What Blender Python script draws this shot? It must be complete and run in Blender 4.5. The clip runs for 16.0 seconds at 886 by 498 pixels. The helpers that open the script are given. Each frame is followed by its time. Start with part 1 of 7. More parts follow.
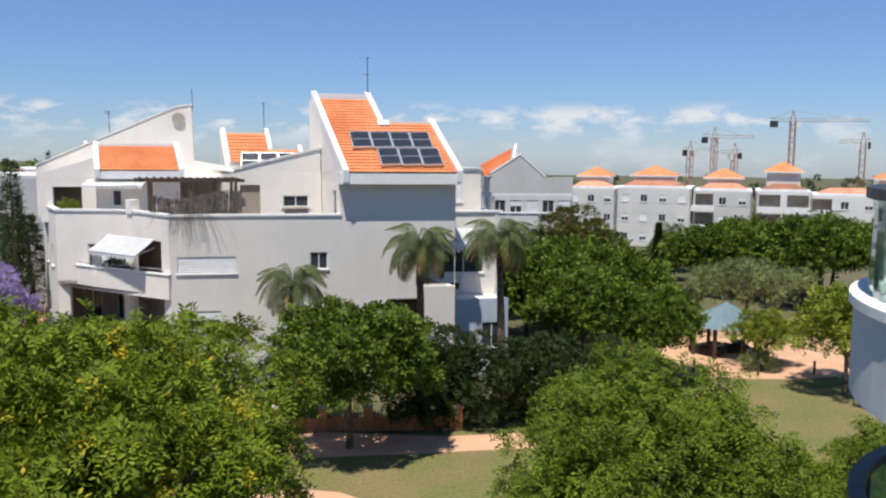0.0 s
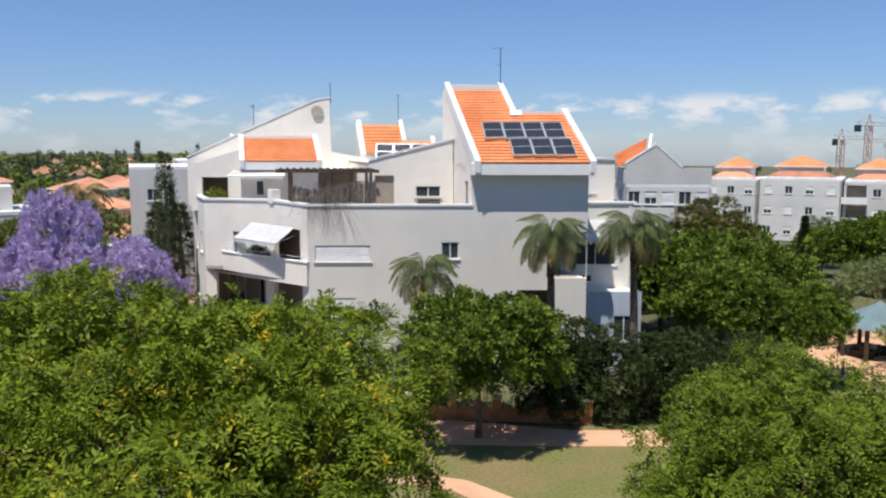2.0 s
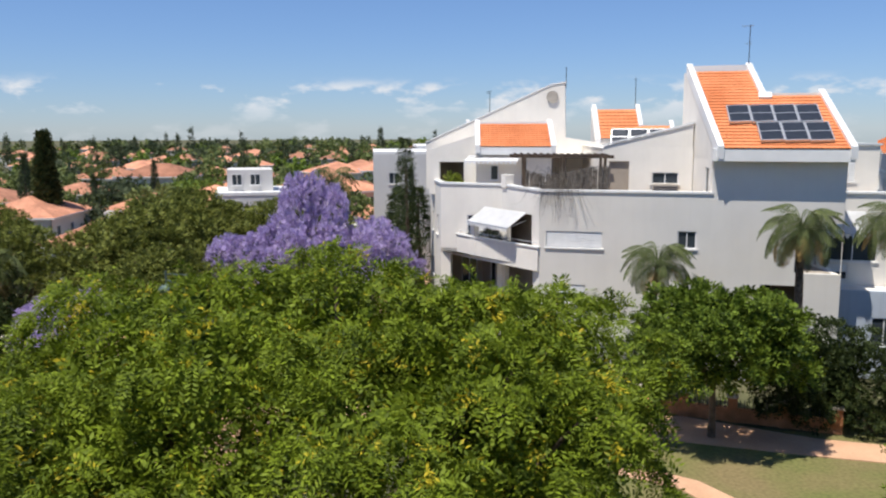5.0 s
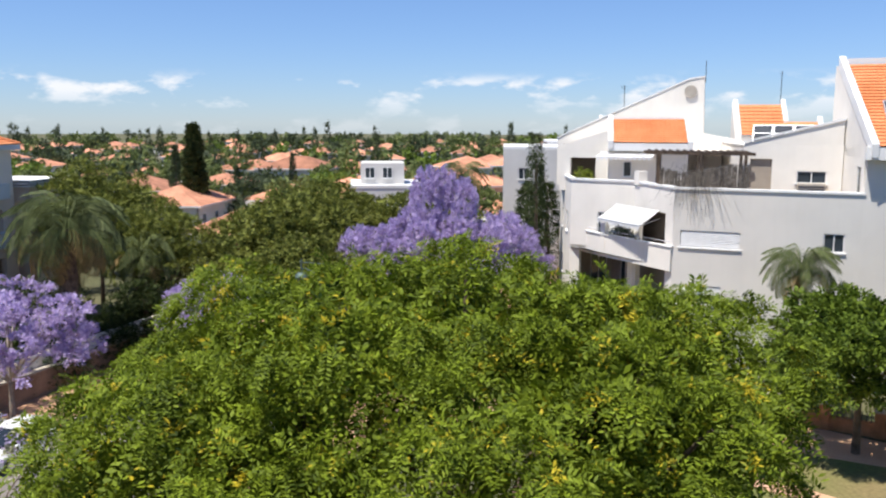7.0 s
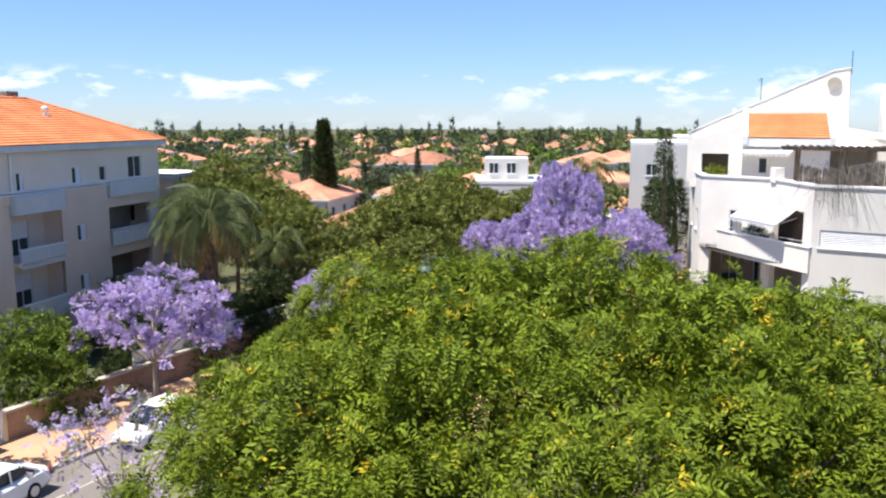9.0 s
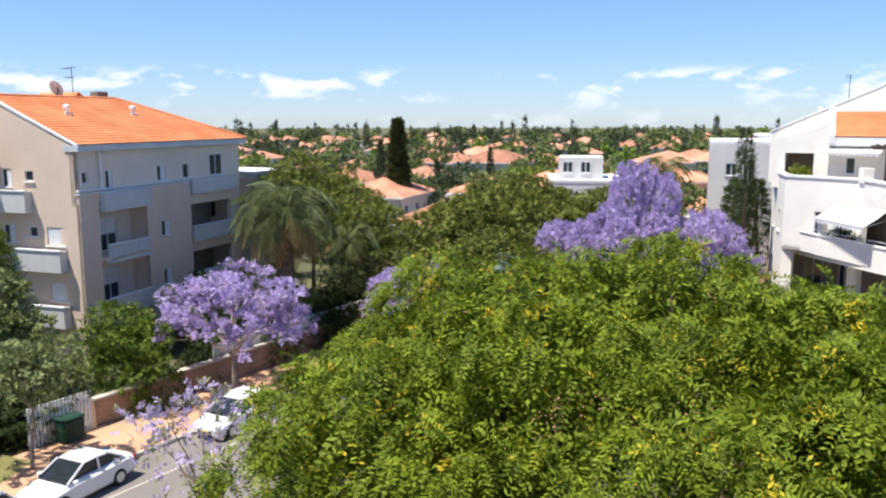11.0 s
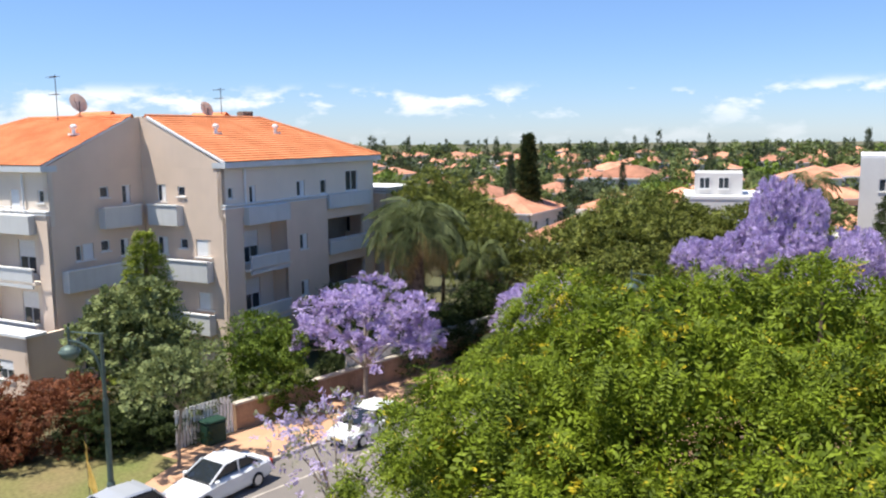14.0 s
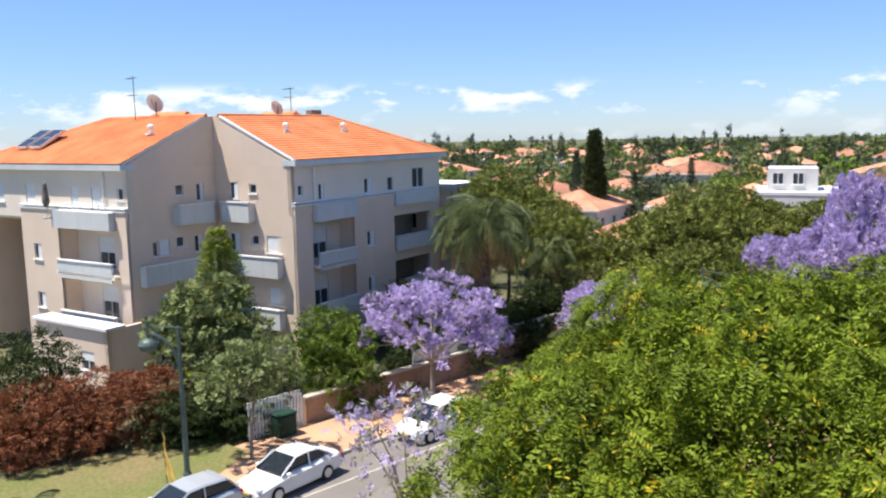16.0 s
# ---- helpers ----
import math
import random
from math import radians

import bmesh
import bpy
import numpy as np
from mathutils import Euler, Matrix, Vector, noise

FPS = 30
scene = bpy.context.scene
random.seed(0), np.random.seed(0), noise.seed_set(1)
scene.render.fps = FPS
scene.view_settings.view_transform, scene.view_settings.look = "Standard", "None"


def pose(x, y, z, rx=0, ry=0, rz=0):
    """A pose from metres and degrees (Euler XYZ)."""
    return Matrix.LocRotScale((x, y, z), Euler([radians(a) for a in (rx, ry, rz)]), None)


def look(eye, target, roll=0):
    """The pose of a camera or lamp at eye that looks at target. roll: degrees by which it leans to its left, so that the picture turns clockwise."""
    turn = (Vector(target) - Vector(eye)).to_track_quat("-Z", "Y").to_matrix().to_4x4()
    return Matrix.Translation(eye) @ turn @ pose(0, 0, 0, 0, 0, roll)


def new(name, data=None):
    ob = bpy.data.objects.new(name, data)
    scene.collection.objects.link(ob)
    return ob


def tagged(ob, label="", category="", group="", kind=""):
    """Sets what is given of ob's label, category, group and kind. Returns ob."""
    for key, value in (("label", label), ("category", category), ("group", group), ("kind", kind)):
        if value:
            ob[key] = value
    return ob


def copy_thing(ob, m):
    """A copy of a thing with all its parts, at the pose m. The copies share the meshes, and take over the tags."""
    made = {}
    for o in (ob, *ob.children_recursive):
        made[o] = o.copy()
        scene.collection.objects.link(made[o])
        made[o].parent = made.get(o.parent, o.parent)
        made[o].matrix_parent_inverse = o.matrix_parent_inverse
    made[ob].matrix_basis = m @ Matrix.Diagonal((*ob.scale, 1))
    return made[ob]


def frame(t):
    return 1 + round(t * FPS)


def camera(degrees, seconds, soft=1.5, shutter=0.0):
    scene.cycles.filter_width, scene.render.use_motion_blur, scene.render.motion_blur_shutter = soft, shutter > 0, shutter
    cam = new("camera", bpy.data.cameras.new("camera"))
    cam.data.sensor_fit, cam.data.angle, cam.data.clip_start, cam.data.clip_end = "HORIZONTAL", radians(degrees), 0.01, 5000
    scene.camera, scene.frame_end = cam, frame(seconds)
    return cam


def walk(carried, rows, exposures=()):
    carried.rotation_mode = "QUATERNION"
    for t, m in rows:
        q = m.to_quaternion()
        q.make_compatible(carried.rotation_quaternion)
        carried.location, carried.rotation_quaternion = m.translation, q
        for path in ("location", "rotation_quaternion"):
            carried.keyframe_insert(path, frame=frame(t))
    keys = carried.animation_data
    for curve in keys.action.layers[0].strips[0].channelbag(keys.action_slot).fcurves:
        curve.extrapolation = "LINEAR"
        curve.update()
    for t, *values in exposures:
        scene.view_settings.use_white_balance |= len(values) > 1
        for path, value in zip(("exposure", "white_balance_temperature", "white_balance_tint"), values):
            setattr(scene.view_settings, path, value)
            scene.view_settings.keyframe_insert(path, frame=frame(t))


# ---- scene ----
cam = camera(56.1, 16.0, soft=2.2)
PATH = [  # seconds, yaw, pitch, roll, place
    (0.0, -2.35, -6.58, -0.41, 0.31, -0.03, 14.05),
    (0.5, 0.21, -6.61, -0.19, 0.30, -0.04, 14.04),
    (1.0, 2.63, -6.89, -0.04, 0.28, -0.01, 14.03),
    (1.5, 4.45, -7.07, -0.01, 0.26, 0.00, 14.03),
    (2.0, 6.58, -7.23, -0.10, 0.23, 0.04, 14.02),
    (2.5, 9.22, -7.54, -0.80, 0.19, 0.10, 14.01),
    (3.0, 12.53, -7.51, -0.82, 0.16, 0.11, 14.00),
    (3.5, 15.59, -7.43, -0.39, 0.15, 0.12, 14.00),
    (4.0, 17.94, -7.70, -0.54, 0.10, 0.11, 13.99),
    (4.5, 20.10, -7.99, -0.16, 0.08, 0.12, 13.99),
    (7.0, 31.22, -8.52, -0.19, -0.01, 0.13, 13.96),
    (7.5, 33.17, -8.61, -0.16, -0.04, 0.12, 13.96),
    (8.0, 35.41, -8.93, 0.02, -0.05, 0.10, 13.96),
    (8.5, 37.49, -9.00, -0.04, -0.04, 0.09, 13.97),
    (9.0, 39.67, -8.85, 0.02, -0.04, 0.07, 13.97),
    (11.5, 47.68, -8.89, 0.19, -0.15, -0.04, 13.99),
    (12.0, 51.59, -8.50, 0.13, -0.15, -0.04, 13.98),
    (12.5, 52.82, -8.06, -0.22, -0.15, -0.05, 13.98),
    (13.0, 52.80, -8.36, 0.61, -0.15, -0.02, 13.99),
    (13.5, 53.46, -8.36, 0.28, -0.16, -0.05, 14.00),
    (14.0, 53.46, -7.82, 0.60, -0.20, -0.08, 14.00),
    (14.5, 54.09, -7.93, 0.39, -0.22, -0.13, 14.01),
    (15.0, 54.51, -7.76, 1.09, -0.22, -0.15, 14.01),
    (15.5, 54.97, -7.85, 0.93, -0.23, -0.20, 14.02),
    (16.0, 57.81, -7.99, 1.06, -0.25, -0.26, 14.02),
]
walk(cam, [(t, pose(x, y, z, 90 + p, r, yaw)) for t, yaw, p, r, x, y, z in PATH],
     exposures=[(0, -0.02), (4.5, 0.0), (7, 0.28), (9, 0.62), (11.5, 0.52), (12.5, 0.5), (16, 0.54)])

# ---- light ----
SUN_AZ, SUN_EL = 205.0, 69.0  # compass degrees from +y, clockwise; elevation
world = bpy.data.worlds.new("sky")
scene.world = world
world.use_nodes = True
wn, wl = world.node_tree.nodes, world.node_tree.links
wn.clear()
w_out = wn.new("ShaderNodeOutputWorld")
w_bg = wn.new("ShaderNodeBackground")
w_sky = wn.new("ShaderNodeTexSky")
w_sky.sky_type, w_sky.sun_disc = "NISHITA", False
w_sky.sun_elevation, w_sky.sun_rotation = radians(SUN_EL), radians(SUN_AZ)
w_sky.altitude, w_sky.air_density, w_sky.dust_density, w_sky.ozone_density = 50, 1.0, 0.0, 3.0
w_bg.inputs["Strength"].default_value = 0.096
# thin band of fair-weather cloud low over the horizon
w_co = wn.new("ShaderNodeTexCoord")
w_map = wn.new("ShaderNodeMapping")
w_map.inputs["Scale"].default_value = (1.0, 1.0, 2.6)
w_noise = wn.new("ShaderNodeTexNoise")
w_noise.inputs["Scale"].default_value, w_noise.inputs["Detail"].default_value, w_noise.inputs["Roughness"].default_value = 13.0, 8.0, 0.58
w_ramp = wn.new("ShaderNodeValToRGB")
w_ramp.color_ramp.elements[0].position, w_ramp.color_ramp.elements[1].position = 0.51, 0.62
w_sep = wn.new("ShaderNodeSeparateXYZ")
w_low = wn.new("ShaderNodeValToRGB")
w_low.color_ramp.elements[0].position, w_low.color_ramp.elements[0].color = 0.010, (0.25, 0.25, 0.25, 1)
w_low.color_ramp.elements[1].position, w_low.color_ramp.elements[1].color = 0.037, (1.0, 1.0, 1.0, 1)
for pos, val in ((0.025, 0.6), (0.048, 0.9), (0.06, 0.0)):
    e = w_low.color_ramp.elements.new(pos)
    e.color = (val, val, val, 1)
w_mul = wn.new("ShaderNodeMath")
w_mul.operation = "MULTIPLY"
w_mix = wn.new("ShaderNodeMixRGB")
w_mix.inputs["Color2"].default_value = (8.2, 8.4, 8.8, 1)
wl.new(w_co.outputs["Generated"], w_map.inputs["Vector"])
wl.new(w_map.outputs["Vector"], w_noise.inputs["Vector"])
wl.new(w_noise.outputs["Fac"], w_ramp.inputs["Fac"])
wl.new(w_co.outputs["Generated"], w_sep.inputs["Vector"])
wl.new(w_sep.outputs["Z"], w_low.inputs["Fac"])
wl.new(w_ramp.outputs["Color"], w_mul.inputs[0])
wl.new(w_low.outputs["Color"], w_mul.inputs[1])
wl.new(w_mul.outputs["Value"], w_mix.inputs["Fac"])
w_tint = wn.new("ShaderNodeMixRGB")
w_tint.blend_type = "MULTIPLY"
w_tint.inputs["Fac"].default_value = 1.0
w_grad = wn.new("ShaderNodeValToRGB")
w_grad.color_ramp.elements[0].position, w_grad.color_ramp.elements[0].color = 0.0, (0.58, 0.74, 1.13, 1)
w_grad.color_ramp.elements[1].position, w_grad.color_ramp.elements[1].color = 0.30, (0.86, 0.98, 1.20, 1)
wl.new(w_sep.outputs["Z"], w_grad.inputs["Fac"])
wl.new(w_sky.outputs["Color"], w_tint.inputs["Color1"])
wl.new(w_grad.outputs["Color"], w_tint.inputs["Color2"])
wl.new(w_tint.outputs["Color"], w_mix.inputs["Color1"])
wl.new(w_mix.outputs["Color"], w_bg.inputs["Color"])
wl.new(w_bg.outputs["Background"], w_out.inputs["Surface"])

sun = new("sun", bpy.data.lights.new("sun", "SUN"))
sun.data.energy, sun.data.angle, sun.data.color = 5.7, radians(0.53), (1.0, 0.955, 0.88)
az = radians(SUN_AZ)
sun_dir = Vector((math.sin(az) * math.cos(radians(SUN_EL)), math.cos(az) * math.cos(radians(SUN_EL)), math.sin(radians(SUN_EL))))
sun.matrix_world = look(sun_dir * 100, (0, 0, 0))


# ---- materials ----
def mat(name, col, rough=0.8, var=0.12, scale=1.5, bump=0.15, fine=30.0, metal=0.0, stain=0.0, rand=0.0, spec=0.3, col2=None):
    """A surface with broad and fine variation in colour, fine relief, run-down stains, and a shade that differs from piece to piece."""
    m = bpy.data.materials.new(name)
    m.use_nodes = True
    n, l = m.node_tree.nodes, m.node_tree.links
    b = n["Principled BSDF"]
    b.inputs["Roughness"].default_value, b.inputs["Metallic"].default_value = rough, metal
    b.inputs["Specular IOR Level"].default_value = spec
    co = n.new("ShaderNodeTexCoord")
    big, small = n.new("ShaderNodeTexNoise"), n.new("ShaderNodeTexNoise")
    big.inputs["Scale"].default_value, big.inputs["Detail"].default_value = scale, 4
    small.inputs["Scale"].default_value, small.inputs["Detail"].default_value = fine, 3
    l.new(co.outputs["Object"], big.inputs["Vector"])
    l.new(co.outputs["Object"], small.inputs["Vector"])
    a = n.new("ShaderNodeMixRGB")
    dark = tuple(c * (1 - 2 * var) for c in col) if col2 is None else col2
    a.inputs["Color1"].default_value, a.inputs["Color2"].default_value = (*dark, 1), (*(min(1, c * (1 + 0.6 * var)) for c in col), 1)
    r = n.new("ShaderNodeValToRGB")
    r.color_ramp.elements[0].position, r.color_ramp.elements[1].position = 0.32, 0.68
    l.new(big.outputs["Fac"], r.inputs["Fac"])
    l.new(r.outputs["Color"], a.inputs["Fac"])
    f = n.new("ShaderNodeMixRGB")
    f.blend_type = "OVERLAY"
    f.inputs["Fac"].default_value = min(0.6, var * 2)
    l.new(a.outputs["Color"], f.inputs["Color1"])
    l.new(small.outputs["Fac"], f.inputs["Color2"])
    last = f
    if stain:
        mp = n.new("ShaderNodeMapping")
        mp.inputs["Scale"].default_value = (2.2, 2.2, 0.12)
        st = n.new("ShaderNodeTexNoise")
        st.inputs["Scale"].default_value, st.inputs["Detail"].default_value = 1.4, 5
        l.new(co.outputs["Object"], mp.inputs["Vector"])
        l.new(mp.outputs["Vector"], st.inputs["Vector"])
        sr = n.new("ShaderNodeValToRGB")
        sr.color_ramp.elements[0].position, sr.color_ramp.elements[1].position = 0.5, 0.8
        sr.color_ramp.elements[1].color = (stain, stain, stain, 1)
        l.new(st.outputs["Fac"], sr.inputs["Fac"])
        s = n.new("ShaderNodeMixRGB")
        s.inputs["Color2"].default_value = (*(c * 0.45 for c in col), 1)
        l.new(sr.outputs["Color"], s.inputs["Fac"])
        l.new(last.outputs["Color"], s.inputs["Color1"])
        last = s
    if rand:
        oi, hs = n.new("ShaderNodeObjectInfo"), n.new("ShaderNodeHueSaturation")
        mr = n.new("ShaderNodeMapRange")
        mr.inputs["To Min"].default_value, mr.inputs["To Max"].default_value = 1 - rand, 1 + rand
        l.new(oi.outputs["Random"], mr.inputs["Value"])
        l.new(mr.outputs["Result"], hs.inputs["Value"])
        l.new(last.outputs["Color"], hs.inputs["Color"])
        last = hs
    l.new(last.outputs["Color"], b.inputs["Base Color"])
    if bump:
        bp = n.new("ShaderNodeBump")
        bp.inputs["Strength"].default_value, bp.inputs["Distance"].default_value = bump, 0.02
        l.new(small.outputs["Fac"], bp.inputs["Height"])
        l.new(bp.outputs["Normal"], b.inputs["Normal"])
    return m


def leaf_mat(name, a, b, c=None, share=0.0, through_light=0.24, each=0.55):
    """Leaves: each differs between the shades a and b, at random and in patches that imitate shaded clumps; a share of
    them takes the colour c (flowers, dry leaves).
    """
    m = bpy.data.materials.new(name)
    m.use_nodes = True
    n, l = m.node_tree.nodes, m.node_tree.links
    p, out = n["Principled BSDF"], n["Material Output"]
    p.inputs["Roughness"].default_value, p.inputs["Specular IOR Level"].default_value = 0.6, 0.15
    g, co, no = n.new("ShaderNodeNewGeometry"), n.new("ShaderNodeTexCoord"), n.new("ShaderNodeTexNoise")
    # broad patches paint clump shading into the leaf colour
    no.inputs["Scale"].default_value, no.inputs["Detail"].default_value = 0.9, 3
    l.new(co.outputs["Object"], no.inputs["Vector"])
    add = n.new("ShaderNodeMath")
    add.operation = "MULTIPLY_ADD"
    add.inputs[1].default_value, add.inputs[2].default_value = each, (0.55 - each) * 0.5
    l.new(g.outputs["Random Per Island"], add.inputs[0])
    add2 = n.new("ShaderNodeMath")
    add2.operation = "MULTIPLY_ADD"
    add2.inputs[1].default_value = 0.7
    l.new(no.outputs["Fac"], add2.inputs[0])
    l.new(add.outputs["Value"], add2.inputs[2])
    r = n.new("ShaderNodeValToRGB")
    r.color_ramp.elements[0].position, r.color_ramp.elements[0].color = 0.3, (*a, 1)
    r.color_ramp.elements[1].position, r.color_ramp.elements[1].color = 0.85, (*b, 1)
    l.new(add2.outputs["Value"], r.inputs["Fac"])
    last = r.outputs["Color"]
    if c:
        no2 = n.new("ShaderNodeTexNoise")
        no2.inputs["Scale"].default_value, no2.inputs["Detail"].default_value = 1.6, 4
        l.new(co.outputs["Object"], no2.inputs["Vector"])
        s = n.new("ShaderNodeMath")
        s.operation = "MULTIPLY_ADD"
        s.inputs[1].default_value = 0.09
        l.new(g.outputs["Random Per Island"], s.inputs[0])
        l.new(no2.outputs["Fac"], s.inputs[2])
        t = n.new("ShaderNodeValToRGB")
        t.color_ramp.elements[0].position, t.color_ramp.elements[1].position = 0.72 - share, 0.76 - share
        l.new(s.outputs["Value"], t.inputs["Fac"])
        x = n.new("ShaderNodeMixRGB")
        x.inputs["Color2"].default_value = (*c, 1)
        l.new(t.outputs["Color"], x.inputs["Fac"])
        l.new(last, x.inputs["Color1"])
        last = x.outputs["Color"]
    l.new(last, p.inputs["Base Color"])
    tr, mx = n.new("ShaderNodeBsdfTranslucent"), n.new("ShaderNodeMixShader")
    l.new(last, tr.inputs["Color"])
    mx.inputs["Fac"].default_value = through_light
    l.new(p.outputs["BSDF"], mx.inputs[1])
    l.new(tr.outputs["BSDF"], mx.inputs[2])
    l.new(mx.outputs["Shader"], out.inputs["Surface"])
    return m


M = {
    "white": mat("white_render", (0.84, 0.79, 0.715), 0.9, 0.04, 0.5, 0.12, 45, stain=0.07),
    # the white render again, darkened to hold the weak grazing light
    "grey": mat("dimmed_white_render", (0.72, 0.685, 0.63), 0.9, 0.03, 0.5, 0.15, 40, stain=0.06),
    "trim": mat("white_trim", (0.80, 0.79, 0.77), 0.7, 0.04, 1.0, 0.05, 40),
    "greige": mat("greige_render", (0.77, 0.605, 0.47), 0.92, 0.04, 0.4, 0.2, 40, stain=0.04),
    "cream": mat("cream_render", (0.82, 0.71, 0.59), 0.92, 0.04, 0.4, 0.2, 40, stain=0.04),
    "balcony": mat("blue_white_panel", (0.62, 0.62, 0.60), 0.7, 0.04, 0.6, 0.05, 40, stain=0.15),
    "gutter": mat("grey_gutter", (0.62, 0.64, 0.64), 0.6, 0.05, 0.8, 0.05, 30, stain=0.2),
    "tile": mat("orange_roof_tile", (0.70, 0.275, 0.12), 0.8, 0.12, 0.6, 0.2, 9, col2=(0.60, 0.20, 0.075)),
    # orange tile muted for distant roofs, haze put into the colour
    "tile_far": mat("hazy_roof_tile", (0.55, 0.25, 0.15), 0.85, 0.18, 0.5, 0.1, 5, rand=0.4),
    "glass": mat("window_glass", (0.045, 0.055, 0.065), 0.08, 0.05, 2, 0.0, 10, spec=0.6),
    "solar": mat("solar_glass", (0.035, 0.04, 0.05), 0.18, 0.1, 2, 0.0, 12, spec=0.6),
    "alu": mat("aluminium", (0.62, 0.63, 0.65), 0.4, 0.05, 3, 0.03, 60, metal=0.7),
    "shutter": mat("white_shutter", (0.78, 0.78, 0.77), 0.6, 0.03, 3, 0.05, 60),
    # near-black that stands for the shade inside rooms
    "dark": mat("unlit_room_shade", (0.10, 0.09, 0.08), 0.9, 0.2, 1, 0.1, 20),
    # beige darkened to carry the shade of recesses and back rooms
    "room": mat("recess_shade_beige", (0.40, 0.34, 0.28), 0.9, 0.08, 1, 0.1, 20),
    "canvas": mat("white_canvas", (0.82, 0.82, 0.82), 0.85, 0.03, 2, 0.1, 80),
    "wood": mat("dark_timber", (0.10, 0.07, 0.05), 0.8, 0.25, 3, 0.3, 40),
    "brush": mat("brushwood", (0.22, 0.19, 0.16), 0.95, 0.3, 4, 0.6, 30),
    "bark": mat("bark", (0.16, 0.115, 0.08), 0.95, 0.25, 3, 0.8, 25),
    "bark_pale": mat("pale_bark", (0.36, 0.30, 0.24), 0.95, 0.2, 3, 0.6, 25),
    "palmtrunk": mat("palm_trunk", (0.17, 0.12, 0.085), 0.95, 0.3, 4, 0.9, 14),
    "metal_green": mat("green_lamp_paint", (0.10, 0.14, 0.12), 0.5, 0.1, 4, 0.05, 40, metal=0.3),
    "metal_dark": mat("dark_metal", (0.07, 0.07, 0.08), 0.5, 0.1, 4, 0.05, 40, metal=0.5),
    "crane": mat("crane_paint", (0.45, 0.22, 0.16), 0.6, 0.15, 0.3, 0.0, 5, rand=0.2),
    "asphalt": mat("asphalt", (0.21, 0.185, 0.165), 0.92, 0.1, 0.4, 0.4, 60, stain=0.0),
    "paver": mat("terracotta_paver", (0.52, 0.30, 0.18), 0.92, 0.12, 0.5, 0.4, 18, col2=(0.42, 0.25, 0.15)),
    "sandpath": mat("sandy_path", (0.60, 0.37, 0.23), 0.95, 0.1, 0.5, 0.4, 12, col2=(0.52, 0.30, 0.18)),
    "kerb": mat("concrete_kerb", (0.45, 0.40, 0.34), 0.9, 0.1, 1.5, 0.3, 30, rand=0.1),
    "stonewall": mat("stone_wall", (0.36, 0.23, 0.15), 0.95, 0.15, 1.2, 0.7, 10, rand=0.18),
    "brick": mat("orange_brick", (0.50, 0.22, 0.10), 0.92, 0.15, 2.0, 0.5, 14),
    "coping": mat("wall_coping", (0.52, 0.46, 0.38), 0.9, 0.1, 1.5, 0.3, 20),
    "paint_white": mat("car_paint_white", (0.78, 0.78, 0.77), 0.25, 0.02, 1, 0.0, 20, spec=0.5),
    "paint_silver": mat("car_paint_silver", (0.55, 0.57, 0.60), 0.28, 0.02, 1, 0.0, 20, metal=0.4, spec=0.5),
    "carglass": mat("car_glass", (0.02, 0.025, 0.03), 0.05, 0.02, 1, 0.0, 20, spec=0.6),
    "rubber": mat("rubber", (0.03, 0.03, 0.03), 0.85, 0.1, 5, 0.1, 40),
    "redlamp": mat("red_lamp", (0.45, 0.03, 0.02), 0.25, 0.05, 5, 0.0, 40),
    "flag": mat("yellow_cloth", (0.75, 0.55, 0.16), 0.9, 0.06, 4, 0.1, 60),
    "gazebo": mat("blue_grey_metal_roof", (0.30, 0.42, 0.46), 0.6, 0.08, 1, 0.1, 10),
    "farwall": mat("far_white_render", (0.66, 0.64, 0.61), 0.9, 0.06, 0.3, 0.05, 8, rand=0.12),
    # annex wall, with bluish skylight shade mixed into its base colour
    "shaded_annex": mat("sky_shade_render", (0.50, 0.55, 0.62), 0.9, 0.06, 0.5, 0.1, 20, stain=0.2),
    "greentank": mat("green_plastic", (0.012, 0.045, 0.028), 0.6, 0.1, 2, 0.05, 30),
}
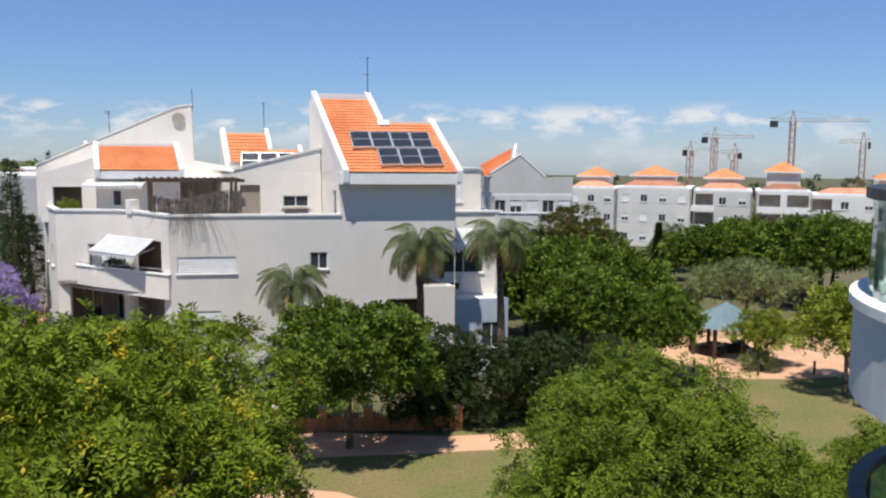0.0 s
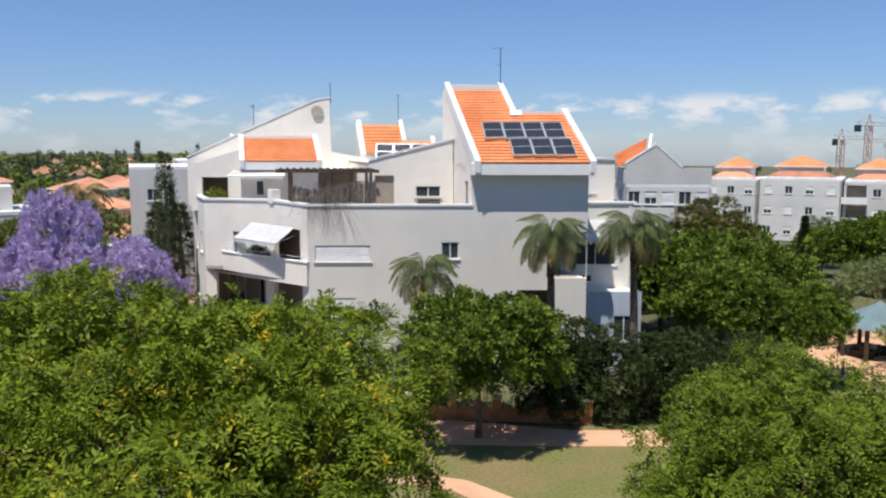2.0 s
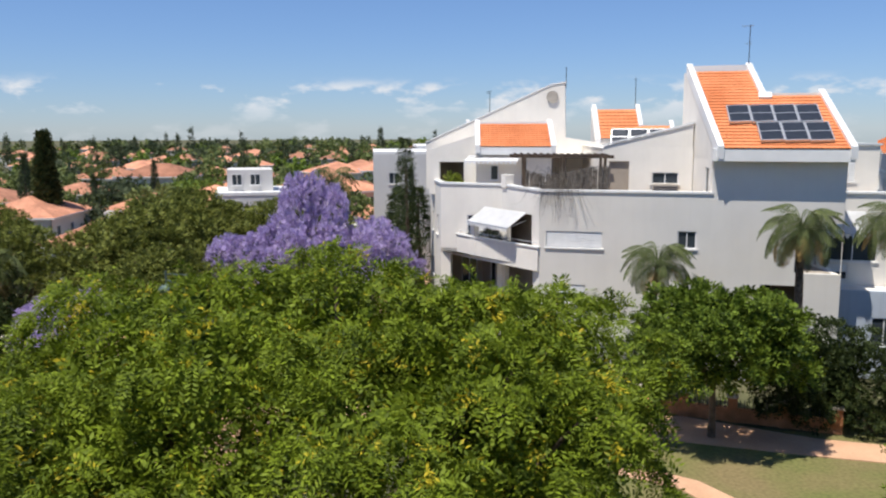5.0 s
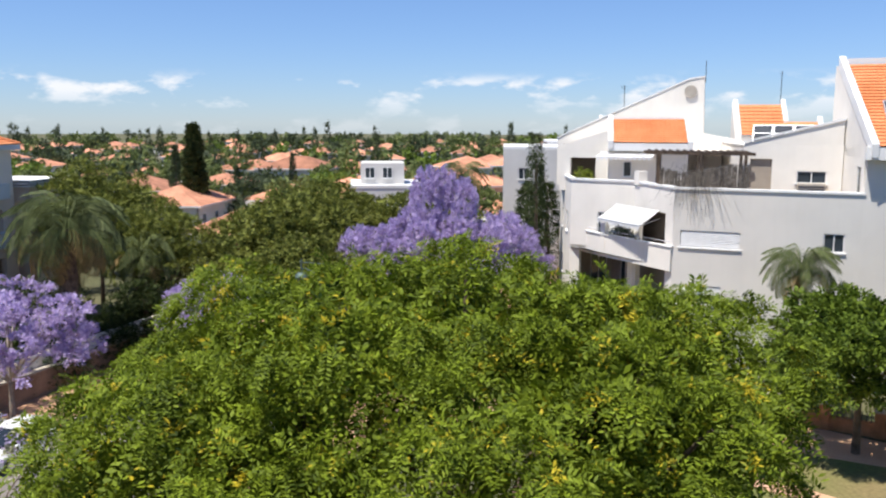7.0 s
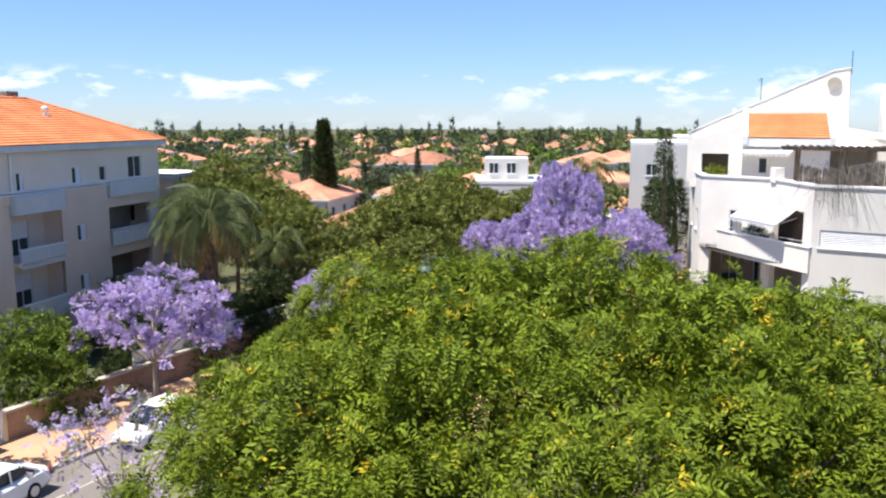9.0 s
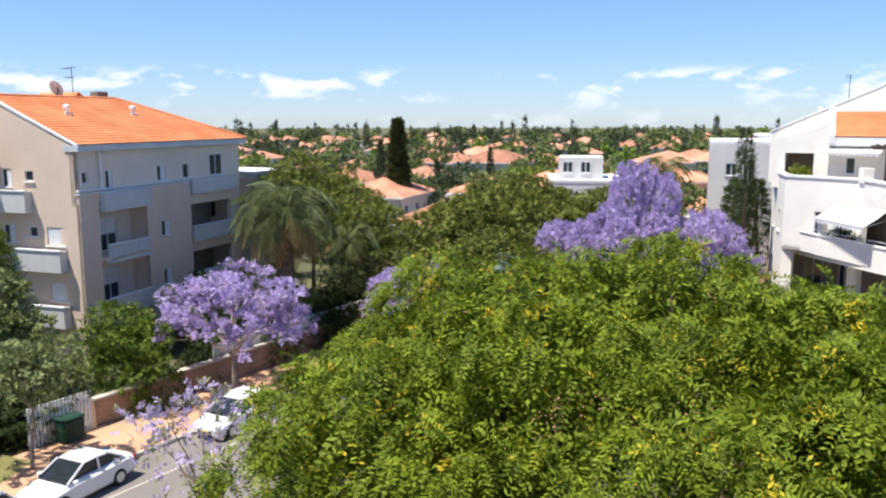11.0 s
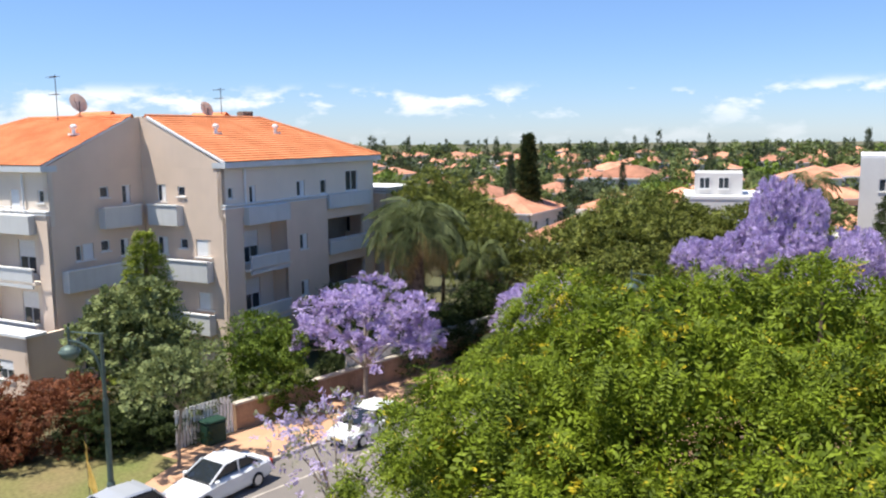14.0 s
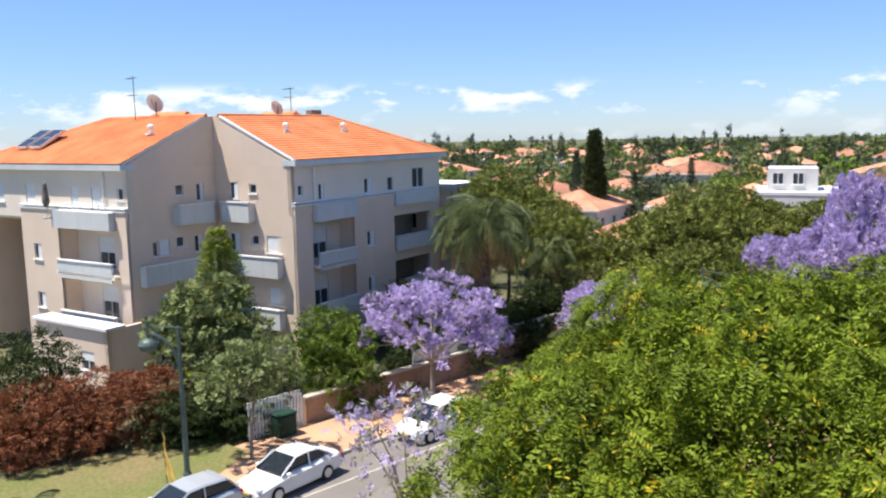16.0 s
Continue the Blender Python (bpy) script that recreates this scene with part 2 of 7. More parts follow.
LEAF = {
    # tipu, tipu_low, broad: near-black first colour holds shade within the foliage
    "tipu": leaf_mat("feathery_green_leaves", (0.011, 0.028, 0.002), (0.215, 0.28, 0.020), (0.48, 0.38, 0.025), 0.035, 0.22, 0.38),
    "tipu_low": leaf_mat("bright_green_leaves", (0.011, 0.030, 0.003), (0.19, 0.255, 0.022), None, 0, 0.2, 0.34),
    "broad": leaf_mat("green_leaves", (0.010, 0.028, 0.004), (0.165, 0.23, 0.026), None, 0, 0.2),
    "jacthin": leaf_mat("sparse_lilac_and_green_leaves", (0.20, 0.22, 0.12), (0.34, 0.34, 0.20), (0.48, 0.40, 0.60), 0.22, 0.4),
    "mid": leaf_mat("olive_mid_green_leaves", (0.020, 0.034, 0.008), (0.25, 0.27, 0.055), (0.10, 0.055, 0.03), -0.02),
    "light": leaf_mat("yellow_green_leaves", (0.08, 0.12, 0.015), (0.30, 0.34, 0.04)),
    "darkleaf": leaf_mat("dark_green_leaves", (0.008, 0.018, 0.006), (0.062, 0.084, 0.022)),
    "olive": leaf_mat("olive_green_leaves", (0.055, 0.080, 0.03), (0.26, 0.295, 0.11)),
    "jac": leaf_mat("violet_flowers", (0.33, 0.25, 0.47), (0.62, 0.51, 0.76), (0.16, 0.18, 0.08), 0.06, 0.35),
    "red": leaf_mat("copper_red_leaves", (0.10, 0.035, 0.018), (0.30, 0.11, 0.05), (0.06, 0.07, 0.02), 0.02),
    "reddish": leaf_mat("green_leaves_with_reddish_tips", (0.025, 0.035, 0.008), (0.17, 0.17, 0.045), (0.22, 0.09, 0.04), 0.06),
    "palm": leaf_mat("palm_leaves", (0.024, 0.038, 0.016), (0.17, 0.20, 0.075)),
    "dry": leaf_mat("dry_palm_leaves", (0.22, 0.14, 0.05), (0.44, 0.30, 0.12)),
    "cyp": leaf_mat("cypress_leaves", (0.020, 0.034, 0.013), (0.085, 0.105, 0.036)),
    # far and fardark: leaf colours lifted and greyed to hold distance haze
    "far": leaf_mat("hazy_far_leaves", (0.060, 0.085, 0.032), (0.21, 0.25, 0.08)),
    "fardark": leaf_mat("hazy_far_dark_leaves", (0.036, 0.052, 0.028), (0.11, 0.135, 0.066)),
    "farlight": leaf_mat("far_light_leaves", (0.07, 0.12, 0.02), (0.22, 0.29, 0.05)),
}


# ---- building helpers ----
def bearing(x, y):
    """The plan is laid out by bearing and reach from the balcony: the true place of a plan point, and the degrees by which it is turned there."""
    reach, yaw = math.hypot(x, y) / 1.10, math.degrees(math.atan2(-x, y))
    off = (yaw - 35.07 + 180) % 360 - 180
    true = 35.39 + (1.09 * off if abs(off) < 100 else math.copysign(109 + (abs(off) - 100) * 71 / 80, off))
    return -reach * math.sin(radians(true)), reach * math.cos(radians(true)), true - yaw


def site(x, y, z=0.0, turn=0.0):
    px, py, more = bearing(x, y)
    return pose(px, py, z, 0, 0, turn + more)


def outline(poly):
    return [bearing(x, y)[:2] for x, y in poly]


def link_mesh(name, me, material, parent=None, m=None, label=""):
    ob = new(name, me)
    if material and not me.materials:
        me.materials.append(material)
    if parent:
        ob.parent = parent
    if m is not None:
        ob.matrix_basis = m
    if label:
        ob["label"] = label
    return ob


def part(name, bm, material, parent=None, label="", m=None):
    """Links a bmesh as one mesh object under a thing or a part."""
    me = bpy.data.meshes.new(name)
    bmesh.ops.recalc_face_normals(bm, faces=bm.faces)
    bm.to_mesh(me)
    bm.free()
    return link_mesh(name, me, material, parent, m, label)


def thing(name, label, category, m, group="", kind=""):
    return_ob = new(name)
    return_ob.matrix_basis = m
    return tagged(return_ob, label, category, group, kind)


def box(bm, x0, x1, y0, y1, z0, z1, m=None, bevel=0.0):
    vs = [bm.verts.new(v) for v in ((x0, y0, z0), (x1, y0, z0), (x1, y1, z0), (x0, y1, z0), (x0, y0, z1), (x1, y0, z1), (x1, y1, z1), (x0, y1, z1))]
    if m is not None:
        for v in vs:
            v.co = m @ v.co
    fs = [bm.faces.new([vs[i] for i in f]) for f in ((3, 2, 1, 0), (4, 5, 6, 7), (0, 1, 5, 4), (1, 2, 6, 5), (2, 3, 7, 6), (3, 0, 4, 7))]
    if bevel:
        bmesh.ops.bevel(bm, geom=list({e for f in fs for e in f.edges}), offset=bevel, segments=1, affect="EDGES")
    return vs


def bx(x0, x1, y0, y1, z0, z1, m=None, bevel=0.0):
    bm = bmesh.new()
    box(bm, x0, x1, y0, y1, z0, z1, m, bevel)
    return bm


def prism(poly, z0, z1, bm=None):
    """A plan polygon raised from z0 to z1."""
    bm = bm or bmesh.new()
    lo, hi = [bm.verts.new((x, y, z0)) for x, y in poly], [bm.verts.new((x, y, z1)) for x, y in poly]
    bm.faces.new(lo[::-1]), bm.faces.new(hi)
    for i in range(len(poly)):
        j = (i + 1) % len(poly)
        bm.faces.new((lo[i], lo[j], hi[j], hi[i]))
    return bm


def slab(poly, a, b, thick, bm=None):
    """An upright polygon, of (u, z) along the plan line from a in the direction b, thick to its left."""
    bm = bm or bmesh.new()
    d = Vector((b[0], b[1], 0)).normalized()
    n = Vector((-d.y, d.x, 0)) * thick
    base = Vector((a[0], a[1], 0))
    f = [bm.verts.new(base + d * u + Vector((0, 0, z))) for u, z in poly]
    k = [bm.verts.new(base + d * u + Vector((0, 0, z)) + n) for u, z in poly]
    bm.faces.new(f), bm.faces.new(k[::-1])
    for i in range(len(poly)):
        j = (i + 1) % len(poly)
        bm.faces.new((f[j], f[i], k[i], k[j]))
    return bm


def run(a, b, z=0.0):
    """The pose of a wall's line from a to b: x along it, y to its left."""
    return pose(a[0], a[1], z, 0, 0, math.degrees(math.atan2(b[1] - a[1], b[0] - a[0])))


def pierced(length, z0, z1, thick, holes=()):
    """A wall along x from 0 to length, from y 0 to thick, with openings (u0, u1, z0, z1) through it."""
    us = sorted({0.0, length, *[h[0] for h in holes], *[h[1] for h in holes]})
    zs = sorted({z0, z1, *[h[2] for h in holes], *[h[3] for h in holes]})
    us, zs = [u for u in us if 0 <= u <= length], [z for z in zs if z0 <= z <= z1]
    nu, nz = len(us) - 1, len(zs) - 1

    def solid(i, k):
        if not (0 <= i < nu and 0 <= k < nz):
            return False
        u, z = (us[i] + us[i + 1]) / 2, (zs[k] + zs[k + 1]) / 2
        return not any(h[0] < u < h[1] and h[2] < z < h[3] for h in holes)

    bm, cache = bmesh.new(), {}

    def vert(i, k, y):
        if (i, k, y) not in cache:
            cache[i, k, y] = bm.verts.new((us[i], y, zs[k]))
        return cache[i, k, y]

    for i in range(nu):
        for k in range(nz):
            if not solid(i, k):
                continue
            bm.faces.new((vert(i, k, 0), vert(i + 1, k, 0), vert(i + 1, k + 1, 0), vert(i, k + 1, 0)))
            bm.faces.new((vert(i, k, thick), vert(i, k + 1, thick), vert(i + 1, k + 1, thick), vert(i + 1, k, thick)))
            if not solid(i - 1, k):
                bm.faces.new((vert(i, k, 0), vert(i, k + 1, 0), vert(i, k + 1, thick), vert(i, k, thick)))
            if not solid(i + 1, k):
                bm.faces.new((vert(i + 1, k, 0), vert(i + 1, k, thick), vert(i + 1, k + 1, thick), vert(i + 1, k + 1, 0)))
            if not solid(i, k - 1):
                bm.faces.new((vert(i, k, 0), vert(i, k, thick), vert(i + 1, k, thick), vert(i + 1, k, 0)))
            if not solid(i, k + 1):
                bm.faces.new((vert(i, k + 1, 0), vert(i + 1, k + 1, 0), vert(i + 1, k + 1, thick), vert(i, k + 1, thick)))
    return bm


WIN = {}


def window(parent, m, w, h, style="slide", sill=True):
    """A window, its lower left corner at the origin of m, in an opening w wide and h high; shutter: a rolled-down blind over part of it."""
    key = (round(w, 2), round(h, 2), style, sill)
    if key not in WIN:
        fr = bmesh.new()
        t = 0.055
        box(fr, 0, t, 0.06, 0.13, 0, h), box(fr, w - t, w, 0.06, 0.13, 0, h)
        box(fr, t, w - t, 0.06, 0.13, 0, t), box(fr, t, w - t, 0.06, 0.13, h - t, h)
        if w > 0.75:
            box(fr, w / 2 - 0.03, w / 2 + 0.03, 0.055, 0.125, t, h - t)
        pn = bx(t, w - t, 0.09, 0.11, t, h - t)
        sl = bx(-0.1, w + 0.1, -0.08, 0.05, -0.07, -0.002)
        bl = None
        if style in ("shutter", "half", "side"):
            bl = bmesh.new()
            rows_b = []
            u0, u1, z0, z1 = {"shutter": (t, w - t, t, h - t), "half": (t, w - t, h * 0.5, h - t), "side": (w / 2, w - t, t, h - t)}[style]
            k = max(3, int((z1 - z0) / 0.09))
            for i in range(2 * k + 1):
                y = 0.035 if i % 2 else 0.05
                rows_b.append([bl.verts.new((u, y, z0 + (z1 - z0) * i / (2 * k))) for u in (u0, u1)])
            for p, q in zip(rows_b, rows_b[1:]):
                bl.faces.new((p[0], p[1], q[1], q[0]))
        meshes = []
        for nm, b, mt in (("window", fr, "trim"), ("pane", pn, "glass"), ("sill", sl if sill else None, "trim"), ("blind", bl, "shutter")):
            if b is None:
                meshes.append(None)
                continue
            me = bpy.data.meshes.new(nm)
            bmesh.ops.recalc_face_normals(b, faces=b.faces)
            b.to_mesh(me)
            me.materials.append(M[mt])
            meshes.append(me)
        WIN[key] = meshes
    wm, pm, sm, blm = WIN[key]
    ob = link_mesh("window", wm, None, parent, m)
    link_mesh("pane", pm, None, ob)
    if sm:
        link_mesh("sill", sm, None, ob)
    if blm:
        link_mesh("blind", blm, None, ob, None, "lowered white slatted blind")
    return ob


def facade(parent, a, b, z0, z1, thick, wins, material, name="wall", voids=()):
    """A wall of a house from a to b with windows (u, z, w, h, style) set in real openings, and voids (u0, u1, z0, z1) left open."""
    L = math.hypot(b[0] - a[0], b[1] - a[1])
    holes = [(u, u + w, z, z + h) for u, z, w, h, s in wins] + list(voids)
    m = run(a, b)
    part(name, pierced(L, z0, z1, thick, holes), material, parent, "", m)
    for u, z, w, h, s in wins:
        window(parent, m @ pose(u, 0, z), w, h, s)


def tiles(bl, br, tl, tr, course=0.34, wave=0.3, lift=0.022, step=0.055):
    """A tiled roof slope between its four corners: overlapping courses of waved tiles."""
    bl, br, tl, tr = map(Vector, (bl, br, tl, tr))
    n = (br - bl).cross(tl - bl).normalized()
    k = max(2, int((tl - bl).length / course))
    verts, faces = [], []
    for i in range(k):
        for side, s in ((0, i / k), (1, (i + 1.08) / k)):
            s = min(s, 1.0)
            a, b = bl.lerp(tl, s), br.lerp(tr, s)
            w = max(1, int((b - a).length / wave * 4))
            if side == 0:
                count = w
                row0 = len(verts)
            for j in range(count + 1):
                p = a.lerp(b, j / count)
                h = lift * (0.5 + 0.5 * math.sin(j * math.pi / 2)) + (step if side == 0 else 0.0) + 0.01 * noise.noise(p * 0.9)
                verts.append(p + n * h)
        for j in range(count):
            q = row0 + j
            faces.append((q, q + 1, q + count + 2, q + count + 1))
        base = len(verts)
        a, b = bl.lerp(tl, i / k), br.lerp(tr, i / k)
        for j in range(count + 1):
            verts.append(a.lerp(b, j / count))
        for j in range(count):
            faces.append((base + j, base + j + 1, row0 + j + 1, row0 + j))
    me = bpy.data.meshes.new("roof")
    me.from_pydata([tuple(v) for v in verts], [], faces)
    return me


def tiled(me, parent):
    return tagged(link_mesh("roof", me, M["tile"], parent), "courses of orange roof tiles", "", "", "stuff")


def beam(a, b, r, bm=None, seg=6, r2=None):
    """A round bar from a to b."""
    bm = bm or bmesh.new()
    a, b = Vector(a), Vector(b)
    q = (b - a).to_track_quat("Z", "Y")
    rings = []
    for p, rad in ((a, r), (b, r if r2 is None else r2)):
        rings.append([bm.verts.new(p + q @ Vector((rad * math.cos(2 * math.pi * i / seg), rad * math.sin(2 * math.pi * i / seg), 0))) for i in range(seg)])
    for i in range(seg):
        j = (i + 1) % seg
        bm.faces.new((rings[0][i], rings[0][j], rings[1][j], rings[1][i]))
    bm.faces.new(rings[0][::-1]), bm.faces.new(rings[1])
    return bm


def limb(bm, pts, radii, seg=7):
    """A bent, tapering limb through the points."""
    rings = []
    for i, (p, r) in enumerate(zip(pts, radii)):
        d = Vector(pts[min(i + 1, len(pts) - 1)]) - Vector(pts[max(i - 1, 0)])
        q = d.to_track_quat("Z", "Y")
        rings.append([bm.verts.new(Vector(p) + q @ Vector((r * math.cos(2 * math.pi * k / seg), r * math.sin(2 * math.pi * k / seg), 0))) for k in range(seg)])
    for i in range(len(rings) - 1):
        for k in range(seg):
            j = (k + 1) % seg
            bm.faces.new((rings[i][k], rings[i][j], rings[i + 1][j], rings[i + 1][k]))
    bm.faces.new(rings[-1])
    return bm


# ---- plants ----
def unit(v):
    return v / (np.linalg.norm(v, axis=-1, keepdims=True) + 1e-9)


def sprays(rng, pos, out, length, width, leaves, droop=0.5, spread=0.9, size=0.45):
    """Leaf sprays at pos, growing along out: leaflets in pairs along a short stalk. Returns quads as an array of corners."""
    n = len(pos)
    d = unit(out + rng.normal(0, spread * 0.5, (n, 3)) + np.array((0, 0, -droop)))
    s = unit(np.cross(d, rng.normal(0, 1, (n, 3)) * 0.6 + np.array((0, 0, 1.0))))
    up = np.cross(s, d)
    L = length * rng.uniform(0.7, 1.25, (n, 1))
    quads = []
    for j in range(leaves):
        f = (j // 2 + 0.4) / (leaves / 2)
        side = 1 if j % 2 else -1
        base = pos + d * L * f + np.array((0, 0, -1.0)) * L * droop * 0.3 * f * f
        ld = unit(d * 0.55 + s * side * 0.8 + up * rng.normal(0, 0.35, (n, 1)))
        lw = unit(np.cross(ld, up) + rng.normal(0, 0.25, (n, 3)))
        ll = L * size * rng.uniform(0.8, 1.2, (n, 1))
        w = ll * width
        quads.append(np.stack([base, base + ld * ll * 0.5 + lw * w, base + ld * ll, base + ld * ll * 0.5 - lw * w], 1))
    return np.concatenate(quads)


def quad_mesh(name, quads, material):
    me = bpy.data.meshes.new(name)
    n = len(quads)
    me.vertices.add(4 * n)
    me.vertices.foreach_set("co", quads.astype(np.float32).ravel())
    me.loops.add(4 * n)
    me.loops.foreach_set("vertex_index", np.arange(4 * n, dtype=np.int32))
    me.polygons.add(n)
    me.polygons.foreach_set("loop_start", np.arange(0, 4 * n, 4, dtype=np.int32))
    me.update(calc_edges=True)
    me.materials.append(material)
    return me


def blob_crown(rng, blobs, count, length, width, leaves, droop=0.5, spread=0.9, size=0.45, lowest=-0.6):
    """Sprays over the outsides of clumps (x, y, z, rx, ry, rz), none of them deep inside another clump."""
    B = np.array(blobs, float)
    area = (B[:, 3] * B[:, 4] + B[:, 3] * B[:, 5] + B[:, 4] * B[:, 5])
    which = rng.choice(len(B), count * 2, p=area / area.sum())
    d = unit(rng.normal(0, 1, (count * 2, 3)))
    d[:, 2] = np.where(d[:, 2] < lowest, -d[:, 2], d[:, 2])
    p = B[which, :3] + d * B[which, 3:] * rng.uniform(0.72, 1.05, (count * 2, 1))
    deep = np.zeros(len(p), bool)
    for i in range(len(B)):
        q = (p - B[i, :3]) / B[i, 3:]
        deep |= ((q * q).sum(1) < 0.42) & (which != i)
    keep = np.where(~deep)[0][:count]
    return sprays(rng, p[keep], unit(d[keep] / B[which[keep], 3:]), length, width, leaves, droop, spread, size)


def tufted(rng, blobs, tufts, r, per, length, width, leaves, droop=0.8, gap=0.75, lowest=-0.6, size=0.3):
    """Tufts of compound leaves over the outsides of clumps: the leaves of one tuft spread from its twig end and hang over, with gaps between the tufts."""
    B = np.array(blobs, float)
    area = B[:, 3] * B[:, 4] + B[:, 3] * B[:, 5] + B[:, 4] * B[:, 5]
    which = rng.choice(len(B), tufts * 6, p=area / area.sum())
    d = unit(rng.normal(0, 1, (tufts * 6, 3)))
    d[:, 2] = np.where(d[:, 2] < lowest, -d[:, 2], d[:, 2])
    p = B[which, :3] + d * B[which, 3:] * rng.uniform(0.75, 1.0, (len(d), 1))
    ok = np.ones(len(p), bool)
    for i in range(len(B)):
        q = (p - B[i, :3]) / B[i, 3:]
        ok &= ~(((q * q).sum(1) < 0.5) & (which != i))
    p, n = p[ok], unit(d[ok] / B[which[ok], 3:])
    keep = []
    for i in range(len(p)):
        if len(keep) >= tufts:
            break
        if not keep or ((p[keep] - p[i]) ** 2).sum(1).min() > (gap * r) ** 2:
            keep.append(i)
    p, n = p[keep], n[keep]
    rr = r * rng.uniform(0.65, 1.3, len(p))
    k = np.repeat(np.arange(len(p)), per)
    way = unit(n[k] * 0.75 + np.array((0, 0, 0.35)) + rng.normal(0, 0.62, (len(k), 3)))
    pos = p[k] + way * (rr[k] * rng.uniform(0.05, 0.6, len(k)))[:, None] * np.array((1, 1, 0.75))
    return sprays(rng, pos, way, length, width, leaves, droop, 0.35, size)


def clumps(rng, centre, radii, count, size, flat=0.6, lowest=-0.35, boxy=2.2):
    """Clumps of foliage spread over a dome."""
    out = []
    c, r = np.array(centre), np.array(radii)
    for i in range(count):
        z = lowest + (1 - lowest) * ((i + 0.5) / count)
        a = i * 2.39996 + rng.normal(0, 0.35)
        k = math.sqrt(max(0.0, 1 - abs(z) ** boxy))
        p = c + r * np.array((k * math.cos(a), k * math.sin(a), z)) * rng.uniform(0.62, 0.92)
        s = size * rng.uniform(0.7, 1.3)
        out.append((*p, s, s, s * flat * rng.uniform(0.8, 1.2)))
    out.append((*c, *(r * 0.62)))
    return out


def tree(name, label, leaf, seed, height, radius, count, crown_low=0.3, n_clumps=26, clump=0.36, spray=0.42, width=0.22, leaves=8,
         droop=0.4, flat=0.6, bark="bark", trunk_r=0.16, category="tree", fill=True, size=0.45, spread=0.9, deep=0, tufts=0, tuft=0.5, per=14):
    """A tree at the origin: a bent trunk with limbs up into the clumps of its crown."""
    rng = np.random.default_rng(seed)
    low = height * crown_low
    cz, rz = (height + low) / 2, (height - low) / 2
    bl = clumps(rng, (0, 0, cz - rz * 0.05), (radius, radius, rz), n_clumps, radius * clump, flat)
    if not fill:
        bl = bl[:-1]
    base = thing(name, label, category, Matrix())
    bm = bmesh.new()
    lean = rng.normal(0, 0.12, 2)
    fork = Vector((lean[0], lean[1], low + rz * 0.35))
    limb(bm, [(0, 0, -0.1), (lean[0] * 0.3, lean[1] * 0.3, fork.z * 0.5), tuple(fork)], [trunk_r * 1.25, trunk_r, trunk_r * 0.8], 8)
    for b in bl[::2][:14]:
        e = Vector(b[:3])
        mid = fork.lerp(e, 0.5) + Vector((0, 0, 0.12 * radius))
        limb(bm, [tuple(fork - Vector((0, 0, 0.25))), tuple(mid), tuple(e)], [trunk_r * 0.5, trunk_r * 0.3, trunk_r * 0.1], 5)
    part("trunk", bm, M[bark], base)
    if tufts:
        q = tufted(rng, bl, tufts, tuft, per, spray, width, leaves, droop, 0.8, -0.5, size)
    else:
        q = blob_crown(rng, bl, count, spray, width, leaves, droop, spread, size)
    if deep:
        inner = [(0, 0, cz, radius * 0.74, radius * 0.74, rz * 0.78)] + [(b[0] * 0.9, b[1] * 0.9, cz + (b[2] - cz) * 0.9, b[3] * 0.8, b[4] * 0.8, b[5] * 0.8) for b in bl[:-1]]
        q = np.concatenate([q, blob_crown(rng, inner, deep, spray, 0.34, 6, 0.5, 1.2, 0.42, -0.9)])
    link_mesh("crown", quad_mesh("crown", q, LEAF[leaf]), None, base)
    return base


def frond_mesh(seed, length, leaf, arch=0.9, pairs=34, drop=0.8):
    """One feathered palm frond that arches out along x from the origin."""
    rng = np.random.default_rng(seed)
    quads = []
    pts = []
    for i in range(13):
        s = i / 12
        pts.append(np.array((length * (s - 0.28 * arch * s * s), 0.0, length * (0.42 * arch * s - 0.62 * arch * s ** 2.2))))
    pts = np.array(pts)
    for i in range(12):
        a, b = pts[i], pts[i + 1]
        w = 0.035 * (1 - i / 13)
        quads.append([a + (0, w, 0), b + (0, w * 0.9, 0), b - (0, w * 0.9, 0), a - (0, w, 0)])
    for k in range(pairs):
        s = 0.12 + 0.87 * k / pairs
        f = s * 12
        i = min(11, int(f))
        p = pts[i] + (pts[i + 1] - pts[i]) * (f - i)
        t = unit(pts[i + 1] - pts[i])
        ll = length * 0.24 * math.sin(math.pi * min(1, s * 0.85 + 0.15)) ** 0.6
        for side in (-1, 1):
            d = unit(t * 0.65 + np.array((0, side * 0.75, -drop * rng.uniform(0.6, 1.4))))
            wv = unit(np.cross(d, (0, 0, 1.0))) * 0.017 * (1 + length * 0.12)
            e = p + d * ll * rng.uniform(0.8, 1.1) + np.array((0, 0, -0.15 * ll))
            quads.append([p - wv * 0.5, p + wv * 0.5, e + wv * 0.4, e - wv * 0.4])
    return quad_mesh("frond", np.array(quads), LEAF[leaf])


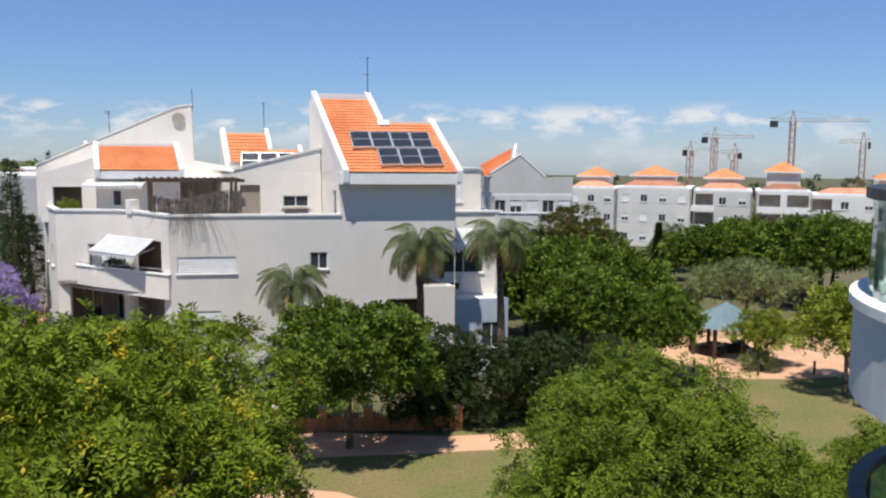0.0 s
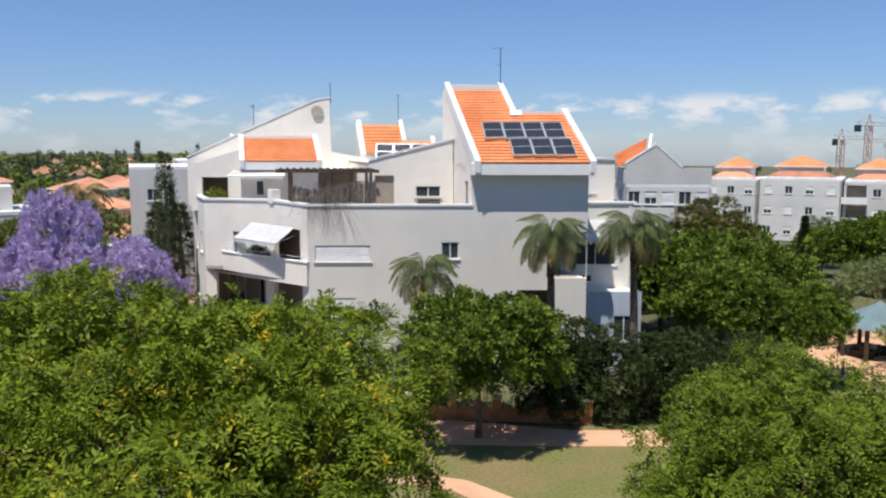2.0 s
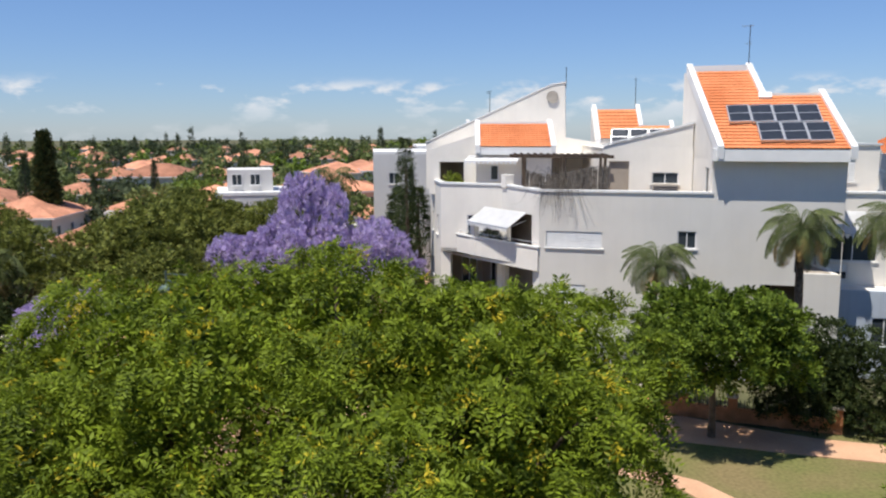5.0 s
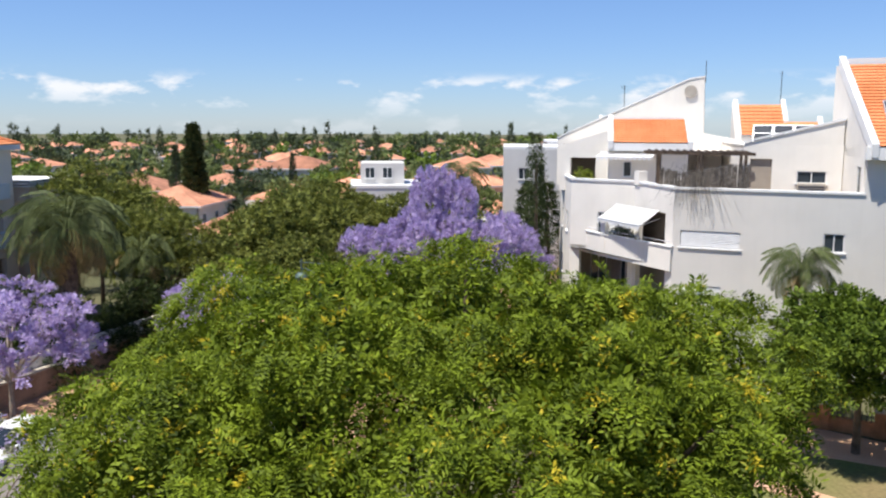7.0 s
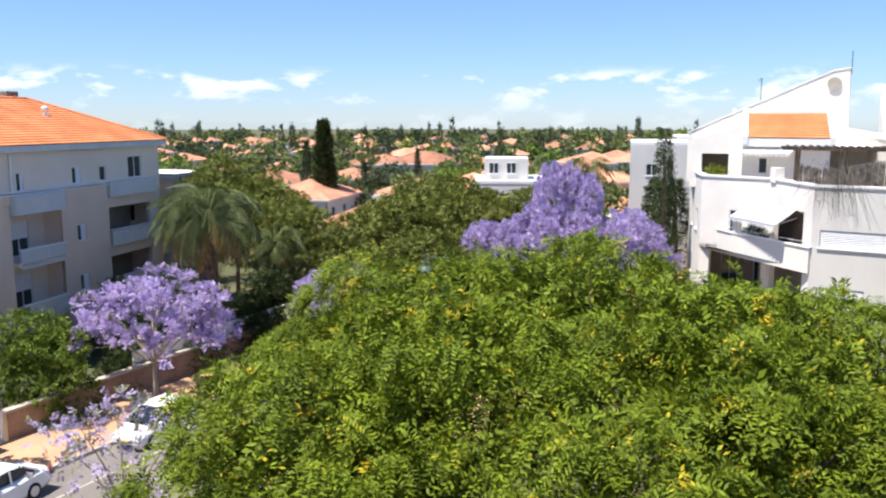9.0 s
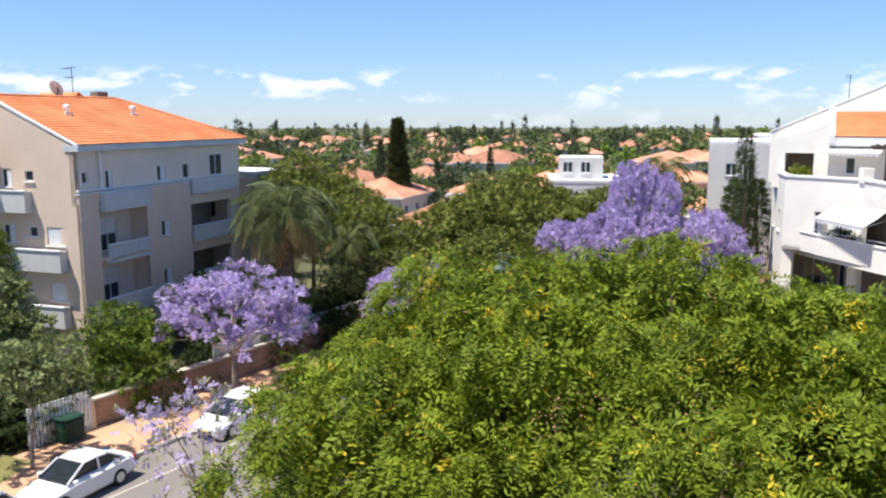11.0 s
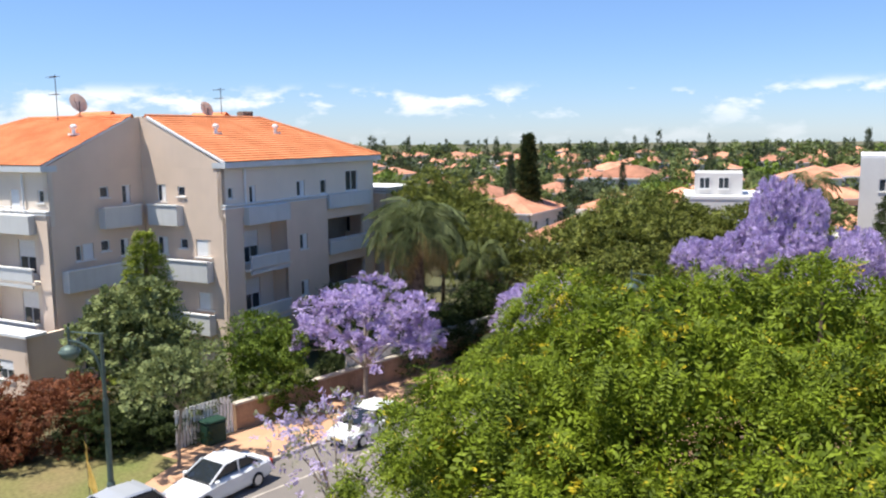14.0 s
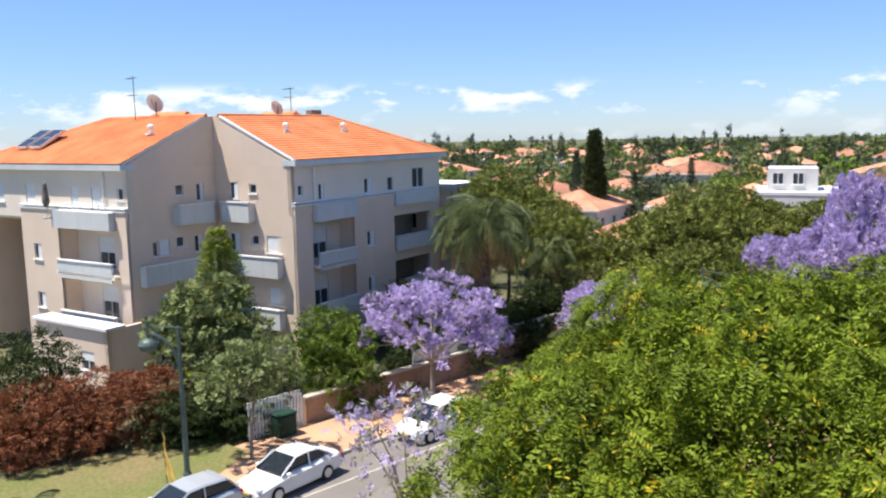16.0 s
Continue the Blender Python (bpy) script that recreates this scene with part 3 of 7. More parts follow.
def palm(label, m, height, frond_len, n, seed, trunk_r=0.17, leaf="palm", lowest=-50, dry=0, group="", drop=0.8, pairs=34):
    """A feather palm: ringed trunk, a crown of arching fronds, and dry ones hanging below."""
    rng = np.random.default_rng(seed)
    base = thing("palm_tree", label, "palm", m, group)
    bm = bmesh.new()
    zs = np.linspace(-0.1, height, 14)
    bend = rng.normal(0, 0.15)
    limb(bm, [(bend * (z / height) ** 2, 0, z) for z in zs], [trunk_r * (1.35 - 0.5 * z / height) * (1 + 0.06 * (i % 2)) for i, z in enumerate(zs)], 10)
    part("trunk", bm, M["palmtrunk"], base)
    ms = [frond_mesh(seed * 7 + i, frond_len * (0.9 + 0.1 * i), leaf, 1.05 + 0.25 * i, pairs, drop) for i in range(3)]
    top = Vector((bend, 0, height))
    for i in range(n):
        f = i / n
        up = 68 - (68 - lowest) * f ** 1.1 + rng.normal(0, 6)
        link_mesh("frond", ms[i % 3], None, base, Matrix.Translation(top) @ pose(0, 0, 0, rng.normal(0, 12), -up * 0.75, i * 137.5 + rng.normal(0, 8)))
    if dry:
        dm = frond_mesh(seed * 7 + 9, frond_len * 0.85, "dry", 1.2)
        for i in range(dry):
            link_mesh("frond", dm, None, base, Matrix.Translation(top - Vector((0, 0, 0.2))) @ pose(0, 0, 0, rng.normal(0, 10), 30 + rng.normal(0, 14), i * 360 / dry + rng.normal(0, 10)), "dry brown hanging frond")
    return base


def conifer(name, label, leaf, seed, height, radius, count, open_form=False, category="conifer"):
    """A narrow conifer: sprays on a spindle; open_form: in whorls with gaps between them."""
    rng = np.random.default_rng(seed)
    base = thing(name, label, category, Matrix())
    part("trunk", limb(bmesh.new(), [(0, 0, -0.1), (0, 0, height * 0.5), (0, 0, height * 0.97)], [radius * 0.16 + 0.05, radius * 0.1 + 0.03, 0.02], 7), M["bark"], base)
    f = rng.uniform(0.04, 1, count) ** 0.8
    if open_form:
        f = np.clip((np.round(f * 13) + rng.normal(0, 0.3, count)) / 13, 0.08, 1.0)
    a = rng.uniform(0, 2 * math.pi, count)
    prof = radius * ((1 - f) ** 0.75 * 0.95 + 0.05) if open_form else radius * (1 - f) ** 0.85 * (0.75 + 0.25 * np.minimum(1, f * 8))
    r = prof * rng.uniform(0.25 if open_form else 0.65, 1.08, count)
    lump = 1 + 0.14 * np.sin(a * 3 + f * 21 + seed)
    pos = np.stack([r * lump * np.cos(a), r * lump * np.sin(a), f * height], 1)
    out = np.stack([np.cos(a), np.sin(a), np.full(count, 0.1 if open_form else 1.3)], 1)
    link_mesh("crown", quad_mesh("crown", sprays(rng, pos, out, 0.24 + 0.014 * height if open_form else 0.28 + 0.03 * height, 0.2, 6, 0.1, 0.5), LEAF[leaf]), None, base)
    return base


def bush(name, label, leaf, seed, m, rx, ry, h, count, spray=0.3, category="bush", group=""):
    """A shrub: clumps of leaves down to the ground on a few short stems."""
    rng = np.random.default_rng(seed)
    base = thing(name, label, category, m, group)
    bl = clumps(rng, (0, 0, h * 0.42), (rx, ry, h * 0.58), 16, min(rx, ry, h) * 0.42, 0.75, -0.8)
    bm = bmesh.new()
    for b in bl[:6]:
        limb(bm, [(0, 0, -0.1), (b[0] * 0.4, b[1] * 0.4, b[2] * 0.5), b[:3]], [0.06, 0.045, 0.02], 5)
    part("stem", bm, M["bark"], base)
    q = blob_crown(rng, bl, count, spray, 0.26, 6, 0.2, 1.0, 0.5, -0.9)
    q = q[q[:, :, 2].min(1) > 0.0]
    link_mesh("crown", quad_mesh("crown", q, LEAF[leaf]), None, base)
    return base


def put(ob, x, y, z=0.0, turn=0.0, s=1.0):
    ob.matrix_basis = site(x, y, z, turn) @ Matrix.Scale(s, 4)
    return ob


def again(ob, x, y, z=0.0, turn=0.0, s=1.0, sz=None):
    c = copy_thing(ob, Matrix())
    c.matrix_basis = site(x, y, z, turn) @ Matrix.Diagonal((s, s, sz or s, 1))
    return c


# ---- ground ----
def sheet(name, poly, z, material, label, category, thick=0.3):
    ob = part(name, prism(poly, z - thick, z), M[material])
    return tagged(ob, label, category, "", "structure")


GRASS = mat("dry_lawn", (0.115, 0.13, 0.036), 0.95, 0.25, 0.25, 0.8, 6, col2=(0.20, 0.155, 0.07))
EARTH = mat("garden_ground", (0.13, 0.11, 0.06), 0.95, 0.25, 0.05, 0.5, 3, col2=(0.06, 0.075, 0.03))


def land(x, y):
    """The height of the ground: level round the street and the park, then falling gently, more so beyond the park."""
    d, yaw = math.hypot(x, y), math.degrees(math.atan2(-x, y))
    k = min(1.0, max(0.0, (25 - yaw) / 17)) if -90 < yaw < 90 else 0.0
    return -0.05 - max(0.0, d - 120) * (0.008 + 0.012 * k * k * (3 - 2 * k))


def gpos(i):
    return math.copysign(abs(i / 36) ** 1.9, i) * 4500


gm = bmesh.new()
gv = {(i, j): gm.verts.new((*bearing(gpos(i), gpos(j))[:2], land(gpos(i), gpos(j)))) for i in range(-36, 37) for j in range(-36, 37)}
for i in range(-36, 36):
    for j in range(-36, 36):
        gm.faces.new((gv[i, j], gv[i + 1, j], gv[i + 1, j + 1], gv[i, j + 1]))
tagged(part("ground", gm, EARTH), "flat earth and dry grass between the gardens", "ground", "", "structure")

# the street runs towards v; s is metres along it, c metres across it to the far side
ST, SU = Vector((-0.208, 0.978)), Vector((-0.978, -0.208))
S0 = Vector((-32.5, 14.9))


def st(s, c):
    p = S0 + ST * s + SU * c
    return (p.x, p.y)


sheet("road", [st(-60, -10.5), st(160, -10.5), st(160, 0), st(-60, 0)], 0.0, "asphalt", "worn grey asphalt street with a pale edge line", "road", 0.04)
sheet("pavement", [st(-9, 0.16), st(160, 0.16), st(160, 4.2), st(-9, 4.2)], 0.13, "paver", "terracotta paving between kerb and garden wall", "pavement")
sheet("pavement", [st(-60, -14), st(160, -14), st(160, -10.66), st(-60, -10.66)], 0.13, "paver", "terracotta paving along the street", "pavement")
tagged(part("lawn", prism([st(-40, 0.16), st(-9, 0.16), st(-3.2, 3.0), st(-4, 7.4), st(-40, 10)], -0.2, 0.14), GRASS), "dry lawn beside the street corner", "lawn", "", "structure")
for c in (0.0, -10.66):
    kb = bx(0, 0.98, 0, 0.16, -0.1, 0.16, None, 0.015)
    km = bpy.data.meshes.new("kerb_stone")
    kb.to_mesh(km)
    kb.free()
    kerb = tagged(thing("kerb", "pale concrete kerb stones along the street", "kerb", Matrix()), "", "", "", "structure")
    for i in range(-14, 40):
        p = st(i, c)
        link_mesh("kerb_stone", km, M["kerb"], kerb, pose(p[0], p[1], 0, 0, 0, math.degrees(math.atan2(ST.y, ST.x))))
part_line = part("edge_line", prism([st(-30, -2.35), st(60, -2.35), st(60, -2.25), st(-30, -2.25)], 0.002, 0.006), M["kerb"])
tagged(part_line, "faint pale line marking the parking lane", "road marking", "", "structure")

# park: lawn, sandy path, round plaza
tagged(part("lawn", prism(outline([(-14, 26), (60, 22), (70, 60), (40, 72), (22, 62), (8, 47), (-9, 43)]), -0.3, 0.02), GRASS), "mown park lawn with dry patches", "lawn", "", "structure")
sheet("path", outline([(-22, 35.5), (-9.0, 40.4), (-5.4, 40.9), (0.3, 41.6), (6, 42.7), (10, 45), (13, 50), (15.4, 58.5), (13.4, 59), (11, 51.5), (8.6, 47.2), (5.6, 45.0), (0, 44.0), (-6, 44.6), (-24, 40)]), 0.06, "sandpath", "sandy terracotta footpath through the park", "path")
sheet("path", outline([(-13, 37.6), (-8.6, 36.0), (-4.7, 35.2), (-1, 32), (2, 24), (3.2, 24), (0.2, 33), (-4.2, 36.4), (-8.2, 37.3), (-12.6, 39)]), 0.05, "sandpath", "narrow sandy path with a pale edging", "path")
sheet("plaza", outline([(20 + 10.5 * math.cos(a * math.pi / 12), 66 + 9 * math.sin(a * math.pi / 12)) for a in range(24)]), 0.065, "sandpath", "round sandy plaza under the gazebo", "plaza")
sheet("path", outline([(30, 66), (60, 78), (60, 82), (29, 70)]), 0.055, "sandpath", "pale path leading away from the plaza", "path")


# ---- white house across the lawn ----
O1 = Vector((-15.5, 51.0))
BU, BV = Vector((0.9877, 0.1564)), Vector((-0.375, 0.927))


def b1(u, v):
    p = BU * u + BV * v
    return (p.x, p.y)


def b3(u, v, z):
    return (*b1(u, v), z)


house = thing("apartment_house", "white rendered terraced house with orange roofs", "house", site(O1.x, O1.y))
P1, P2, P3 = (-2.0, 4.6), (-6.1, 5.4), (-7.05, 11.2)
# front wall below the terrace parapet, and the taller front of the gabled block; grey is white render dimmed for
# grazing sun
facade(house, b1(0, 0), b1(9.5, 0), 0, 10.42, 0.3, [(0.4, 7.2, 3.2, 0.95, "shutter"), (7.75, 7.35, 1.0, 0.98, "slide"), (0.42, 3.95, 2.3, 1.1, "half"), (7.7, 4.1, 1.0, 1.0, "slide")], M["grey"])
facade(house, b1(9.5, 0), b1(16.25, 0), 0, 12.25, 0.3, [], M["grey"], voids=[(2.7, 4.7, 3.7, 5.5), (4.4, 6.75, 6.2, 8.95)])
facade(house, b1(16.25, 0.3), b1(16.25, 6.5), 0, 12.25, 0.3, [], M["white"], voids=[(0.0, 3.2, 6.2, 8.95)])
facade(house, b1(9.5, 7), b1(9.5, 0.32), 9.5, 13.0, 0.3, [(5.4, 9.8, 0.75, 2.05, "slide")], M["white"])
facade(house, b1(*P1), b1(0, 0), 0, 10.42, 0.3, [], M["white"], voids=[(0.7, 4.4, 6.3, 8.95), (0.5, 4.6, 3.1, 5.85)])
facade(house, b1(*P2), b1(*P1), 0, 10.42, 0.3, [(1.9, 6.35, 1.5, 2.1, "side")], M["white"], voids=[(0.7, 4.0, 3.12, 5.85)])
facade(house, b1(*P3), b1(*P2), 0, 10.42, 0.3, [(1.3, 6.9, 0.7, 1.3, "slide"), (3.7, 6.9, 0.9, 1.3, "slide"), (1.4, 3.7, 0.9, 1.3, "slide")], M["white"])
facade(house, b1(-7.05, 24), b1(*P3), 0, 12.6, 0.3, [(2, 6.8, 1.2, 1.6, "slide"), (6, 6.8, 1.2, 1.6, "slide"), (9.6, 6.8, 1.2, 2.0, "slide"), (2, 3.6, 1.2, 1.6, "slide"), (7, 3.6, 1.2, 1.6, "slide"), (9.8, 10.2, 1.2, 2.0, "shutter")], M["white"])
facade(house, b1(20.6, 6.5), b1(16.25, 6.5), 0, 10.3, 0.3, [], M["white"])
facade(house, b1(16.25, 24), b1(-7.05, 24), 0, 10.4, 0.3, [], M["white"])
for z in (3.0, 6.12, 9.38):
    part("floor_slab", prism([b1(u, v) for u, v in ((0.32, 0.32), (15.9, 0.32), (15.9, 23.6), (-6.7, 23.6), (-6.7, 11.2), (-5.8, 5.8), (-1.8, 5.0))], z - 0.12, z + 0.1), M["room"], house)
# inner walls behind the open loggias, recess shade put into their darker beige
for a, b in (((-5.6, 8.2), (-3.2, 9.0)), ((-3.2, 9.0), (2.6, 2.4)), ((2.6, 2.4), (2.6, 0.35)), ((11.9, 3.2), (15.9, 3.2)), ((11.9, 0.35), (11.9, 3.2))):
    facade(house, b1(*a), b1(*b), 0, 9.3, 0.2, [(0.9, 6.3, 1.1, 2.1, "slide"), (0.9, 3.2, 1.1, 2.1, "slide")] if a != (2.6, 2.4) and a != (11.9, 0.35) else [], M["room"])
# copings of the terrace parapet
for a, b in (((0, 0), (9.5, 0)), (P1, (0, 0)), (P2, P1), (P3, P2)):
    L = math.hypot(*(Vector(b1(*b)) - Vector(b1(*a))))
    part("coping", bx(-0.06, L + 0.06, -0.07, 0.38, 10.424, 10.54), M["trim"], house, "", run(b1(*a), b1(*b)))
part("parapet_pier", bx(-0.35, 0.35, -0.1, 0.45, 10.3, 11.15), M["white"], house, "", run(b1(*P1), b1(0, 0)) @ pose(0.4, 0, 0))
# second-floor balcony along the bevelled corner
bal = [(0.0, -0.02), (-3.85, 3.95), (-5.35, 5.85)]
for z, top in ((6.0, 7.2),):
    part("balcony_floor", prism([b1(*p) for p in bal] + [b1(*P2), b1(*P1)], z - 0.02, z + 0.2), M["white"], house)
    for i in range(2):
        L = math.hypot(*(Vector(b1(*bal[i])) - Vector(b1(*bal[i + 1]))))
        m = run(b1(*bal[i + 1]), b1(*bal[i]))
        part("balcony_parapet", bx(0.0, L, -0.12, 0.06, z - 0.25, top - 0.08), M["white"], house, "", m)
        part("coping", bx(-0.05, L + 0.05, -0.18, 0.12, top - 0.076, top), M["trim"], house, "", m)
        rail = bmesh.new()
        beam((0.2, -0.03, top + 0.22), (L - 0.15, -0.03, top + 0.22), 0.022, rail)
        for k in range(int(L / 0.9) + 1):
            beam((0.2 + k * 0.9, -0.03, top), (0.2 + k * 0.9, -0.03, top + 0.22), 0.015, rail)
        part("rail", rail, M["alu"], house, "", m)
    part("balcony_pier", bx(-0.22, 0.22, -0.14, 0.2, z - 0.2, 8.1), M["white"], house, "", run(b1(*bal[1]), b1(*bal[0])))
# eaves band, roof, rakes and ridge of the gabled block
part("fascia", bx(-0.1, 6.95, -0.7, 0.28, 12.254, 12.9), M["trim"], house, "", run(b1(9.5, 0), b1(16.25, 0)))
RZ = lambda v: 12.93 + (v + 0.72) * 0.68
roofs = [((9.75, 16.05), (-0.72, 3.55), (9.75, 16.05)), ((9.75, 12.9), (3.55, 5.85), (9.75, 12.9))]
for (a, b), (v0, v1), _ in roofs:
    tiled(tiles(b3(a, v0, RZ(v0)), b3(b, v0, RZ(v0)), b3(a, v1, RZ(v1)), b3(b, v1, RZ(v1)), 0.3, 0.3), house)


def rake(u, v0, v1, wide=0.34, f=RZ, high=0.22, low=0.45):
    poly = [(0, f(v0) - low), (0, f(v0) + high), (1, f(v1) + high), (1, f(v1) - low)]
    d = Vector(b1(u, v1)) - Vector(b1(u, v0))
    part("rake", slab([(x * d.length, z) for x, z in poly], b1(u, v0), d, -wide), M["trim"], house)


rake(9.45, -0.85, 6.3)
rake(16.02, -0.85, 3.75)
rake(12.85, 3.6, 6.3)
side = Vector(b1(9.5, 7)) - Vector(b1(9.5, 0))
part("gable_wall", slab([(0.2, 12.3), (0.2, RZ(0) - 0.2), (6.2, RZ(6.2) - 0.25), (7.0, RZ(6.2) - 0.25), (7.0, 12.3)], b1(9.5, 0), side, -0.26), M["white"], house)
part("gable_wall", slab([(0.2, 12.0), (0.2, RZ(0) - 0.2), (3.7, RZ(3.7) - 0.25), (3.7, 12.0)], b1(16.0, 0), side, -0.24), M["white"], house)
part("back_wall", prism([b1(9.52, 6.0), b1(13.1, 6.0), b1(13.1, 6.3), b1(9.52, 6.3)], 9.5, RZ(6.2) + 0.12), M["trim"], house)
part("back_wall", prism([b1(13.15, 3.6), b1(16.2, 3.6), b1(16.2, 3.85), b1(13.15, 3.85)], 9.5, RZ(3.7) + 0.05), M["white"], house)
part("flashing", bx(-0.35, 0.35, -0.25, 0.25, 0, 0.14, Matrix.Rotation(radians(35), 4, "X")), M["trim"], house, "", Matrix.Translation(b3(13.1, 3.45, RZ(3.45) + 0.03)) @ pose(0, 0, 0, 0, 0, 9))
# low penthouse wall with its sloping top, door recess and window
m = run(b1(4.2, 4), b1(9.48, 4))
part("wall", pierced(5.25, 9.5, 12.9, 0.3, [(0.35, 1.55, 9.5, 12.05), (2.9, 4.45, 10.7, 11.4)]), M["white"], house, "", m)
window(house, m @ pose(2.9, 0, 10.7), 1.55, 0.7, "slide")
part("door", bx(0.35, 1.55, 0.15, 0.2, 9.5, 12.05), M["room"], house, "closed beige shutter door", m)
part("wall", slab([(0, 12.904), (0, 12.95), (5.2, 14.25), (5.2, 12.904)], b1(4.2, 4), BU, 0.3), M["white"], house)
part("coping", slab([(-0.1, 12.96), (-0.1, 13.06), (5.25, 14.4), (5.25, 14.27)], Vector(b1(4.2, 4)) - BV * 0.08, BU, 0.45), M["trim"], house)
part("roof_deck", prism([b1(4.2, 4.35), b1(9.4, 4.35), b1(9.4, 13.7), b1(4.2, 13.7)], 12.6, 12.85), M["white"], house)
facade(house, b1(4.2, 13), b1(4.2, 4.05), 9.5, 12.8, 0.25, [], M["white"])
# second small gable with its orange roof, wall below, awning
RZ2 = lambda v: 12.85 + (v - 6.9) * 0.5
part("wall", prism([b1(-3.6, 7.4), b1(1.4, 7.4), b1(1.4, 7.7), b1(-3.6, 7.7)], 9.5, 12.5), M["white"], house)
window(house, run(b1(-3.6, 7.4), b1(1.4, 7.4)) @ pose(0.9, -0.14, 10.6), 0.55, 1.0, "slide")
part("fascia", prism([b1(-3.75, 6.85), b1(1.5, 6.85), b1(1.5, 7.6), b1(-3.75, 7.6)], 12.3, 12.8), M["trim"], house)
tiled(tiles(b3(-3.45, 6.9, RZ2(6.9)), b3(1.3, 6.9, RZ2(6.9)), b3(-3.45, 9.9, RZ2(9.9)), b3(1.3, 9.9, RZ2(9.9)), 0.3, 0.3), house)
for u in (-3.75, 1.3):
    poly = [(0, RZ2(6.7) - 0.3), (0, RZ2(6.7) + 0.2), (3.35, RZ2(10) + 0.25), (3.35, RZ2(10) - 0.4)]
    part("rake", slab(poly, b1(u, 6.7), BV, -0.32), M["trim"], house)
part("wall", slab([(0, 9.5), (0, RZ2(7) - 0.2), (3.2, RZ2(10) - 0.2), (3.2, 9.5)], b1(-3.7, 7.4), BV, -0.25), M["white"], house)
part("ridge", prism([b1(-3.75, 9.95), b1(1.6, 9.95), b1(1.6, 10.25), b1(-3.75, 10.25)], 9.5, RZ2(10) + 0.1), M["trim"], house)
# tall sloping fin wall behind, long side wing
part("fin_wall", slab([(0, 9.5), (0, 12.95), (9.4, 17.1), (10.4, 17.25), (10.5, 13.4), (13.3, 12.9), (13.3, 9.5)], b1(-7.5, 13.6), BU, 0.35), M["white"], house)
part("fin_coping", slab([(-0.05, 12.97), (-0.05, 13.07), (9.4, 17.22), (10.45, 17.37), (10.45, 17.27), (9.4, 17.12)], Vector(b1(-7.5, 13.6)) - BV * 0.05, BU, 0.45), M["trim"], house)
rv = bmesh.new()
bmesh.ops.create_cone(rv, segments=20, radius1=0.42, radius2=0.42, depth=0.1, cap_ends=True, matrix=Matrix.Rotation(radians(90), 4, "X"))
part("round_vent", rv, M["kerb"], house, "", Matrix.Translation(b3(2.0, 13.5, 16.3)) @ pose(0, 0, 0, 0, 0, 9))
facade(house, b1(-7.05, 8.6), b1(-3.7, 8.6), 9.5, 12.3, 0.3, [], M["white"], voids=[(0.75, 2.5, 10.2, 11.75)])
part("wall", slab([(0, 12.3), (0, 12.6), (3.35, 13.6), (3.35, 12.3)], b1(-7.05, 8.6), BU, 0.3), M["white"], house)
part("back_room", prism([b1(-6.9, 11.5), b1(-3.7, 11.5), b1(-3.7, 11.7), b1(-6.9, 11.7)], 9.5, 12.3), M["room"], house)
facade(house, b1(-7.05, 13.5), b1(-7.05, 8.6), 9.5, 12.6, 0.3, [(1.5, 10.3, 1.0, 1.5, "shutter")], M["white"])
part("roof_deck", prism([b1(-7, 8.9), b1(4.2, 8.9), b1(4.2, 13.6), b1(-7, 13.6)], 12.15, 12.3), M["white"], house)
# third gable further back
RZ3 = lambda v: 13.3 + (v - 14) * 1.0
part("wall", slab([(0, 9.5), (0, 13.1), (0.2, 13.4), (2.4, 15.6), (2.4, 9.5)], b1(5.2, 14), BV, -0.3), M["white"], house)
tiled(tiles(b3(5.6, 14, 13.3), b3(10.6, 14, 13.3), b3(5.6, 14.9, 14.2), b3(10.6, 14.9, 14.2), 0.3, 0.3), house)
tiled(tiles(b3(5.6, 14.9, 14.2), b3(8.5, 14.9, 14.2), b3(5.6, 16.1, 15.4), b3(8.5, 16.1, 15.4), 0.3, 0.3), house)
for u, v1 in ((5.25, 16.3), (8.4, 16.3), (10.55, 15.1)):
    v0 = 13.8 if u != 8.4 else 14.8
    part("rake", slab([(0, RZ3(v0) - 0.3), (0, RZ3(v0) + 0.2), (v1 - v0, RZ3(v1) + 0.2), (v1 - v0, RZ3(v1) - 0.3)], b1(u, v0), BV, -0.3), M["trim"], house)
part("wall", prism([b1(5.3, 14.05), b1(10.8, 14.05), b1(10.8, 16.2), b1(5.3, 16.2)], 9.5, 13.25), M["white"], house)
# stepped wing on the park side: terrace, stair block, awnings
facade(house, b1(16.55, 4), b1(20.8, 4), 0, 10.3, 0.3, [(0.4, 5.3, 1.3, 0.9, "half"), (0.6, 6.4, 2.6, 2.0, "slide")], M["white"])
facade(house, b1(20.8, 4), b1(20.8, 12), 0, 10.3, 0.3, [], M["white"])
part("coping", prism([b1(16.5, 3.9), b1(20.95, 3.9), b1(20.95, 4.35), b1(16.5, 4.35)], 10.304, 10.42), M["trim"], house)
part("roof_deck", prism([b1(16.5, 4.3), b1(20.5, 4.3), b1(20.5, 12), b1(16.5, 12)], 9.3, 9.5), M["white"], house)
facade(house, b1(17.8, 5.5), b1(20.2, 5.5), 9.5, 13.0, 0.25, [(0.35, 10.9, 0.8, 1.9, "shutter")], M["white"])
facade(house, b1(17.8, 9), b1(17.8, 5.5), 9.5, 13.0, 0.25, [], M["white"])
part("stair_roof", prism([b1(17.7, 5.4), b1(20.3, 5.4), b1(20.3, 9), b1(17.7, 9)], 13.004, 13.12), M["gutter"], house)
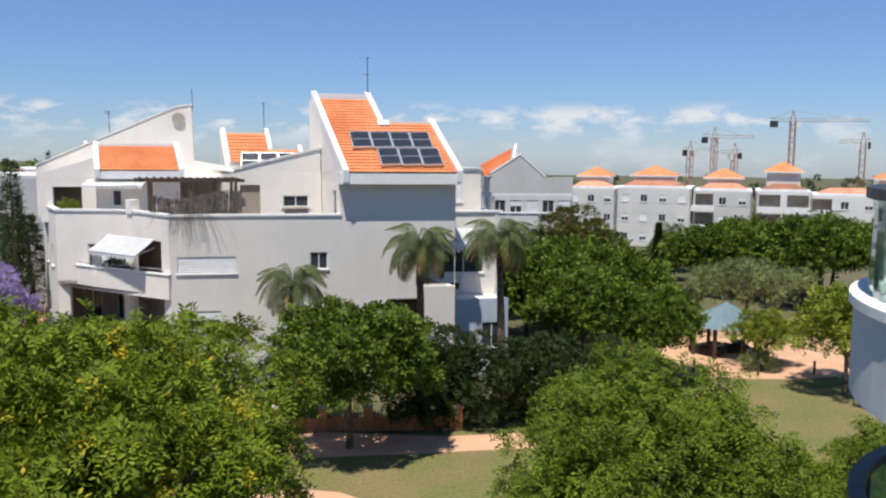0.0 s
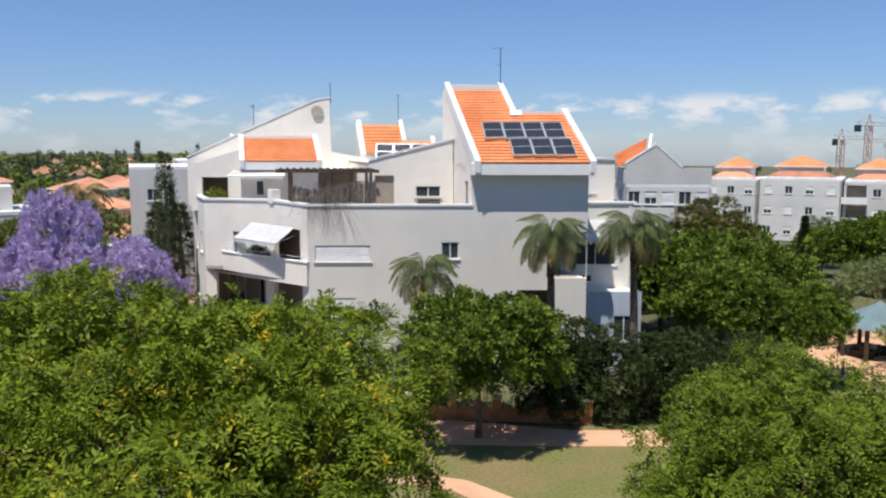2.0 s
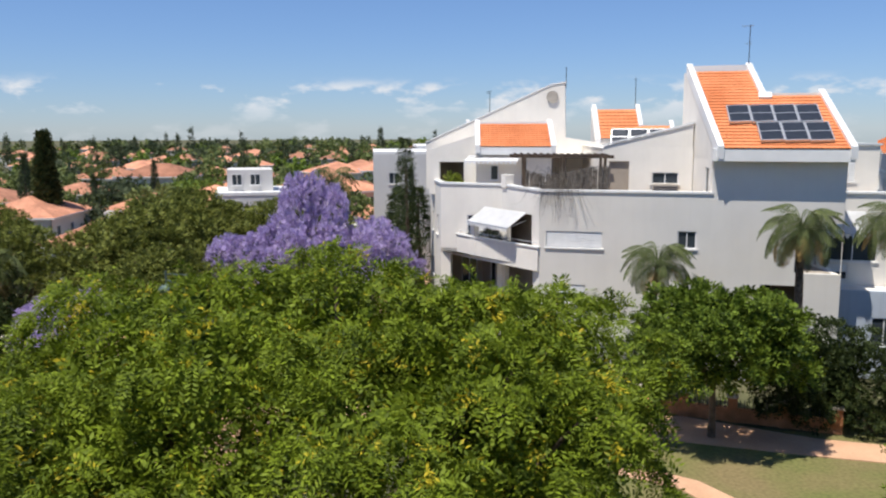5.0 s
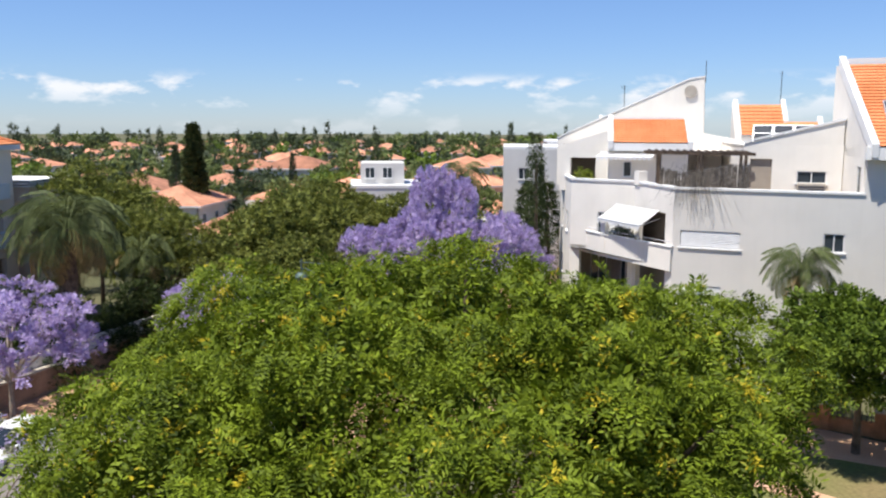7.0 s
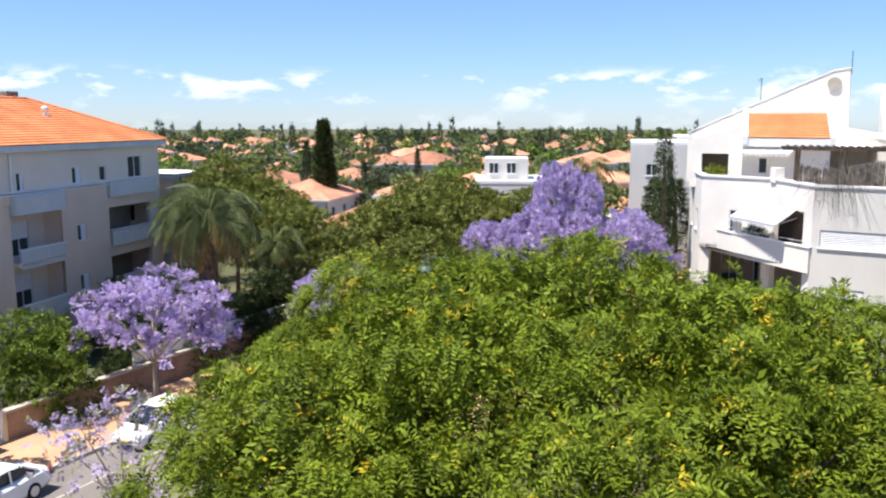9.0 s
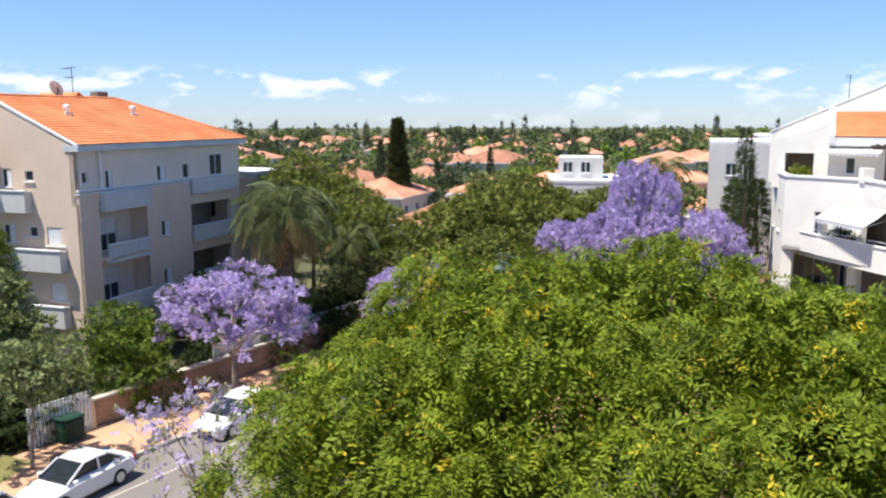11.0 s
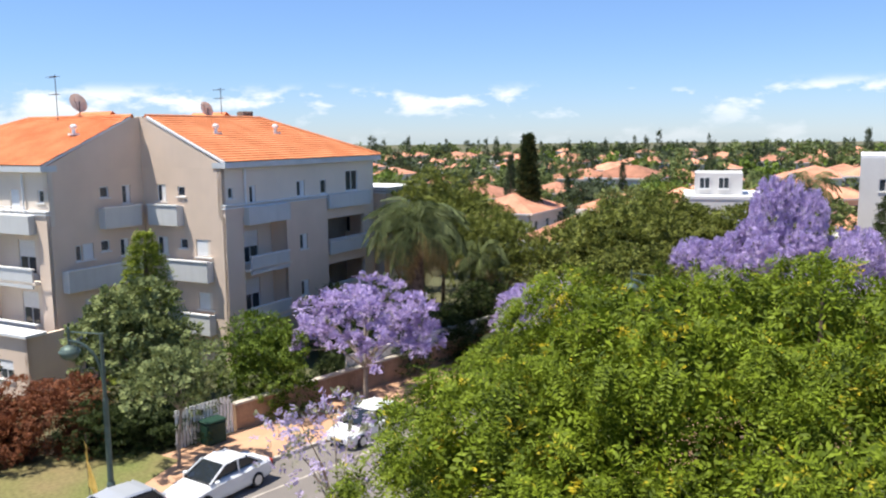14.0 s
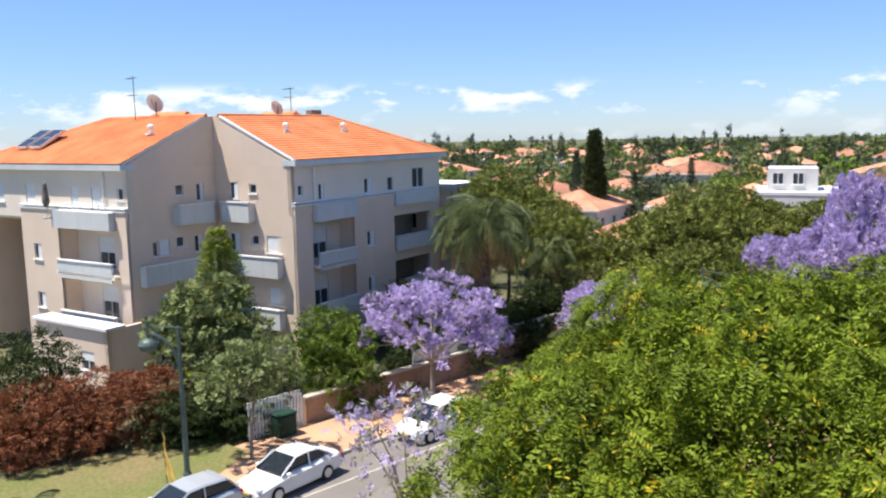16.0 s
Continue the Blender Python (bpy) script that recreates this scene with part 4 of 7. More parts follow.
# lower annex; the blue of its sky-lit shade is put into the wall colour
facade(house, b1(16.6, 2.2), b1(20.6, 2.2), 0, 5.0, 0.25, [(2.3, 1.9, 1.3, 1.6, "slide")], M["shaded_annex"])
facade(house, b1(20.6, 2.2), b1(20.6, 4), 0, 5.0, 0.25, [], M["shaded_annex"])
part("annex_roof", prism([b1(16.6, 2.45), b1(20.4, 2.45), b1(20.4, 3.95), b1(16.6, 3.95)], 4.8, 5.0), M["white"], house)

def awning(m, w, d, drop, label):
    ob = thing("awning", label, "awning", m)
    bm = bmesh.new()
    cells = 10
    top = [[bm.verts.new((w * i / cells, -d * k / 4, -drop * k / 4 - 0.05 * math.sin(math.pi * k / 4))) for i in range(cells + 1)] for k in range(5)]
    for k in range(4):
        for i in range(cells):
            bm.faces.new((top[k][i], top[k][i + 1], top[k + 1][i + 1], top[k + 1][i]))
    bmesh.ops.solidify(bm, geom=bm.faces, thickness=0.02)
    part("canopy", bm, M["canvas"], ob)
    n = int(w / 0.3)
    edge = [(w * (i + f) / n, -0.27 if f in (0.1, 0.55) else -0.12) for i in range(n) for f in (0.0, 0.1, 0.55, 0.65)]
    vb = slab([(0, -0.02)] + [(x, z) for x, z in edge] + [(w, -0.12), (w, -0.02)], (0, -d - 0.01), (1, 0), 0.02)
    bmesh.ops.translate(vb, vec=(0, 0, -drop), verts=vb.verts)
    part("valance", vb, M["canvas"], ob, "scalloped edge with dark gaps")
    fb = beam((0, -d, -drop - 0.03), (w, -d, -drop - 0.03), 0.03)
    beam((0.1, 0.1, -0.5), (0.1, -d, -drop - 0.05), 0.02, fb), beam((w - 0.1, 0.1, -0.5), (w - 0.1, -d, -drop - 0.05), 0.02, fb)
    part("frame", fb, M["alu"], ob)
    return ob


o = site(O1.x, O1.y)
awning(o @ run(b1(-3.3, 5.0), b1(-0.1, 0.6)) @ pose(0.3, 0, 9.05), 4.6, 1.35, 0.85, "white canvas awning let down over the corner balcony")
awning(o @ run(b1(-3.6, 7.4), b1(1.4, 7.4)) @ pose(-0.6, 0, 12.25), 3.6, 1.4, 0.25, "white canvas awning over the roof terrace")
awning(o @ run(b1(16.6, 4), b1(20.6, 4)) @ pose(0.1, 0, 9.3), 2.3, 1.7, 1.1, "white canvas awning over the park-side balcony")
# pergola with a brushwood screen
pg = thing("pergola", "dark timber pergola with brushwood screen on the terrace", "pergola", o @ Matrix.Translation((0, 0, 9.5)))
for u in (-0.75, 1.6, 4.0):
    for v in (2.0, 3.7):
        part("post", bx(-0.07, 0.07, -0.07, 0.07, 0, 2.8), M["wood"], pg, "", Matrix.Translation((*b1(u, v), 0)))
for v in (2.0, 3.7):
    part("beam", bx(-0.7, 5.4, -0.06, 0.06, 2.78, 2.96), M["wood"], pg, "", run(b1(-0.9, v), b1(4.2, v)))
for k in range(14):
    part("rafter", bx(-0.04, 0.04, 0.0, 1.95, 2.964, 3.04), M["wood"], pg, "", Matrix.Translation((*b1(-1.3 + k * 0.41, 1.9), 0)) @ pose(0, 0, 0, 0, 0, 22))
sb = bmesh.new()
rs = random.Random(4)
for k in range(420):
    x = 4.9 * k / 420
    h = 2.0 + rs.uniform(-0.12, 0.12) - 0.25 * math.sin(x * 1.1)
    beam((x, rs.uniform(-0.04, 0.04), 0), (x + rs.uniform(-0.05, 0.05), rs.uniform(-0.04, 0.04), h), 0.016, sb, 4)
part("brushwood_screen", sb, M["brush"], pg, "grey brushwood screen", run(b1(-0.7, 1.8), b1(4.2, 1.8)))

# dry climber hanging over the parapet, planting and an air conditioner on the terrace
vine = thing("climbing_plant", "leafless grey climber hanging over the terrace parapet", "climbing plant", o @ Matrix.Translation(b3(1.4, 0.9, 9.5)))
vb_ = bmesh.new()
rs = random.Random(12)
for k in range(90):
    x0 = rs.uniform(-0.5, 0.5)
    x1 = x0 + rs.gauss(0, 0.9)
    top = rs.uniform(1.1, 2.4)
    drop = rs.uniform(-1.2, 0.6) if k % 2 else rs.uniform(0.4, 1.3)
    limb(vb_, [(x0 * 0.3, 0, 0.0), (x0, -0.3, top * 0.7), ((x0 + x1) / 2, -0.75, top), (x1, -1.12, max(drop, 0.3)), (x1 + rs.gauss(0, 0.2), -1.14, drop)], [0.014, 0.011, 0.009, 0.006, 0.003], 4)
part("stem", vb_, M["brush"], vine)
bush("shrub", "green potted shrub on the roof terrace", "light", 301, o @ Matrix.Translation(b3(-5.3, 7.2, 9.5)), 0.8, 0.5, 1.5, 260, 0.28, "shrub")
bush("shrub", "green balcony plants under the awning", "darkleaf", 303, o @ Matrix.Translation(b3(-2.7, 4.4, 6.22)), 1.0, 0.4, 1.5, 260, 0.25, "shrub")
ac = thing("air_conditioner", "pale boxy air conditioner unit on the terrace", "air conditioner", o @ run(b1(6.4, 3.3), b1(8.0, 3.3)) @ pose(0.6, 0, 9.5))
part("casing", bx(0, 1.5, 0, 0.5, 0.05, 1.25, None, 0.03), M["kerb"], ac)
for k in range(6):
    part("louvre", bx(0.08, 1.42, -0.015, 0.004, 0.2 + k * 0.16, 0.3 + k * 0.16), M["metal_dark"], ac)
for k in range(2):
    part("foot", bx(0.1 + 1.1 * k, 0.3 + 1.1 * k, 0.05, 0.45, 0, 0.05), M["metal_dark"], ac)
ladder = thing("ladder", "grey metal roof ladder against the stair block", "ladder", o @ run(b1(17.0, 5.3), b1(18, 5.3)) @ pose(0.1, 0, 9.5))
for x in (0, 0.5):
    part("stile", beam((x, 0, 0), (x, 0.3, 2.3), 0.03), M["metal_dark"], ladder)
for k in range(6):
    part("rung", beam((0, 0.04 + 0.05 * k, 0.3 + 0.35 * k), (0.5, 0.04 + 0.05 * k, 0.3 + 0.35 * k), 0.02), M["metal_dark"], ladder)

# solar panels
def solar_panel(m, w, h, group):
    ob = thing("solar_panel", "dark glass solar water panel on the tiled roof", "solar panel", m, group)
    f = bmesh.new()
    for a in ((0, 0.05, 0, h), (w - 0.05, w, 0, h), (0.05, w - 0.05, 0, 0.05), (0.05, w - 0.05, h - 0.05, h), (0.05, w - 0.05, h / 2 - 0.02, h / 2 + 0.02)):
        box(f, a[0], a[1], a[2], a[3], -0.13, 0.03)
    part("frame", f, M["alu"], ob)
    part("collector", bx(0.05, w - 0.05, 0.05, h - 0.05, -0.1, 0.015), M["solar"], ob)
    return ob


def on_roof(u, v, lift=0.24):
    ex = Vector((BU.x, BU.y, 0))
    ey = (Vector(b3(0, 1, RZ(1))) - Vector(b3(0, 0, RZ(0)))).normalized()
    ez = ex.cross(ey).normalized()
    p = Vector(b3(u, v, RZ(v))) + ez * lift
    return Matrix(((ex.x, ey.x, ez.x, p.x), (ex.y, ey.y, ez.y, p.y), (ex.z, ey.z, ez.z, p.z), (0, 0, 0, 1))).to_quaternion().to_matrix().to_4x4(), p


for i in range(4):
    q, p = on_roof(10.55 + i * 1.2, 1.08)
    solar_panel(o @ Matrix.Translation(p) @ q, 1.18, 1.62, "solar panels on the roof")
for i in range(3):
    q, p = on_roof(11.75 + i * 1.22, -0.38)
    solar_panel(o @ Matrix.Translation(p) @ q, 1.2, 1.66, "solar panels on the roof")
for i in range(3):
    solar_panel(o @ Matrix.Translation(b3(6.1 + i * 1.3, 12.9, 12.87)) @ pose(0, 0, 0, 48, 0, 9), 1.25, 1.5, "solar panels on the flat roof")


def antenna(m, h, arms, label):
    ob = thing("antenna", label, "antenna", m)
    part("mast", beam((0, 0, -0.3), (0, 0, h), 0.025), M["metal_dark"], ob)
    for z, w in arms:
        bm = beam((-w * 0.7, 0, z), (w * 0.3, 0, z), 0.014)
        for k in range(5):
            beam((-w * 0.7 + k * w * 0.2, -0.25, z), (-w * 0.7 + k * w * 0.2, 0.25, z), 0.008, bm, 4)
        part("aerial", bm, M["metal_dark"], ob)
    return ob


antenna(o @ Matrix.Translation(b3(13.0, 6.2, 17.2)), 2.9, [(2.85, 0.7), (1.8, 0.4)], "thin television aerial on the roof ridge")
antenna(o @ Matrix.Translation(b3(3.0, 13.8, 17.2)), 1.2, [], "short thin mast on the fin wall")
antenna(o @ Matrix.Translation(b3(-2.6, 13.8, 14.9)), 1.9, [(1.85, 0.35), (1.7, 0.3)], "dark short mast with a small head")
antenna(o @ Matrix.Translation(b3(8.4, 16.3, 15.4)), 2.3, [(2.2, 0.2)], "thin mast on the rear gable")


def dish(m, r, label):
    ob = thing("satellite_dish", label, "satellite dish", m)
    part("pole", beam((0, 0, -0.2), (0, 0, r + 0.3), 0.035), M["metal_dark"], ob)
    bm = bmesh.new()
    rings = []
    for k in range(6):
        a = k / 5
        rings.append([bm.verts.new((r * a * math.cos(t * math.pi / 10), -0.22 * r * (1 - a * a) + 0.1, r * a * math.sin(t * math.pi / 10))) for t in range(20)] if k else [bm.verts.new((0, -0.22 * r + 0.1, 0))])
    for t in range(20):
        bm.faces.new((rings[0][0], rings[1][t], rings[1][(t + 1) % 20]))
        for k in range(1, 5):
            bm.faces.new((rings[k][t], rings[k + 1][t], rings[k + 1][(t + 1) % 20], rings[k][(t + 1) % 20]))
    bmesh.ops.solidify(bm, geom=bm.faces, thickness=0.02)
    part("reflector", bm, M["gutter"], ob, "", pose(0, 0, r + 0.25, -25, 0, 0))
    part("feed_arm", beam((0, 0.1, 0.3), (0, 0.75 * r, r + 0.5), 0.015), M["metal_dark"], ob)
    return ob


# ---- greige apartment house beyond the street ----
C2 = Vector((-50.3, 22.9))
V2, U2 = Vector((-0.38, 0.925)), Vector((-0.925, -0.38))
flats = thing("apartment_building", "greige four-storey apartment building with hipped orange roofs", "apartment building", site(C2.x, C2.y))


def c2(u, v):
    p = U2 * u + V2 * v
    return (p.x, p.y)


def c3(u, v, z):
    return (*c2(u, v), z)


GR, CRM = M["greige"], M["cream"]
LV = -6.6  # the near wing's corner lies this far along v; the inner corner of both wings at u 6.4, v 0
EAVE, RIDGE = 12.2, 15.3
# gable ends that meet in the inner corner
facade(flats, c2(6.4, 0), c2(0, 0), 0, EAVE, 0.3, [(1.2, 10.15, 0.75, 1.05, "side"), (2.9, 10.5, 0.6, 0.6, "slide"), (2.9, 7.35, 0.6, 0.6, "slide"), (1.0, 6.9, 0.9, 1.1, "side"), (4.2, 6.9, 1.2, 1.05, "shutter"), (1.0, 3.7, 0.9, 1.1, "side"), (4.2, 3.7, 1.2, 1.05, "shutter")], GR, "gable_wall")
facade(flats, c2(6.4, LV), c2(6.4, 0), 0, EAVE, 0.3, [(3.4, 10.55, 0.6, 0.65, "slide"), (5.0, 10.1, 0.6, 1.1, "side"), (1.5, 7.05, 0.4, 0.9, "slide"), (1.95, 7.05, 0.75, 0.95, "shutter"), (3.25, 7.4, 0.6, 0.65, "slide"), (4.65, 6.95, 0.6, 1.05, "side"), (1.9, 3.8, 0.9, 1.0, "shutter"), (4.2, 3.8, 0.7, 0.7, "slide"), (1.6, 0.6, 0.8, 0.8, "slide")], GR, "gable_wall")
for a, b, v, s in (((0.0, 0.0), (6.4, 0.0), 0, -1), ((6.4, LV), (6.4, 0), 0, 1)):
    L = 6.4 if s < 0 else 6.6
    d = Vector(c2(*b)) - Vector(c2(*a))
    part("gable_wall", slab([(0, EAVE + 0.002), (0, EAVE + 0.3), (L * 0.9, RIDGE - 0.1), (L, RIDGE), (L, EAVE + 0.002)], c2(*a), d, 0.3 * s), GR, flats)
    part("rake", slab([(-0.25, EAVE + 0.28), (-0.25, EAVE + 0.40), (L * 0.9, RIDGE + 0.0), (L * 0.9, RIDGE - 0.12)], Vector(c2(*a)) + (V2 * -0.04 if s < 0 else U2 * -0.04), d, 0.24 * s), M["trim"], flats)
# long fronts
WA = [(0.55, 10.4, 0.42, 0.65, "slide"), (2.4, 9.9, 0.55, 1.15, "side"), (7.0, 10.1, 0.85, 1.0, "side"), (9.6, 10.1, 0.65, 0.95, "slide"), (12.6, 10.1, 1.5, 1.45, "slide")]
facade(flats, c2(0, 0), c2(0, 16.2), 9.2, EAVE, 0.3, WA, CRM)
WL = [(0.4, 10.5, 0.5, 0.7, "slide"), (2.5, 9.9, 0.8, 1.3, "shutter"), (4.6, 9.9, 0.7, 1.3, "shutter"), (9.0, 10.1, 1.0, 1.2, "shutter"), (12.5, 10.1, 1.0, 1.2, "shutter")]
facade(flats, c2(22, LV), c2(6.4, LV), 9.2, EAVE, 0.3, [(15.6 - u - w, z, w, h, s) for u, z, w, h, s in WL], CRM)
part("floor_slab", prism([c2(0.3, 0.3), c2(0.3, 16), c2(11, 16), c2(21.8, 9), c2(21.8, LV + 0.3), c2(6.7, LV + 0.3), c2(6.7, 0.3)], 9.0, 9.19), CRM, flats)
facade(flats, c2(0, 16.2), c2(11, 16.2), 0, EAVE, 0.3, [(2, 9.9, 1.0, 1.2, "slide"), (6, 9.9, 1.0, 1.2, "slide"), (2, 6.7, 1.0, 1.2, "slide"), (6, 6.7, 1.0, 1.2, "slide")], GR)
facade(flats, c2(22, 9), c2(22, LV), 0, EAVE, 0.3, [], GR)
# eaves
part("fascia", prism([c2(-0.4, -0.05), c2(-0.4, 16.7), c2(0.6, 16.7), c2(0.6, -0.05)], EAVE + 0.004, EAVE + 0.34), M["gutter"], flats)
part("fascia", prism([c2(6.35, LV - 0.4), c2(22.4, LV - 0.4), c2(22.4, LV + 0.6), c2(6.35, LV + 0.6)], EAVE + 0.004, EAVE + 0.34), M["gutter"], flats)
part("fascia", prism([c2(0.62, 16.1), c2(0.62, 16.7), c2(11.5, 16.7), c2(11.5, 16.1)], EAVE + 0.004, EAVE + 0.34), M["gutter"], flats)
E0 = EAVE + 0.36
# tiled slopes, hipped at the far ends
for q in ([(-0.4, 0.1, E0), (-0.4, 16.7, E0), (5.9, 0.1, RIDGE), (5.9, 10.6, RIDGE)], [(-0.4, 16.7, E0), (12.2, 16.7, E0), (5.9, 10.6, RIDGE), (6.0, 10.6, RIDGE)], [(12.2, 16.7, E0), (12.2, 0.0, E0), (6.0, 10.6, RIDGE), (6.0, 0.0, RIDGE)]):
    tiled(tiles(*[c3(*p) for p in q], 0.33, 0.3), flats)
for q in ([(22.4, LV - 0.4, E0), (6.35, LV - 0.4, E0), (15.9, -0.6, RIDGE), (6.35, -0.6, RIDGE)], [(22.4, 5.4, E0), (22.4, LV - 0.4, E0), (15.9, -0.5, RIDGE), (15.9, -0.6, RIDGE)], [(6.4, 5.4, E0), (22.4, 5.4, E0), (6.4, -0.5, RIDGE), (15.9, -0.5, RIDGE)]):
    tiled(tiles(*[c3(*p) for p in q], 0.33, 0.3), flats)
for a, b in (((5.95, 0.1), (5.95, 10.6)), ((15.9, -0.55), (6.35, -0.55))):
    part("ridge", beam(c3(*a, RIDGE + 0.03), c3(*b, RIDGE + 0.03), 0.12, None, 8), M["tile"], flats)
for a, b in (((-0.4, 16.7, E0), (5.95, 10.6, RIDGE)), ((22.4, LV - 0.4, E0), (15.9, -0.55, RIDGE))):
    part("hip", beam(c3(*a[:2], a[2] + 0.04), c3(*b[:2], b[2] + 0.04), 0.11, None, 8), M["tile"], flats)
# raised roof pieces behind the ridges
for u, v in ((10.6, 0.3), (7.2, 7.2)):
    part("dormer", prism([c2(u, v), c2(u + 2.8, v), c2(u + 2.8, v + 2.4), c2(u, v + 2.4)], 14.0, 15.0), M["trim"], flats)
    for k in (0, 1):
        e = [(u - 0.2, v - 0.2 + k * 2.8, 15.0), (u + 3.0, v - 0.2 + k * 2.8, 15.0), (u - 0.2, v + 1.2, 15.75), (u + 3.0, v + 1.2, 15.75)]
        tiled(tiles(*[c3(*p) for p in (e if not k else [e[1], e[0], e[3], e[2]])], 0.33, 0.3), flats)

FL = (2.75, 5.9)  # balcony floors below the top terrace


def projecting(line, depth, pier_a, recess, pier_b, sign):
    """The projecting bay of a front: two piers with balconies between them, on three storeys, and the white-edged terrace on top."""
    def q(s, d):
        return line(s, -d)
    a0, a1, r1, b1_ = pier_a[0], pier_a[1], recess, pier_b
    for s0, s1, wins in ((a0, a1, []), (r1, b1_, [((b1_ - r1) * 0.3, z, 0.8, 1.0, "side") for z in (6.6, 3.5, 0.8)])):
        p, r = (q(s0, depth), q(s1, depth)) if sign > 0 else (q(s1, depth), q(s0, depth))
        facade(flats, p, r, 0, 9.3, 0.25, wins, GR)
        for s in (s0, s1):
            e, f = q(s, depth - 0.02), q(s, 0)
            part("pier_side", pierced(depth - 0.02, 0, 9.3, 0.22), GR, flats, "", run(*((e, f) if (s == s1) == (sign > 0) else (f, e))))
    p, r = (q(a0, 0), q(b1_, 0)) if sign > 0 else (q(b1_, 0), q(a0, 0))
    L = b1_ - a0
    lo, hi = a1 - a0, r1 - a0
    mid = (lo + hi) / 2 if sign > 0 else L - (lo + hi) / 2
    facade(flats, p, r, 0, 9.2, 0.2, [(mid - 0.75, z, 1.5, 2.0, "half") for z in (0.4, 3.1, 6.15)], CRM)
    for i, z in enumerate(FL):
        e = [q(a1, depth + 0.35), q(r1, depth + 0.35), q(r1, 0), q(a1, 0)]
        part("balcony_floor", prism(e, z, z + 0.16), CRM, flats)
        x, y = (e[0], e[1]) if sign > 0 else (e[1], e[0])
        L2 = r1 - a1
        part("balcony_panel", bx(0.25, L2 - 0.25, 0, 0.12, z - 0.2, z + 0.85), M["balcony"], flats, "blue-white balcony panel", run(x, y))
        part("coping", bx(0.2, L2 - 0.2, -0.05, 0.17, z + 0.854, z + 0.93), M["trim"], flats, "", run(x, y))
    # top terrace with its white edge and hanging panel
    part("terrace", prism([q(a0 + 0.05, depth - 0.02), q(b1_ - 0.05, depth - 0.02), q(b1_ - 0.05, 0), q(a0 + 0.05, 0)], 9.304, 9.4), CRM, flats)
    e = [q(a0, depth), q(b1_, depth)]
    x, y = e if sign > 0 else e[::-1]
    L3 = b1_ - a0
    part("parapet", bx(0, L3, 0, 0.18, 9.304, 9.8), GR, flats, "", run(x, y))
    for z in (9.804, 9.97):
        part("coping", bx(-0.05, L3 + 0.05, -0.07, 0.24, z, z + 0.08), M["trim"], flats, "", run(x, y))
    x, y = (q(a1, depth + 0.42), q(r1, depth + 0.42)) if sign > 0 else (q(r1, depth + 0.42), q(a1, depth + 0.42))
    part("balcony_panel", bx(0.1, r1 - a1 - 0.1, 0, 0.5, 8.75, 9.8), M["balcony"], flats, "blue-white balcony panel", run(x, y))


projecting(lambda s, d: c2(d + 1.1, s), 1.3, (0.02, 1.5), 5.6, 10.0, 1)
projecting(lambda s, d: c2(6.42 + s, LV + d + 1.1), 1.3, (0.02, 0.9), 6.6, 10.4, -1)
# ground-floor garden room in front of the near bay
facade(flats, c2(12.5, LV - 2.4), c2(5.8, LV - 2.4), 0, 3.5, 0.25, [(4.2, 1.0, 1.2, 1.1, "half")], GR)
facade(flats, c2(5.8, LV - 2.4), c2(5.8, LV), 0, 3.5, 0.25, [], GR)
part("terrace", prism([c2(5.6, LV - 2.6), c2(12.6, LV - 2.6), c2(12.6, LV - 1.3), c2(5.6, LV - 1.3)], 3.504, 3.66), M["trim"], flats)
# loggias at the end of the far front
facade(flats, c2(0, 10.0), c2(0, 16.2), 0, 9.0, 0.3, [], GR, voids=[(0.3, 4.9, 6.0, 8.3), (0.3, 4.9, 2.9, 5.1), (0.3, 4.9, 0.0, 2.1)])
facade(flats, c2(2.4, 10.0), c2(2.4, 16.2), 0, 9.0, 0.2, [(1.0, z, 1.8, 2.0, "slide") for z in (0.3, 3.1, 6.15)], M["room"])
for z in FL:
    part("balcony_floor", prism([c2(0.02, 10.1), c2(0.02, 15), c2(2.4, 15), c2(2.4, 10.1)], z, z + 0.16), CRM, flats)
    part("balcony_panel", bx(0.2, 5.0, -0.3, -0.15, z - 0.1, z + 0.75), M["balcony"], flats, "blue-white balcony panel", run(c2(0, 10.0), c2(0, 16.2)))
    for k in (0.76, 0.9):
        part("coping", bx(0.15, 5.05, -0.36, -0.1, z + k, z + k + 0.07), M["trim"], flats, "", run(c2(0, 10.0), c2(0, 16.2)))
part("balcony_panel", bx(0.2, 5.4, -0.3, -0.02, 9.0, 10.0), M["balcony"], flats, "blue-white balcony panel", run(c2(0, 10.0), c2(0, 16.2)))
